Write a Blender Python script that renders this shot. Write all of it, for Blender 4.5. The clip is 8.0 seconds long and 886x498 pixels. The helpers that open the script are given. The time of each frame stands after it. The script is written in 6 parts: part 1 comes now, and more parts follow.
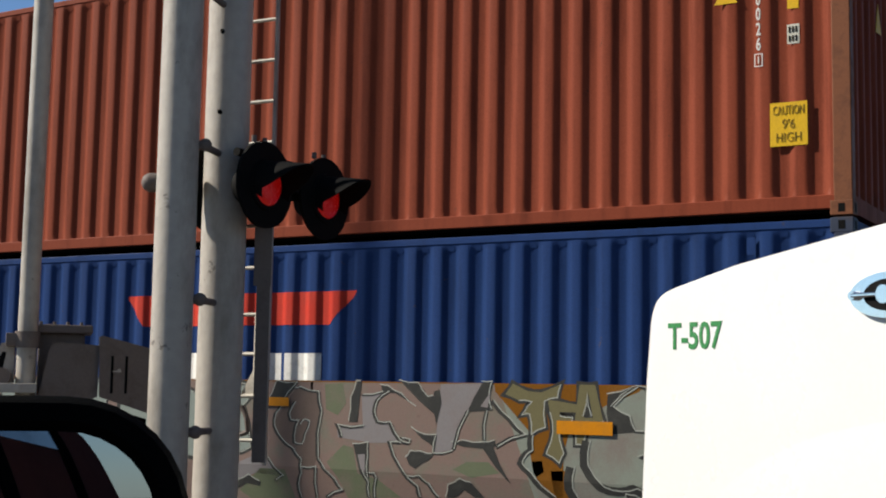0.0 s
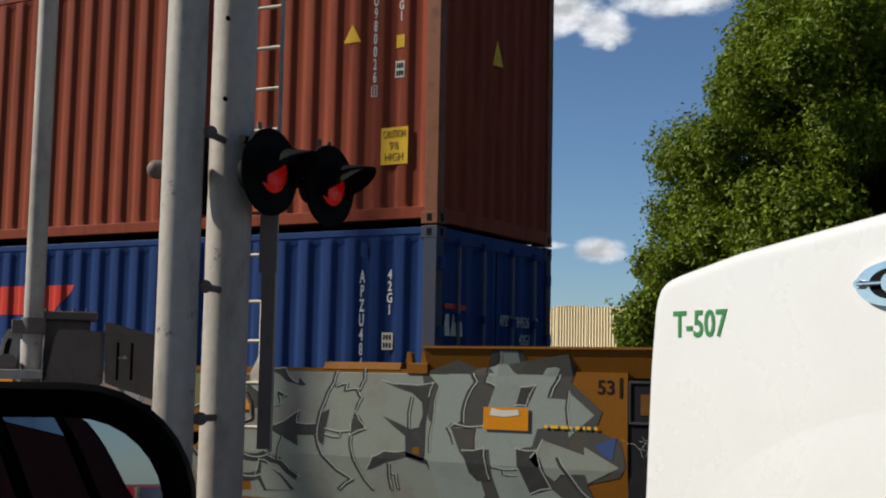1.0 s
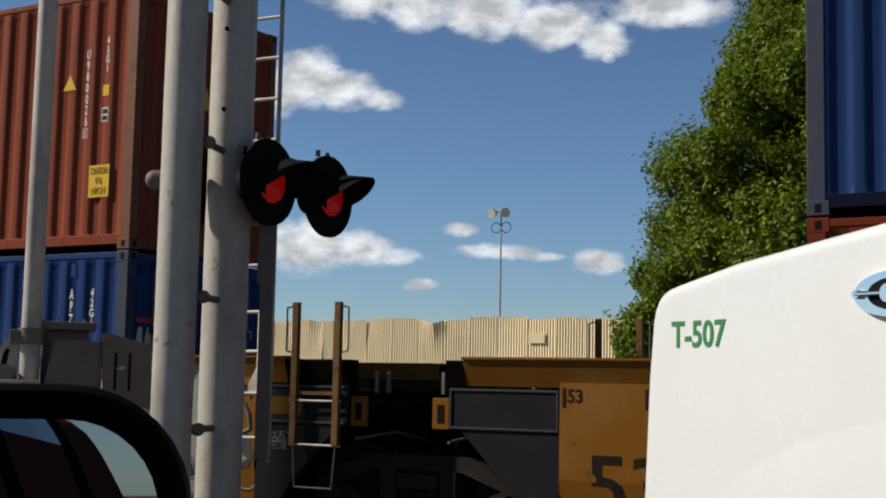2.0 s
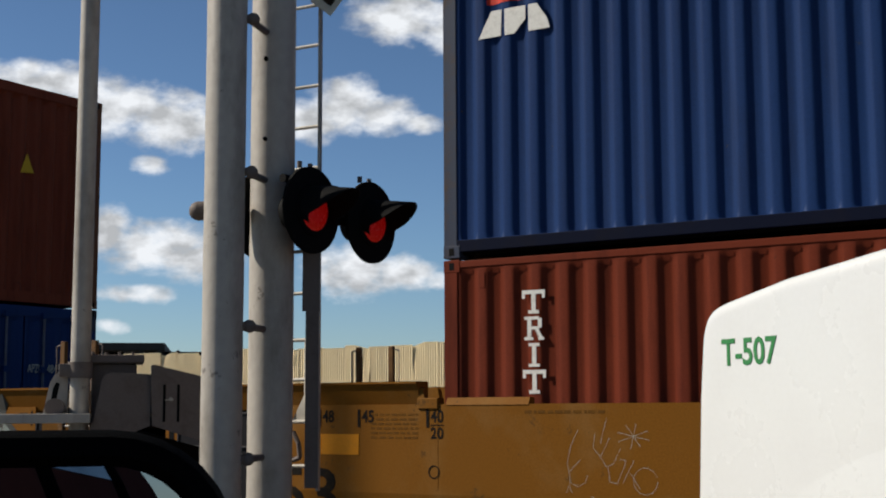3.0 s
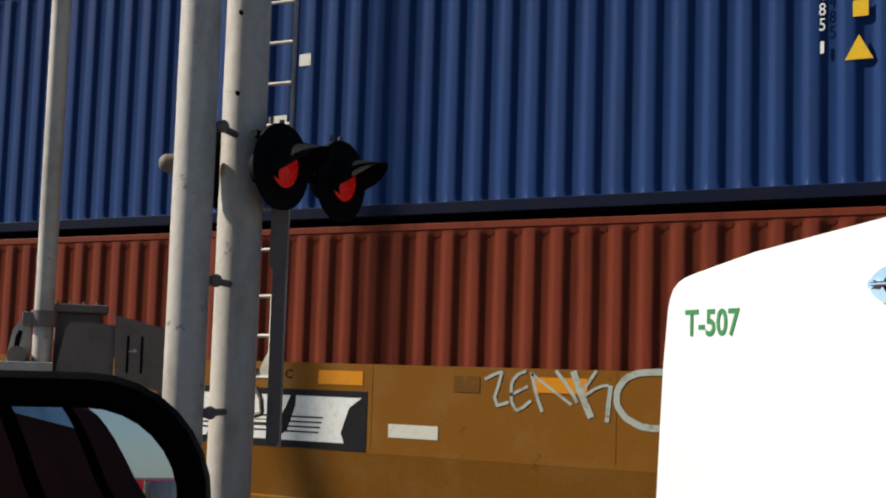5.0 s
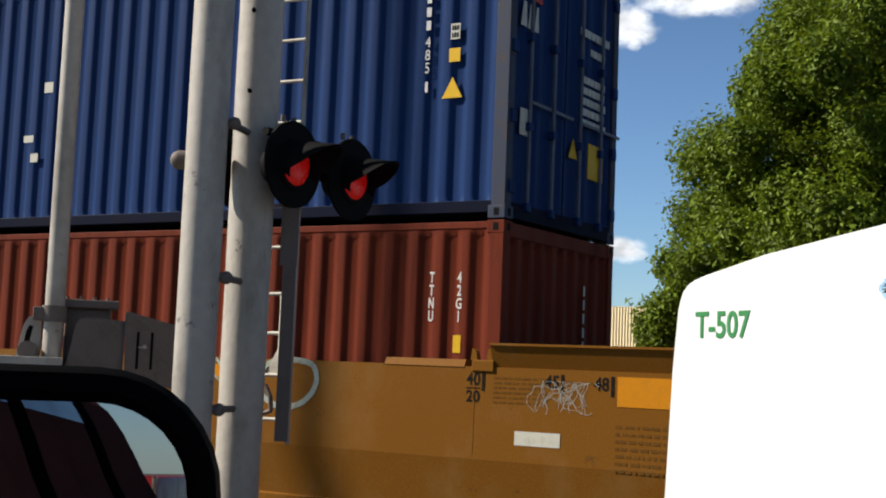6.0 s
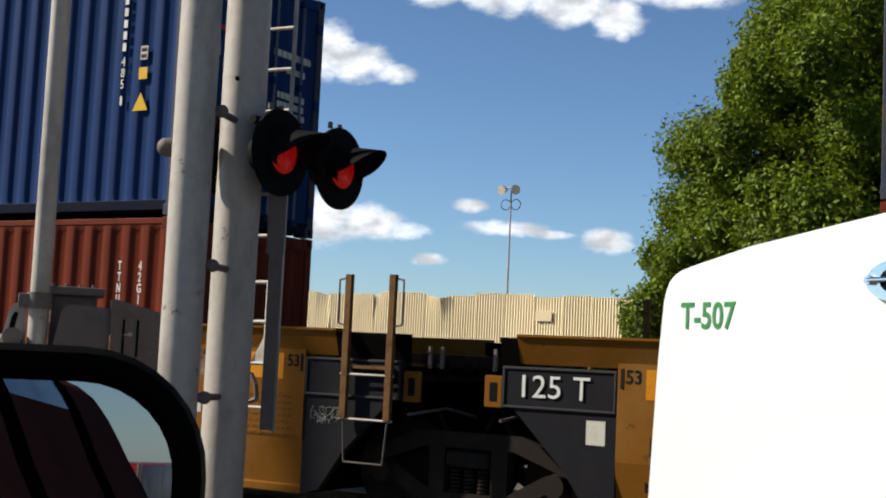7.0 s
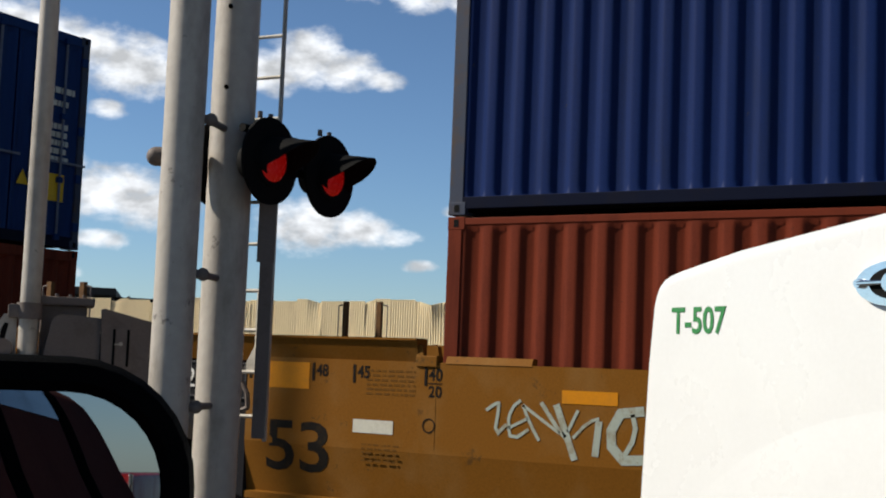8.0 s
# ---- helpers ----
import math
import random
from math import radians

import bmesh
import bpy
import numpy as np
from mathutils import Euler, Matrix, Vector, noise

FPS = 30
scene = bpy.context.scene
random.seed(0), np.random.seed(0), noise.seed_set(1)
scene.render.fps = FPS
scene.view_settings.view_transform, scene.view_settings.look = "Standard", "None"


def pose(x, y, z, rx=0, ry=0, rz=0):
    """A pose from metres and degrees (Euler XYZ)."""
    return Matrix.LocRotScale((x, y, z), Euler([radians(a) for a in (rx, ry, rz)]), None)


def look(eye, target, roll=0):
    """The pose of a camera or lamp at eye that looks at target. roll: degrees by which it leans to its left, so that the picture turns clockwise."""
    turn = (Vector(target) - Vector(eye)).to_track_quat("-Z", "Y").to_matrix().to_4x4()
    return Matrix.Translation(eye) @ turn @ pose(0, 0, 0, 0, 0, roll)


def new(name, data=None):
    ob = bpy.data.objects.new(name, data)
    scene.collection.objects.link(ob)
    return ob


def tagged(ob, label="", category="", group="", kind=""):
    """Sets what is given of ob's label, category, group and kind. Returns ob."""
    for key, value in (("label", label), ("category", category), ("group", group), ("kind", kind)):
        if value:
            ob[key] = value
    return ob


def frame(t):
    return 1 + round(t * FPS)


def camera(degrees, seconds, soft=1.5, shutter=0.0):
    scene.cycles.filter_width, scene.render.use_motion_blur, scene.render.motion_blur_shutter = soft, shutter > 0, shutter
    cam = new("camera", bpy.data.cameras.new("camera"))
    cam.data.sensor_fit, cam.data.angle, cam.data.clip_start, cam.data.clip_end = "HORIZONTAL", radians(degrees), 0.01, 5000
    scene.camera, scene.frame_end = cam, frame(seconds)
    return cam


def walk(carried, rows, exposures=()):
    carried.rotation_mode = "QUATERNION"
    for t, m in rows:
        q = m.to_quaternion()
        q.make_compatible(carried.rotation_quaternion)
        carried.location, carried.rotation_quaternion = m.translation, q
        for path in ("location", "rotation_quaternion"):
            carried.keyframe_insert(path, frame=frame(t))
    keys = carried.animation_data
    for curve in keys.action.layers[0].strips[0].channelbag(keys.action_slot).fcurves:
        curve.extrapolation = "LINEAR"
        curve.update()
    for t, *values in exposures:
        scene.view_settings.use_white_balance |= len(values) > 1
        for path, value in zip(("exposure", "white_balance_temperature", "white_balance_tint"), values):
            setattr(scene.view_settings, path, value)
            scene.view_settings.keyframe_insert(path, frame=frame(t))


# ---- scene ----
# ---- camera: carried in a waiting car, looking out of the side window ----
cam = camera(37.44, 8.0, soft=2.0)
CAMERA = [  # seconds, place, yaw, pitch, lean
    (0.0, (0.007, -0.006, 1.503), 30.11, 6.02, 0.94),
    (0.5, (0.008, -0.008, 1.503), 30.08, 5.71, 1.06),
    (1.0, (0.007, -0.008, 1.503), 30.32, 5.47, 1.09),
    (1.5, (0.012, -0.012, 1.504), 30.21, 5.38, 1.01),
    (1.7, (0.009, -0.008, 1.498), 30.15, 5.78, 1.05),
    (2.8, (-0.001, 0.001, 1.499), 31.21, 6.27, 0.91),
    (3.0, (-0.008, 0.016, 1.505), 32.20, 6.95, -0.28),
    (3.5, (-0.002, 0.002, 1.505), 31.24, 5.53, 0.26),
    (4.0, (0.000, 0.008, 1.508), 31.05, 5.35, 0.63),
    (4.5, (0.005, -0.004, 1.501), 31.00, 5.81, 0.44),
    (5.0, (-0.005, 0.001, 1.501), 30.76, 5.32, 1.67),
    (6.5, (-0.007, 0.002, 1.499), 31.16, 5.30, 2.40),
    (7.0, (-0.006, 0.001, 1.496), 30.61, 4.88, 2.69),
    (7.5, (-0.006, 0.004, 1.495), 30.32, 5.19, 2.32),
    (8.0, (-0.005, 0.003, 1.496), 30.22, 5.20, 2.19),
]
walk(cam, [(t, pose(*p, 90 + pitch, 0, yaw) @ pose(0, 0, 0, 0, 0, lean)) for t, p, yaw, pitch, lean in CAMERA],
     exposures=[(0.0, 0.68), (0.5, 0.56), (1.0, 0.38), (1.5, 0.3), (1.7, 0.3), (2.8, 0.32), (3.0, 0.32), (3.5, 0.5), (4.0, 0.56), (4.5, 0.62), (5.2, 0.8), (6.3, 0.82), (7.0, 0.74), (8.0, 0.56)])

# the place of the middle train unit along the track
TRAIN = [(0.0, 11.0), (0.5, 9.103), (1.0, 7.214), (1.5, 5.321), (3.0, -0.368), (3.5, -2.241), (4.0, -4.122),
         (4.5, -5.998), (5.0, -7.87), (6.5, -13.589), (7.0, -15.451), (7.5, -17.317), (8.0, -19.192)]

# ---- sky and sun ----
SUN_EL = radians(37)
SUN_WAY = Vector((0.906 * math.cos(SUN_EL), 0.423 * math.cos(SUN_EL), -math.sin(SUN_EL)))  # the way the light goes
world = bpy.data.worlds.new("sky")
scene.world = world
world.use_nodes = True


def build_sky():
    nt = world.node_tree
    N, K = nt.nodes, nt.links
    N.clear()

    def m(op, a, b=None, c=None):
        n = N.new("ShaderNodeMath")
        n.operation = op
        for i, v in enumerate((a, b, c)):
            if v is None:
                continue
            if isinstance(v, (int, float)):
                n.inputs[i].default_value = v
            else:
                K.new(v, n.inputs[i])
        return n.outputs[0]

    out = N.new("ShaderNodeOutputWorld")
    sky = N.new("ShaderNodeTexSky")
    sky.sky_type, sky.sun_disc = "NISHITA", False
    sky.sun_elevation, sky.sun_rotation = SUN_EL, radians(245)
    sky.air_density, sky.dust_density, sky.ozone_density = 1.0, 0.2, 1.6
    tint = N.new("ShaderNodeMix")
    tint.data_type, tint.blend_type = "RGBA", "MULTIPLY"
    tint.inputs[0].default_value = 1.0
    K.new(sky.outputs[0], tint.inputs[6])
    bg = N.new("ShaderNodeBackground")
    bg.inputs[1].default_value = 0.058
    K.new(tint.outputs[2], bg.inputs[0])
    tc = N.new("ShaderNodeTexCoord")
    sep = N.new("ShaderNodeSeparateXYZ")
    K.new(tc.outputs["Generated"], sep.inputs[0])
    x, y, z = sep.outputs
    az = m("MULTIPLY", m("ARCTAN2", m("MULTIPLY", x, -1), y), 57.296)
    el = m("MULTIPLY", m("ARCSINE", z), 57.296)
    comb = N.new("ShaderNodeCombineXYZ")
    K.new(az, comb.inputs[0])
    K.new(m("MULTIPLY", el, 1.6), comb.inputs[1])

    def fbm(scale, detail, rough, off=0.0):
        n = N.new("ShaderNodeTexNoise")
        n.inputs["Scale"].default_value, n.inputs["Detail"].default_value = scale, detail
        n.inputs["Roughness"].default_value = rough
        if off:
            v = N.new("ShaderNodeVectorMath")
            v.operation = "ADD"
            v.inputs[1].default_value = (off, off * 0.7, 0)
            K.new(comb.outputs[0], v.inputs[0])
            K.new(v.outputs[0], n.inputs["Vector"])
        else:
            K.new(comb.outputs[0], n.inputs["Vector"])
        return n.outputs[0]

    haze = N.new("ShaderNodeMapRange")
    for i, v in ((1, 0.0), (2, 48.0), (3, 0.0), (4, 1.0)):
        haze.inputs[i].default_value = v
    K.new(el, haze.inputs[0])
    air = N.new("ShaderNodeMix")
    air.data_type = "RGBA"
    air.inputs[6].default_value, air.inputs[7].default_value = (0.8, 1.03, 1.33, 1), (0.42, 0.48, 0.51, 1)
    K.new(haze.outputs[0], air.inputs[0])
    K.new(air.outputs[2], tint.inputs[7])
    puff = fbm(0.8, 7, 0.57)
    clouds = [(49.5, 13.7, 3.0, 0.9), (46.5, 12.8, 2.8, 1.3), (44.0, 12.3, 2.4, 1.35), (45.0, 10.4, 1.0, 0.5), (46.8, 7.6, 1.2, 1.2),
              (44.5, 6.9, 2.8, 1.2), (43.0, 6.4, 2.0, 1.0), (45.5, 4.9, 2.0, 0.5), (46.4, 3.5, 0.9, 0.4), (36.5, 13.2, 1.7, 1.3),
              (34.8, 12.8, 1.6, 0.9), (33.3, 12.4, 1.4, 0.5), (38.0, 12.5, 1.5, 1.0), (36.2, 6.0, 2.2, 1.25), (34.0, 5.9, 1.6, 0.85),
              (32.3, 5.6, 1.2, 0.45), (31.2, 4.4, 0.95, 0.34), (34.0, 17.0, 2.4, 1.2), (31.4, 16.6, 2.2, 1.2), (28.5, 16.3, 2.5, 1.2),
              (25.5, 15.8, 2.4, 1.1), (23.4, 15.1, 1.3, 0.9), (23.1, 14.5, 0.5, 0.5), (20.4, 16.3, 2.8, 0.8), (29.5, 6.85, 0.9, 0.38),
              (28.0, 5.9, 2.3, 0.4), (26.0, 5.7, 1.3, 0.24), (23.4, 5.5, 1.1, 0.6), (12.0, 13.0, 5.0, 2.2)]
    best = None
    for a0, e0, wa, we in clouds:
        u = m("MULTIPLY", m("SUBTRACT", az, a0), 1 / wa)
        v = m("MULTIPLY", m("SUBTRACT", el, e0), 1 / we)
        q = m("SUBTRACT", 1.0, m("ADD", m("MULTIPLY", u, u), m("MULTIPLY", v, v)))
        if we < 0.6:  # the small ones are thin
            q = m("SUBTRACT", q, 0.3)
        best = q if best is None else m("MAXIMUM", best, q)
    best = m("MAXIMUM", best, -1.0)
    # broken cloud over the rest of the sky, above and behind
    high = m("MULTIPLY", m("SUBTRACT", fbm(0.06, 5, 0.55, 31.0), 0.82), 5.0)
    gate = m("MINIMUM", m("MAXIMUM", m("MULTIPLY", m("SUBTRACT", el, 24), 0.15), 0.0), 1.0)
    best = m("MAXIMUM", best, m("SUBTRACT", m("MULTIPLY", m("ADD", high, 1.0), gate), 1.0))
    shape = m("ADD", best, m("MULTIPLY", m("SUBTRACT", puff, 0.5), 2.1))
    ramp = N.new("ShaderNodeMapRange")
    ramp.interpolation_type = "SMOOTHSTEP"
    for i, v in ((1, -0.35), (2, 0.95), (3, 0.0), (4, 1.0)):
        ramp.inputs[i].default_value = v
    K.new(shape, ramp.inputs[0])
    cl = N.new("ShaderNodeBackground")
    tone = N.new("ShaderNodeMapRange")
    for i, v in ((1, 0.38), (2, 0.6), (3, 0.62), (4, 1.15)):
        tone.inputs[i].default_value = v
    K.new(fbm(0.55, 4, 0.5, 7.0), tone.inputs[0])
    cl.inputs[0].default_value = (0.93, 0.96, 1.0, 1)
    K.new(m("MULTIPLY", tone.outputs[0], 0.66), cl.inputs[1])
    mix = N.new("ShaderNodeMixShader")
    K.new(ramp.outputs[0], mix.inputs[0])
    K.new(bg.outputs[0], mix.inputs[1])
    K.new(cl.outputs[0], mix.inputs[2])
    K.new(mix.outputs[0], out.inputs[0])


build_sky()
sun = new("sun", bpy.data.lights.new("sun", "SUN"))
sun.data.energy, sun.data.angle, sun.data.color = 5.0, radians(0.9), (1.0, 0.93, 0.82)
sun.matrix_world = look(-SUN_WAY * 60, (0, 0, 0))


# ---- materials ----
def material(name, color, rough=0.6, metal=0.0, spots=None, amount=0.4, scale=1.5, stretch=(1, 1, 1), grain=0.06,
             bump=0.0, bump_scale=60.0, random=0.0, island=0.0, coat=0.0, gloss=None, chips=None, chip_scale=7.0, chip_at=0.66):
    """A surface with stains (spots: their colour) at one scale and fine grain at another."""
    mat = bpy.data.materials.new(name)
    mat.use_nodes = True
    nt = mat.node_tree
    N, K = nt.nodes, nt.links
    b = N["Principled BSDF"]
    b.inputs["Roughness"].default_value, b.inputs["Metallic"].default_value = rough, metal
    b.inputs["Coat Weight"].default_value = coat
    b.inputs["Specular IOR Level"].default_value = gloss if gloss is not None else (0.15 if rough > 0.4 else 0.5)
    tc = N.new("ShaderNodeTexCoord")
    mp = N.new("ShaderNodeMapping")
    mp.inputs["Scale"].default_value = stretch
    K.new(tc.outputs["Object"], mp.inputs[0])
    big = N.new("ShaderNodeTexNoise")
    big.inputs["Scale"].default_value, big.inputs["Detail"].default_value, big.inputs["Roughness"].default_value = scale, 8, 0.65
    K.new(mp.outputs[0], big.inputs["Vector"])
    ramp = N.new("ShaderNodeMapRange")
    for i, v in ((1, 0.5), (2, 0.72), (3, 0.0), (4, amount)):
        ramp.inputs[i].default_value = v
    K.new(big.outputs[0], ramp.inputs[0])
    mix = N.new("ShaderNodeMix")
    mix.data_type = "RGBA"
    mix.inputs[6].default_value = (*color, 1)
    mix.inputs[7].default_value = (*(spots or [c * 0.6 for c in color]), 1)
    K.new(ramp.outputs[0], mix.inputs[0])
    fine = N.new("ShaderNodeTexNoise")
    fine.inputs["Scale"].default_value, fine.inputs["Detail"].default_value = bump_scale, 4
    K.new(tc.outputs["Object"], fine.inputs["Vector"])
    val = N.new("ShaderNodeMapRange")
    for i, v in ((1, 0.3), (2, 0.7), (3, 1 - grain), (4, 1 + grain)):
        val.inputs[i].default_value = v
    K.new(fine.outputs[0], val.inputs[0])
    factor = val.outputs[0]
    if random or island:
        info = N.new("ShaderNodeObjectInfo") if random else N.new("ShaderNodeNewGeometry")
        r = N.new("ShaderNodeMapRange")
        k = random or island
        for i, v in ((1, 0.0), (2, 1.0), (3, 1 - k), (4, 1 + k)):
            r.inputs[i].default_value = v
        K.new(info.outputs["Random" if random else "Random Per Island"], r.inputs[0])
        mul = N.new("ShaderNodeMath")
        mul.operation = "MULTIPLY"
        K.new(factor, mul.inputs[0])
        K.new(r.outputs[0], mul.inputs[1])
        factor = mul.outputs[0]
    colour = mix.outputs[2]
    if chips:
        flake = N.new("ShaderNodeTexNoise")
        flake.inputs["Scale"].default_value, flake.inputs["Detail"].default_value, flake.inputs["Roughness"].default_value = chip_scale, 10, 0.75
        K.new(tc.outputs["Object"], flake.inputs["Vector"])
        cut = N.new("ShaderNodeMapRange")
        for i, v in ((1, chip_at), (2, chip_at + 0.03), (3, 0.0), (4, 0.85)):
            cut.inputs[i].default_value = v
        K.new(flake.outputs[0], cut.inputs[0])
        worn = N.new("ShaderNodeMix")
        worn.data_type = "RGBA"
        worn.inputs[7].default_value = (*chips, 1)
        K.new(colour, worn.inputs[6])
        K.new(cut.outputs[0], worn.inputs[0])
        colour = worn.outputs[2]
    vm = N.new("ShaderNodeVectorMath")
    vm.operation = "SCALE"
    K.new(colour, vm.inputs[0])
    K.new(factor, vm.inputs["Scale"])
    K.new(vm.outputs[0], b.inputs["Base Color"])
    rr = N.new("ShaderNodeMapRange")
    for i, v in ((1, 0.3), (2, 0.7), (3, max(0.005, rough - 0.1)), (4, min(1, rough + 0.1))):
        rr.inputs[i].default_value = v
    K.new(big.outputs[0], rr.inputs[0])
    if rough > 0.1:
        K.new(rr.outputs[0], b.inputs["Roughness"])
    if bump:
        bp = N.new("ShaderNodeBump")
        bp.inputs["Strength"].default_value, bp.inputs["Distance"].default_value = bump, 0.01
        K.new(fine.outputs[0], bp.inputs["Height"])
        K.new(bp.outputs[0], b.inputs["Normal"])
    return mat


STREAK = (3.0, 3.0, 0.35)
RED = material("brown_red_container_paint", (0.125, 0.024, 0.011), 0.6, spots=(0.06, 0.012, 0.007), amount=0.75, scale=2.0, stretch=STREAK, grain=0.08, bump=0.05, chips=(0.05, 0.02, 0.012), gloss=0.05)
RED_FADED = material("sun_faded_red_container_paint", (0.195, 0.044, 0.022), 0.6, spots=(0.09, 0.02, 0.011), amount=0.7, scale=2.0, stretch=STREAK, grain=0.08, bump=0.05, chips=(0.08, 0.035, 0.022), gloss=0.05)
BLUE = material("blue_container_paint", (0.016, 0.04, 0.128), 0.55, spots=(0.009, 0.021, 0.062), amount=0.6, scale=1.7, stretch=STREAK, grain=0.08, bump=0.05, chips=(0.07, 0.05, 0.045), gloss=0.05)
BLUE_DARK = material("deep_blue_container_paint", (0.0052, 0.0158, 0.072), 0.55, spots=(0.009, 0.015, 0.04), amount=0.55, scale=1.7, stretch=STREAK, grain=0.08, bump=0.05, chips=(0.04, 0.035, 0.035), gloss=0.05)
BLUE_MID = material("sunned_blue_container_paint", (0.01, 0.03, 0.1), 0.55, spots=(0.012, 0.022, 0.06), amount=0.55, scale=1.7, stretch=STREAK, grain=0.08, bump=0.05, chips=(0.05, 0.045, 0.045), gloss=0.05)
ROD_GREY = material("galvanised_lock_rod", (0.12, 0.13, 0.165), 0.5, spots=(0.08, 0.07, 0.07), amount=0.7, scale=6)
POST_GREY = material("weathered_grey_blue_paint", (0.034, 0.042, 0.066), 0.6, spots=(0.07, 0.045, 0.03), amount=0.8, scale=5, bump=0.1, chips=(0.07, 0.035, 0.02))
POST_RUST = material("faded_orange_brown_paint", (0.16, 0.06, 0.028), 0.6, spots=(0.07, 0.03, 0.018), amount=0.7, scale=6, bump=0.1, chips=(0.06, 0.03, 0.02))
NAVY = material("navy_rail_paint", (0.005, 0.007, 0.018), 0.6, spots=(0.011, 0.01, 0.013), amount=0.6, scale=3, gloss=0.03)
YELLOW = material("dusty_yellow_wagon_paint", (0.165, 0.066, 0.008), 0.6, spots=(0.2, 0.105, 0.032), amount=0.7, scale=1.4, stretch=(1, 1, 0.8), grain=0.1, bump=0.08, chips=(0.09, 0.045, 0.013), chip_scale=3.5, chip_at=0.62, gloss=0.05)
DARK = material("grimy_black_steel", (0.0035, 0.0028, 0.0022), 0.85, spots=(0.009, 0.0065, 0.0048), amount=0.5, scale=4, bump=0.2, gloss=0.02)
SLATE = material("slate_grey_panel_paint", (0.013, 0.0125, 0.0145), 0.65, spots=(0.024, 0.021, 0.02), amount=0.5, scale=4, bump=0.1, gloss=0.05)
# lighter slate: the bright edge of the panel border is put into the colour
SLATE_EDGE = material("slate_edge_highlight", (0.03, 0.029, 0.03), 0.6, spots=(0.05, 0.045, 0.04), amount=0.6, scale=6)
SLATE_STEEL = material("dull_brown_grey_steel", (0.085, 0.075, 0.064), 0.65, spots=(0.05, 0.042, 0.035), amount=0.7, scale=6, bump=0.15)
RUST_BROWN = material("rust_brown_grime", (0.03, 0.018, 0.012), 0.85, spots=(0.06, 0.035, 0.02), amount=0.7, scale=5, bump=0.2, gloss=0.03)
RUSTY = material("rusted_yellow_paint", (0.125, 0.06, 0.018), 0.7, spots=(0.045, 0.022, 0.012), amount=0.95, scale=7, bump=0.2)
GALV = material("galvanised_aluminium", (0.36, 0.325, 0.28), 0.5, 0.0, spots=(0.14, 0.12, 0.095), amount=0.75, scale=3, stretch=(1, 1, 0.35), grain=0.07, bump=0.25, bump_scale=13, chips=(0.11, 0.095, 0.08), chip_scale=3.5, chip_at=0.63, gloss=0.4)
PALE_STEEL = material("pale_galvanised_step", (0.5, 0.465, 0.4), 0.5, spots=(0.25, 0.22, 0.18), amount=0.6, scale=8)
CAST = material("cast_grey_aluminium", (0.135, 0.11, 0.098), 0.65, 0.0, spots=(0.09, 0.072, 0.06), amount=0.6, scale=7, bump=0.2)
BLACK = material("dull_black_paint", (0.005, 0.005, 0.005), 0.75, spots=(0.01, 0.009, 0.008), amount=0.5, scale=10, bump=0.1, gloss=0.06)
MATT = material("matt_black_trim", (0.006, 0.005, 0.005), 0.9, spots=(0.008, 0.007, 0.007), amount=0.4, scale=8, gloss=0.0)
PLASTIC = material("black_grained_plastic", (0.0025, 0.0025, 0.0023), 0.7, spots=(0.004, 0.004, 0.0035), amount=0.4, scale=8, bump=0.1, bump_scale=400, gloss=0.015)
WHITE = material("glossy_white_truck_paint", (0.59, 0.59, 0.575), 0.3, spots=(0.52, 0.515, 0.5), amount=0.35, scale=2.5, grain=0.015, coat=0.3)
CHROME = material("chrome", (0.75, 0.76, 0.78), 0.12, 1.0, spots=(0.6, 0.6, 0.6), amount=0.3, scale=20, grain=0.02)
TEXT_WHITE = material("worn_white_lettering", (0.62, 0.61, 0.57), 0.6, spots=(0.4, 0.38, 0.34), amount=0.6, scale=14)
TEXT_DARK = material("worn_black_lettering", (0.014, 0.012, 0.01), 0.65, spots=(0.06, 0.034, 0.012), amount=0.5, scale=12, gloss=0.03)
TEXT_GREEN = material("green_vinyl", (0.035, 0.17, 0.055), 0.45, spots=(0.055, 0.2, 0.08), amount=0.5, scale=12)
LABEL_YELLOW = material("yellow_decal", (0.6, 0.36, 0.015), 0.5, spots=(0.5, 0.3, 0.03), amount=0.6, scale=10)
LABEL_WHITE = material("white_decal", (0.5, 0.48, 0.4), 0.5, spots=(0.36, 0.32, 0.24), amount=0.6, scale=10)
LABEL_RED = material("red_decal", (0.42, 0.03, 0.015), 0.5, spots=(0.32, 0.035, 0.02), amount=0.5, scale=8)
AMBER = material("amber_reflective_strip", (0.5, 0.185, 0.003), 0.5, spots=(0.36, 0.15, 0.012), amount=0.6, scale=10)
WORN_TEXT = material("half_rubbed_off_black_print", (0.16, 0.1, 0.01), 0.6, spots=(0.55, 0.33, 0.02), amount=0.95, scale=22)
FADED_TEXT = material("faded_stencil_paint", (0.11, 0.05, 0.011), 0.7, spots=(0.16, 0.068, 0.01), amount=0.9, scale=15, gloss=0.03)
SPRAY_PALE = material("pale_green_grey_spray_paint", (0.19, 0.21, 0.175), 0.6, spots=(0.165, 0.125, 0.11), amount=0.85, scale=1.6, grain=0.06, chips=(0.1, 0.07, 0.05), chip_scale=9)
SPRAY_PINK = material("dusty_pink_spray_paint", (0.18, 0.125, 0.105), 0.6, spots=(0.12, 0.15, 0.11), amount=0.7, scale=2.4, grain=0.06, chips=(0.1, 0.07, 0.05), chip_scale=9)
SPRAY_MINT = material("mint_grey_spray_paint", (0.2, 0.23, 0.205), 0.6, spots=(0.15, 0.17, 0.15), amount=0.7, scale=2.0, grain=0.06, chips=(0.1, 0.07, 0.05), chip_scale=9)
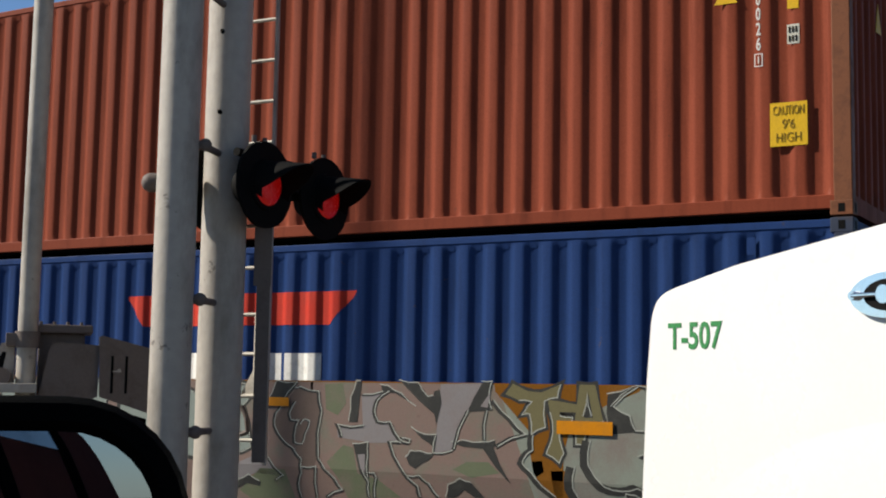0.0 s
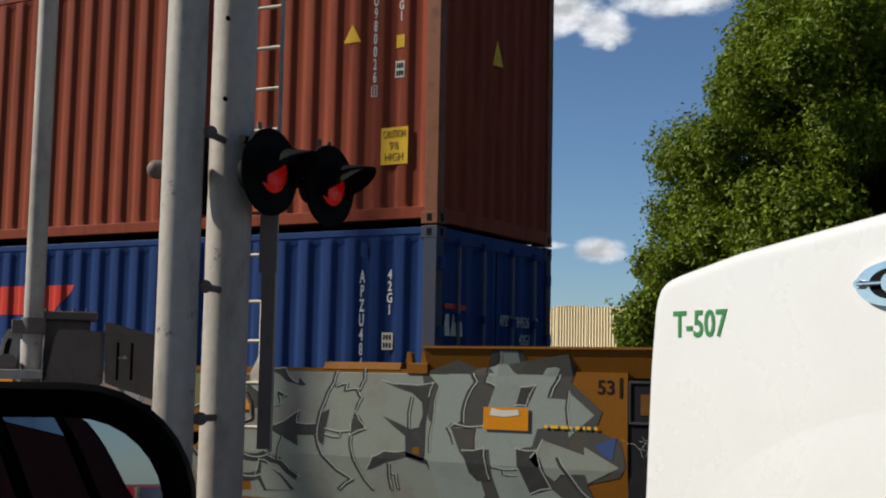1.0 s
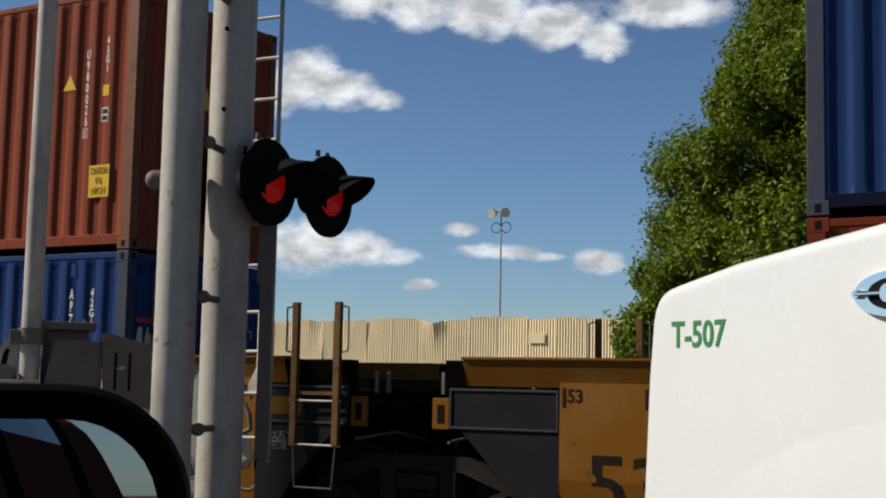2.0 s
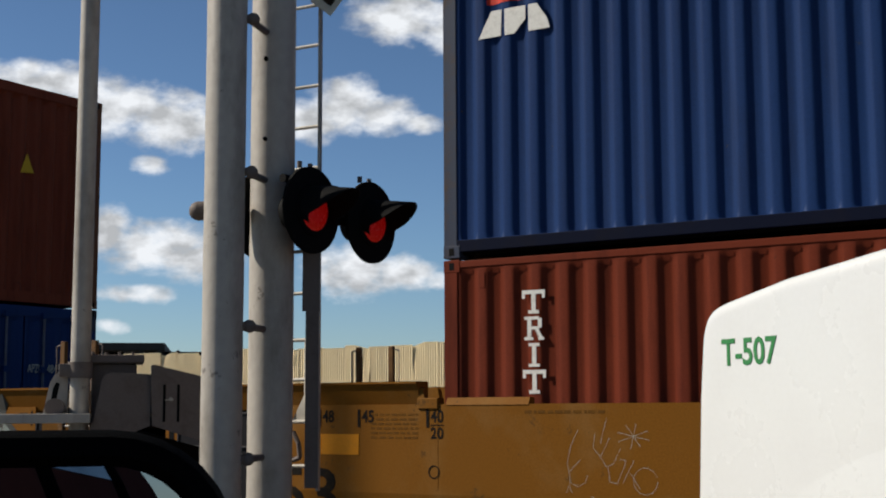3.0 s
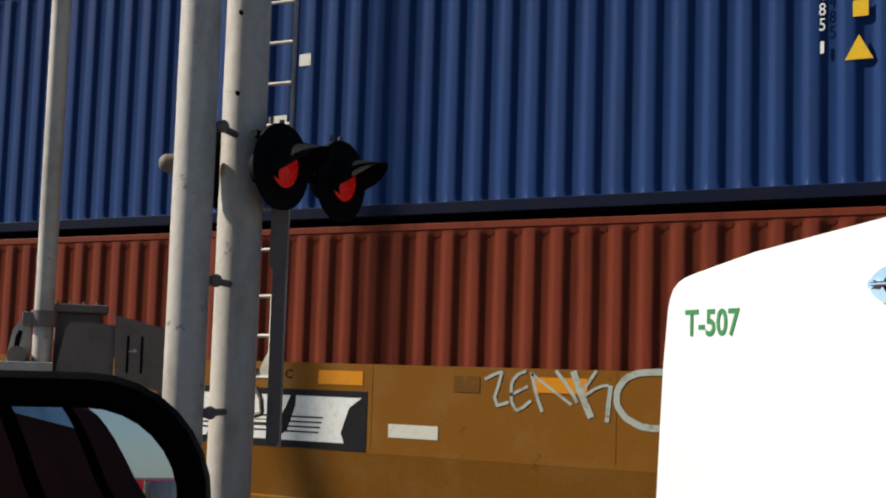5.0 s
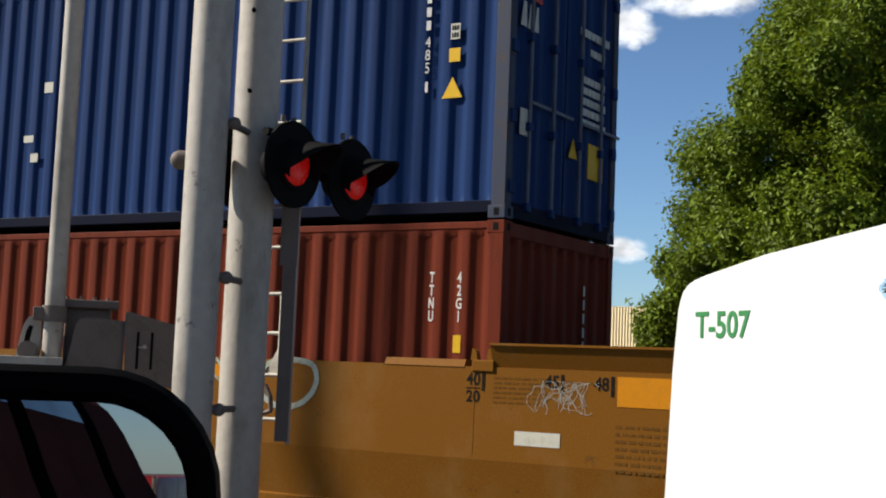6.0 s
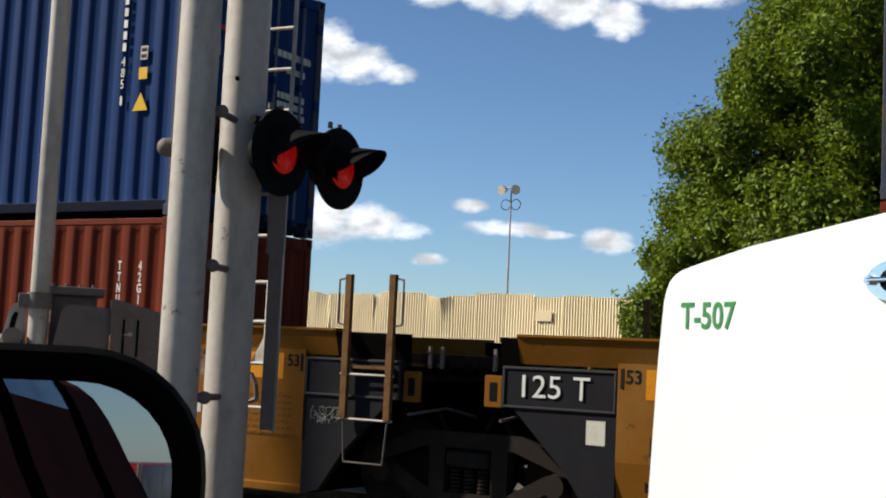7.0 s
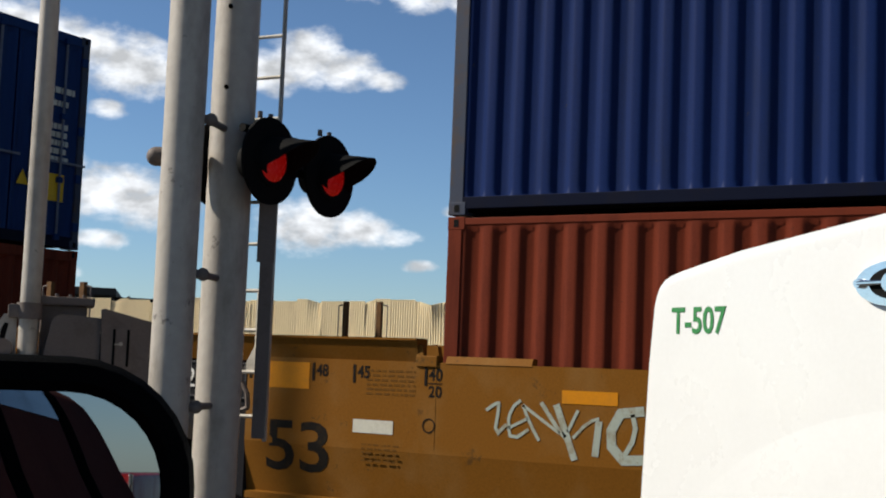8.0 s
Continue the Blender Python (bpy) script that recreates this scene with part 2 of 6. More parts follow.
SPRAY_DARK = material("charcoal_spray_paint", (0.03, 0.03, 0.028), 0.6, spots=(0.07, 0.07, 0.06), amount=0.5, scale=6)
SPRAY_WHITE = material("white_spray_line", (0.33, 0.34, 0.3), 0.6, spots=(0.24, 0.24, 0.2), amount=0.5, scale=6)
SPRAY_BLUE = material("pale_blue_spray_paint", (0.3, 0.33, 0.28), 0.6, spots=(0.18, 0.12, 0.05), amount=0.9, scale=9, chips=(0.16, 0.08, 0.02), chip_scale=16, chip_at=0.6)
OLIVE = material("olive_spray_paint", (0.13, 0.115, 0.055), 0.6, spots=(0.1, 0.085, 0.045), amount=0.6, scale=4)
SPRAY_GREEN = material("dull_green_spray_paint", (0.11, 0.125, 0.075), 0.6, spots=(0.16, 0.125, 0.1), amount=0.8, scale=3, grain=0.06)
SPRAY_LILAC = material("lilac_grey_spray_paint", (0.19, 0.175, 0.175), 0.6, spots=(0.18, 0.14, 0.13), amount=0.7, scale=2.5, grain=0.06)
# dusty pink made darker: a pole's cast shadow is put into the colour
SPRAY_PINK_SHADED = material("shadowed_pink_spray_paint", (0.12, 0.085, 0.07), 0.6, spots=(0.085, 0.07, 0.05), amount=0.7, scale=3, grain=0.06)
SPRAY_SMOKE = material("smoky_grey_spray_paint", (0.05, 0.05, 0.045), 0.6, spots=(0.09, 0.06, 0.03), amount=0.6, scale=4)
SPRAY_NAVY = material("blue_spray_paint", (0.03, 0.06, 0.16), 0.6, spots=(0.05, 0.06, 0.1), amount=0.6, scale=6)
FENCE = material("cream_corrugated_sheet", (0.82, 0.68, 0.43), 0.6, spots=(0.55, 0.42, 0.25), amount=0.5, scale=0.8, stretch=(1, 1, 0.5), grain=0.08, random=0.09)
WALL = material("cream_render", (0.5, 0.41, 0.26), 0.8, spots=(0.36, 0.29, 0.19), amount=0.5, scale=0.5)
ROOF = material("dark_canopy_sheet", (0.05, 0.045, 0.04), 0.7, spots=(0.09, 0.08, 0.07), amount=0.5, scale=1)
BARK = material("grey_brown_bark", (0.11, 0.075, 0.05), 0.9, spots=(0.06, 0.04, 0.03), amount=0.7, scale=5, stretch=(1, 1, 0.3), bump=0.6, bump_scale=18)
WOOD = material("weathered_pole_wood", (0.14, 0.1, 0.07), 0.85, spots=(0.08, 0.06, 0.045), amount=0.6, scale=4, stretch=(1, 1, 0.1), bump=0.3)
GROUND = material("pale_dirt_and_gravel", (0.1, 0.082, 0.058), 0.95, spots=(0.06, 0.05, 0.038), amount=0.7, scale=0.5, grain=0.2, bump=0.5, bump_scale=9)
ASPHALT = material("worn_asphalt", (0.055, 0.053, 0.05), 0.9, spots=(0.085, 0.08, 0.075), amount=0.6, scale=0.7, grain=0.2, bump=0.4, bump_scale=70)
BALLAST = material("grey_ballast", (0.17, 0.155, 0.14), 0.95, spots=(0.09, 0.08, 0.07), amount=0.8, scale=9, grain=0.3, bump=1.0, bump_scale=16)
RAIL = material("worn_rail_steel", (0.2, 0.14, 0.1), 0.5, 0.6, spots=(0.1, 0.06, 0.04), amount=0.6, scale=4)
BOGIE = material("dusty_cast_steel", (0.02, 0.016, 0.0135), 0.8, spots=(0.04, 0.03, 0.022), amount=0.7, scale=5, bump=0.2, gloss=0.05)
WHEEL = material("oily_wheel_steel", (0.016, 0.012, 0.01), 0.8, spots=(0.035, 0.024, 0.017), amount=0.6, scale=6, bump=0.2)
RUBBER = material("tyre_rubber", (0.018, 0.018, 0.018), 0.85, spots=(0.03, 0.028, 0.026), amount=0.5, scale=8, bump=0.2)
CAR_RED = material("dark_red_car_paint", (0.13, 0.052, 0.042), 0.6, spots=(0.075, 0.024, 0.021), amount=0.4, scale=3, grain=0.02, gloss=0.0)
VAN_RED = material("bright_red_van_paint", (0.3, 0.012, 0.01), 0.4, spots=(0.22, 0.01, 0.008), amount=0.4, scale=3, grain=0.02, coat=0.1)
GLASS_DARK = material("tinted_glass", (0.02, 0.012, 0.011), 0.12, spots=(0.015, 0.01, 0.009), amount=0.3, scale=3, grain=0.02, gloss=0.07)
MIRROR = material("mirror_glass", (0.33, 0.35, 0.38), 0.006, 1.0, spots=(0.3, 0.32, 0.35), amount=0.3, scale=9, grain=0.01)


def leaf_material():
    mat = material("leaf_green", (0.1, 0.145, 0.009), 0.55, spots=(0.034, 0.06, 0.006), amount=0.8, scale=0.6, grain=0.12, island=0.55)
    nt = mat.node_tree
    b, out = nt.nodes["Principled BSDF"], nt.nodes["Material Output"]
    tr = nt.nodes.new("ShaderNodeBsdfTranslucent")
    tr.inputs[0].default_value = (0.16, 0.21, 0.01, 1)
    mx = nt.nodes.new("ShaderNodeMixShader")
    mx.inputs[0].default_value = 0.24
    nt.links.new(b.outputs[0], mx.inputs[1])
    nt.links.new(tr.outputs[0], mx.inputs[2])
    nt.links.new(mx.outputs[0], out.inputs[0])
    return mat


def lens_material(name, glow):
    mat = material(name, (0.3, 0.012, 0.01), 0.25, spots=(0.2, 0.01, 0.008), amount=0.5, scale=30, bump=0.4, bump_scale=90)
    b = mat.node_tree.nodes["Principled BSDF"]
    b.inputs["Emission Color"].default_value = (1.0, 0.008, 0.006, 1)
    b.inputs["Emission Strength"].default_value = glow
    return mat


LEAF = leaf_material()
LENS = lens_material("glowing_red_lens", 0.075)


# ---- building helpers ----
def link_mesh(name, bm, mat, parent=None, smooth=False):
    me = bpy.data.meshes.new(name)
    bm.normal_update()
    bm.to_mesh(me)
    bm.free()
    for mt in (mat if isinstance(mat, (list, tuple)) else [mat]):
        me.materials.append(mt)
    if smooth:
        me.shade_smooth()
        me.set_sharp_from_angle(angle=radians(35))
    ob = new(name, me)
    ob.parent = parent
    return ob


def part(name, bm, mat, parent, label="", smooth=False):
    ob = link_mesh(name, bm, mat, parent, smooth)
    return tagged(ob, label) if label else ob


def thing(name, label, category, group="", place=None):
    ob = new(name)
    ob.empty_display_size = 0.2
    if place is not None:
        ob.matrix_basis = place
    return tagged(ob, label, category, group)


def box(bm, x0, x1, y0, y1, z0, z1, bevel=0.0, m=None):
    g = bmesh.ops.create_cube(bm, size=1.0, matrix=Matrix.Translation(((x0 + x1) / 2, (y0 + y1) / 2, (z0 + z1) / 2)) @ Matrix.Diagonal((x1 - x0, y1 - y0, z1 - z0, 1)))
    vs = g["verts"]
    if bevel:
        es = list({e for v in vs for e in v.link_edges})
        r = bmesh.ops.bevel(bm, geom=es, offset=bevel, segments=2, affect="EDGES", profile=0.5)
        vs = list({v for f in r["faces"] for v in f.verts} | {v for v in vs if v.is_valid})
    if m is not None:
        bmesh.ops.transform(bm, matrix=m, verts=vs)
    return vs


def rod(bm, p, q, r, seg=12, r2=None):
    p, q = Vector(p), Vector(q)
    d = q - p
    m = Matrix.Translation((p + q) / 2) @ d.to_track_quat("Z", "Y").to_matrix().to_4x4()
    return bmesh.ops.create_cone(bm, cap_ends=True, segments=seg, radius1=r, radius2=r if r2 is None else r2, depth=d.length, matrix=m)["verts"]


def chain(bm, pts, r, seg=8):
    for a, b in zip(pts, pts[1:]):
        rod(bm, a, b, r, seg)


def prism(bm, pts, y0, y1, m=None):
    """A flat outline of (x, z) points, made solid from y0 to y1."""
    a = [bm.verts.new((x, y0, z)) for x, z in pts]
    b = [bm.verts.new((x, y1, z)) for x, z in pts]
    fs = [bm.faces.new(a), bm.faces.new(b[::-1])]
    n = len(pts)
    for i in range(n):
        fs.append(bm.faces.new((a[i], b[i], b[(i + 1) % n], a[(i + 1) % n])))
    bmesh.ops.recalc_face_normals(bm, faces=fs)
    if m is not None:
        bmesh.ops.transform(bm, matrix=m, verts=a + b)
    return a + b


def one(fn, *args, **kw):
    bm = bmesh.new()
    fn(bm, *args, **kw)
    return bm


def plate(name, x0, x1, z0, z1, y, mat, parent, label="", thick=0.003):
    return part(name, one(box, x0, x1, y - thick, y, z0, z1), mat, parent, label)


def lettering(name, body, x, z, w, h, y, mat, parent, label="", upright=False, lean=0.0, bold=0.02):
    """Writing that fills a box w by h round (x, z) on a wall that faces -y."""
    cu = bpy.data.curves.new(name, "FONT")
    cu.body = "\n".join(body) if upright else body
    cu.align_x, cu.extrude, cu.resolution_u, cu.shear = "CENTER", 0.004, 3, lean
    cu.offset = bold
    if upright:
        cu.space_line = 0.85
    tmp = bpy.data.objects.new(name, cu)
    scene.collection.objects.link(tmp)
    bpy.context.view_layer.update()
    me = bpy.data.meshes.new_from_object(tmp.evaluated_get(bpy.context.evaluated_depsgraph_get()))
    bpy.data.objects.remove(tmp)
    bpy.data.curves.remove(cu)
    co = np.empty(len(me.vertices) * 3)
    me.vertices.foreach_get("co", co)
    co = co.reshape(-1, 3)
    lo, hi = co.min(0), co.max(0)
    flat = np.empty_like(co)
    flat[:, 0] = x + ((co[:, 0] - lo[0]) / (hi[0] - lo[0]) - 0.5) * w
    flat[:, 2] = z + ((co[:, 1] - lo[1]) / (hi[1] - lo[1]) - 0.5) * h
    flat[:, 1] = y - np.where(co[:, 2] > 0, 0.002, 0.0)
    me.vertices.foreach_set("co", flat.ravel())
    me.materials.clear()
    me.materials.append(mat)
    ob = new(name, me)
    ob.parent = parent
    return tagged(ob, label) if label else ob


def ribbon(bm, pts, w, y, closed=False):
    """A painted line of width w through (x, z) points on a wall that faces -y."""
    P = [Vector((p[0], p[1])) for p in pts]
    n = len(P)
    rows = []
    for i in range(n):
        a = P[i - 1] if (i or closed) else P[i]
        b = P[(i + 1) % n] if (i < n - 1 or closed) else P[i]
        d1, d2 = (P[i] - a).normalized(), (b - P[i]).normalized()
        d = d1 + d2
        if d.length < 1e-4:
            d = Vector((-d1.y, d1.x))
        d.normalize()
        k = 1 / max(0.45, abs(d.dot(d2 if d2.length else d1)))
        s = Vector((-d.y, d.x)) * w / 2 * k
        rows.append([bm.verts.new((v.x, y, v.y)) for v in (P[i] + s, P[i] - s)])
    for i in range(n if closed else n - 1):
        a, b = rows[i], rows[(i + 1) % n]
        bm.faces.new((a[0], a[1], b[1], b[0]))


def bars(name, x0, x1, z0, z1, rows, y, mat, parent, label=""):
    """Rows of small writing too worn to read."""
    rnd = random.Random(int(x0 * 977) + rows)
    bm = bmesh.new()
    step = (z1 - z0) / rows
    for i in range(rows):
        x = x0
        while x < x1 - 0.02:
            w = min(rnd.uniform(0.02, 0.08), x1 - x)
            box(bm, x, x + w, y - 0.0012, y, z1 - step * (i + 0.68), z1 - step * (i + 0.25))
            x += w + rnd.uniform(0.012, 0.03)
    return tagged(part(name, bm, mat, parent, label), kind="stuff")


# ---- ground, track and far things ----
GZ = -0.18
TRACK_Y = 11.493


def build_ground():
    bm = bmesh.new()
    n = 40
    for i in range(n + 1):
        for j in range(n + 1):
            u, v = i / n * 2 - 1, j / n * 2 - 1
            x, y = 900 * u * abs(u), 900 * v * abs(v)
            bm.verts.new((x, y, GZ - 0.02))
    bm.verts.ensure_lookup_table()
    for i in range(n):
        for j in range(n):
            k = i * (n + 1) + j
            bm.faces.new([bm.verts[k], bm.verts[k + n + 1], bm.verts[k + n + 2], bm.verts[k + 1]])
    tagged(link_mesh("ground", bm, GROUND), "pale dry dirt and gravel ground", "ground", kind="structure")
    bm = one(box, -45, 45, -7.5, 7.5, -0.09, 0.0, m=pose(-0.4, 1.6, GZ + 0.005, 0, 0, 150))
    tagged(link_mesh("road", bm, ASPHALT), "worn grey asphalt road beside the railway", "road", kind="structure")
    bm = one(prism, [(-1.9, GZ - 0.05), (1.9, GZ - 0.05), (1.45, GZ + 0.03), (-1.45, GZ + 0.03)], -90, 90, m=pose(0, TRACK_Y, 0, 0, 0, 90))
    tagged(link_mesh("track_bed", bm, BALLAST), "grey crushed stone bed under the rails", "track bed", kind="structure")
    for k in (-1, 1):
        bm = bmesh.new()
        c = TRACK_Y + k * 0.7525
        box(bm, -90, 90, c - 0.036, c + 0.036, -0.045, 0.0, bevel=0.008)
        box(bm, -90, 90, c - 0.009, c + 0.009, -0.13, -0.04)
        box(bm, -90, 90, c - 0.07, c + 0.07, GZ + 0.02, -0.125)
        tagged(link_mesh("rail", bm, RAIL), "rusty steel rail with a worn bright head", "rail", kind="structure")


build_ground()


def build_fence():
    """A long fence of upright corrugated sheets, some bent at the top."""
    fence = tagged(new("fence"), "long cream corrugated metal fence with bent sheets", "fence", kind="structure")
    rnd = random.Random(5)
    y0, x, k = 30.0, -31.0, 0
    while x < -4.5:
        w = rnd.choice((0.76, 0.84, 0.84, 0.91))
        top = 3.26 + rnd.uniform(-0.045, 0.05)
        bent = rnd.random() < 0.22 if x < -17 else rnd.random() < 0.06
        bm = bmesh.new()
        n = int(w / 0.019)
        levels = [GZ - 0.02, 1.6, 2.3, 2.75, 3.0, top]
        grid = []
        fold = rnd.uniform(0.05, 0.14) * rnd.choice((-1, 1))
        side = rnd.random()
        for zi, z in enumerate(levels):
            row = []
            for i in range(n + 1):
                s = i / n
                off = 0.011 * math.sin(i * 2 * math.pi / 4)
                lean, dz = 0.0, 0.0
                if bent and zi >= 3:
                    g = max(0.0, 1 - abs(s - side) * 2.2) * (zi - 2) / 3
                    lean, dz = fold * g, -0.1 * g
                row.append(bm.verts.new((x + s * w + 0.02 * lean, y0 + off + lean, z + dz)))
            grid.append(row)
        for a, b in zip(grid, grid[1:]):
            for i in range(n):
                bm.faces.new((a[i], a[i + 1], b[i + 1], b[i]))
        bmesh.ops.recalc_face_normals(bm, faces=bm.faces)
        sheet = link_mesh("sheet", bm, FENCE, fence)
        sheet.location.y = rnd.uniform(-0.012, 0.012)
        x += w - 0.03
        k += 1
    part("rail", one(box, -31, -4.5, 30.05, 30.12, 2.5, 2.6), WOOD, fence)
    part("rail", one(box, -31, -4.5, 30.05, 30.12, 0.5, 0.6), WOOD, fence)
    for i in range(12):
        part("post", one(box, -30.8 + i * 2.35, -30.7 + i * 2.35, 30.12, 30.24, GZ - 0.3, 3.1), WOOD, fence)
    for px, pz, w in ((-14.9, 2.62, 0.45), (-24.3, 2.8, 0.3)):
        part("patch", one(box, px, px + w, 29.965, 29.98, pz, pz + 0.26), FENCE, fence, "small cream patch of sheet metal")


build_fence()


def build_floodlight():
    t = thing("floodlight_mast", "slender grey floodlight mast behind the fence", "light mast", place=pose(-28.9, 55, GZ))
    part("pole", one(rod, (0, 0, 0), (0, 0, 9.95), 0.07, 10, 0.035), GALV, t, smooth=True)
    bm = bmesh.new()
    rod(bm, (-0.32, -0.1, 10.05), (0.32, -0.1, 10.05), 0.03, 8)
    part("crossbar", bm, GALV, t)
    for sx in (-1, 1):
        bm = bmesh.new()
        rod(bm, (sx * 0.3, 0.1, 10.02), (sx * 0.38, -0.3, 9.92), 0.09, 12, 0.24)
        part("lamp_head", bm, PALE_STEEL, t, smooth=True)
        bm = bmesh.new()
        ring = [(sx * 0.27 + 0.25 * math.cos(a * math.pi / 8), 0, 9.25 + 0.25 * math.sin(a * math.pi / 8)) for a in range(17)]
        chain(bm, ring, 0.02, 6)
        part("ring_bracket", bm, DARK, t)


build_floodlight()


def build_far_left():
    t = thing("warehouse", "low cream warehouse with a dark flat canopy", "building", place=pose(-38.5, 36.5, GZ, 0, 0, 42))
    part("wall", one(box, -9, 2.0, 0, 8, 0, 3.45), WALL, t)
    part("roof", one(box, -9.2, 2.2, -1.2, 8.2, 3.95, 4.25, bevel=0.03), ROOF, t, "dark canopy roof")
    for i in range(4):
        part("canopy_post", one(box, -8.9 + i * 3.4, -8.78 + i * 3.4, -1.0, -0.88, 0, 3.96), ROOF, t)
        part("upper_wall", one(box, -8.7 + i * 3.4, -6.2 + i * 3.4, 0.03, 0.1, 3.43, 3.96), DARK, t)
    truss = [(0.6 + 0.35 * i, -1.25, 3.62 if i % 2 else 3.95) for i in range(8)]
    part("canopy_truss", one(chain, truss, 0.03, 6), ROOF, t)
    part("canopy_truss", one(rod, (0.4, -1.25, 3.62), (3.1, -1.25, 3.62), 0.03, 6), ROOF, t)
    t = thing("utility_pole", "distant wooden utility pole with a crossarm", "utility pole", place=pose(-42.0, 41.5, GZ, 0, 0, 44))
    part("post", one(rod, (0, 0, 0), (0, 0, 4.35), 0.07, 10, 0.05), WOOD, t, smooth=True)
    part("crossarm", one(box, -0.36, 0.36, -0.04, 0.04, 4.14, 4.2), WOOD, t)
    for dx in (-0.32, -0.12, 0.32):
        part("insulator", one(rod, (dx, 0, 4.19), (dx, 0, 4.27), 0.025, 8), DARK, t)
    # a tall wooden pole beside the track, whose shadow falls on the passing wagons
    t = thing("utility_pole", "tall weathered wooden utility pole beside the track", "utility pole", place=pose(-18.96, 4.615, GZ))
    part("post", one(rod, (0, 0, 0), (0, 0, 18.2), 0.11, 14, 0.075), WOOD, t, smooth=True)
    part("crossarm", one(box, -1.1, 1.1, -0.2, -0.1, 17.5, 17.62), WOOD, t)


build_far_left()


def build_tree():
    t = thing("tree", "large leafy green tree in front of the fence", "tree", place=pose(-5.0, 26.3, GZ))
    rnd = random.Random(11)
    bm = bmesh.new()
    rod(bm, (0, 0, -0.2), (0.1, 0, 1.6), 0.42, 14, 0.33)
    rod(bm, (0.1, 0, 1.5), (0.0, 0.1, 4.5), 0.33, 12, 0.22)
    part("trunk", bm, BARK, t, smooth=True)
    for k in range(9):
        a = k * 0.7 + rnd.random() * 0.4
        z0 = 1.6 + 0.35 * k
        L = rnd.uniform(2.4, 3.6)
        p = Vector((0.05, 0.05, z0))
        q = p + Vector((math.cos(a) * L * 0.5, math.sin(a) * L * 0.5, 0.7))
        r = q + Vector((math.cos(a + 0.2) * L * 0.6, math.sin(a + 0.2) * L * 0.6, 1.3))
        bm = bmesh.new()
        rod(bm, p, q, 0.15, 8, 0.1)
        rod(bm, q, r, 0.1, 8, 0.03)
        part("limb", bm, BARK, t, smooth=True)
    gen = np.random.default_rng(3)
    verts, faces = [], []
    clumps = []
    while len(clumps) < 270:
        v = gen.normal(size=3)
        v /= np.linalg.norm(v)
        rr = gen.uniform(0.05, 1.0) ** 0.4 * gen.uniform(0.95, 1.05)
        wob = 1 + 0.06 * math.sin(5 * v[0] + 3 * v[2]) + 0.07 * math.sin(9 * v[1] + 7 * v[2])
        c = np.array([0, 0, 4.75]) + v * np.array([4.75, 4.75, 6.15]) * rr * wob
        if c[2] > 1.75:
            clumps.append((c, gen.uniform(0.45, 1.05)))
    for i in range(16):  # low hanging branches
        a = i * 0.42
        clumps.append((np.array([-4.1 + 1.0 * math.cos(a), -0.6 + 1.4 * math.sin(a), 2.3 + 0.22 * (i % 7)]), 0.55 + 0.04 * (i % 5)))
    for c, r in clumps:
        n = int(3400 * r ** 1.6)
        d = gen.normal(size=(n, 3))
        d /= np.linalg.norm(d, axis=1)[:, None]
        tuft = 0.75 + 0.32 * gen.random((n, 1)) * (np.sin(d[:, :1] * 7 + c[0] * 5) * np.sin(d[:, 1:2] * 8 + c[2] * 3) + np.maximum(d[:, 2:], 0))
        pts = c + d * (gen.random((n, 1)) ** 0.4) * r * tuft * np.array([1.1, 1.1, 1.0])
        out = d * 0.8 + gen.normal(size=(n, 3)) * 0.6 + np.array([0, 0, 0.35])
        out /= np.linalg.norm(out, axis=1)[:, None]
        side = np.cross(out, gen.normal(size=(n, 3)))
        side /= np.linalg.norm(side, axis=1)[:, None]
        up = np.cross(side, out)
        ln = gen.uniform(0.04, 0.078, (n, 1))
        w = ln * 0.48
        base = len(verts)
        quad = np.stack([pts - up * ln, pts + side * w + out * w * 0.3, pts + up * ln, pts - side * w + out * w * 0.3], 1)
        verts.extend(quad.reshape(-1, 3).tolist())
        faces.extend([(base + 4 * i, base + 4 * i + 1, base + 4 * i + 2, base + 4 * i + 3) for i in range(n)])
    me = bpy.data.meshes.new("crown")
    me.from_pydata(verts, [], faces)
    me.materials.append(LEAF)
    ob = new("crown", me)
    ob.parent = t
    tagged(ob, "dense crown of small bright green leaves")


build_tree()


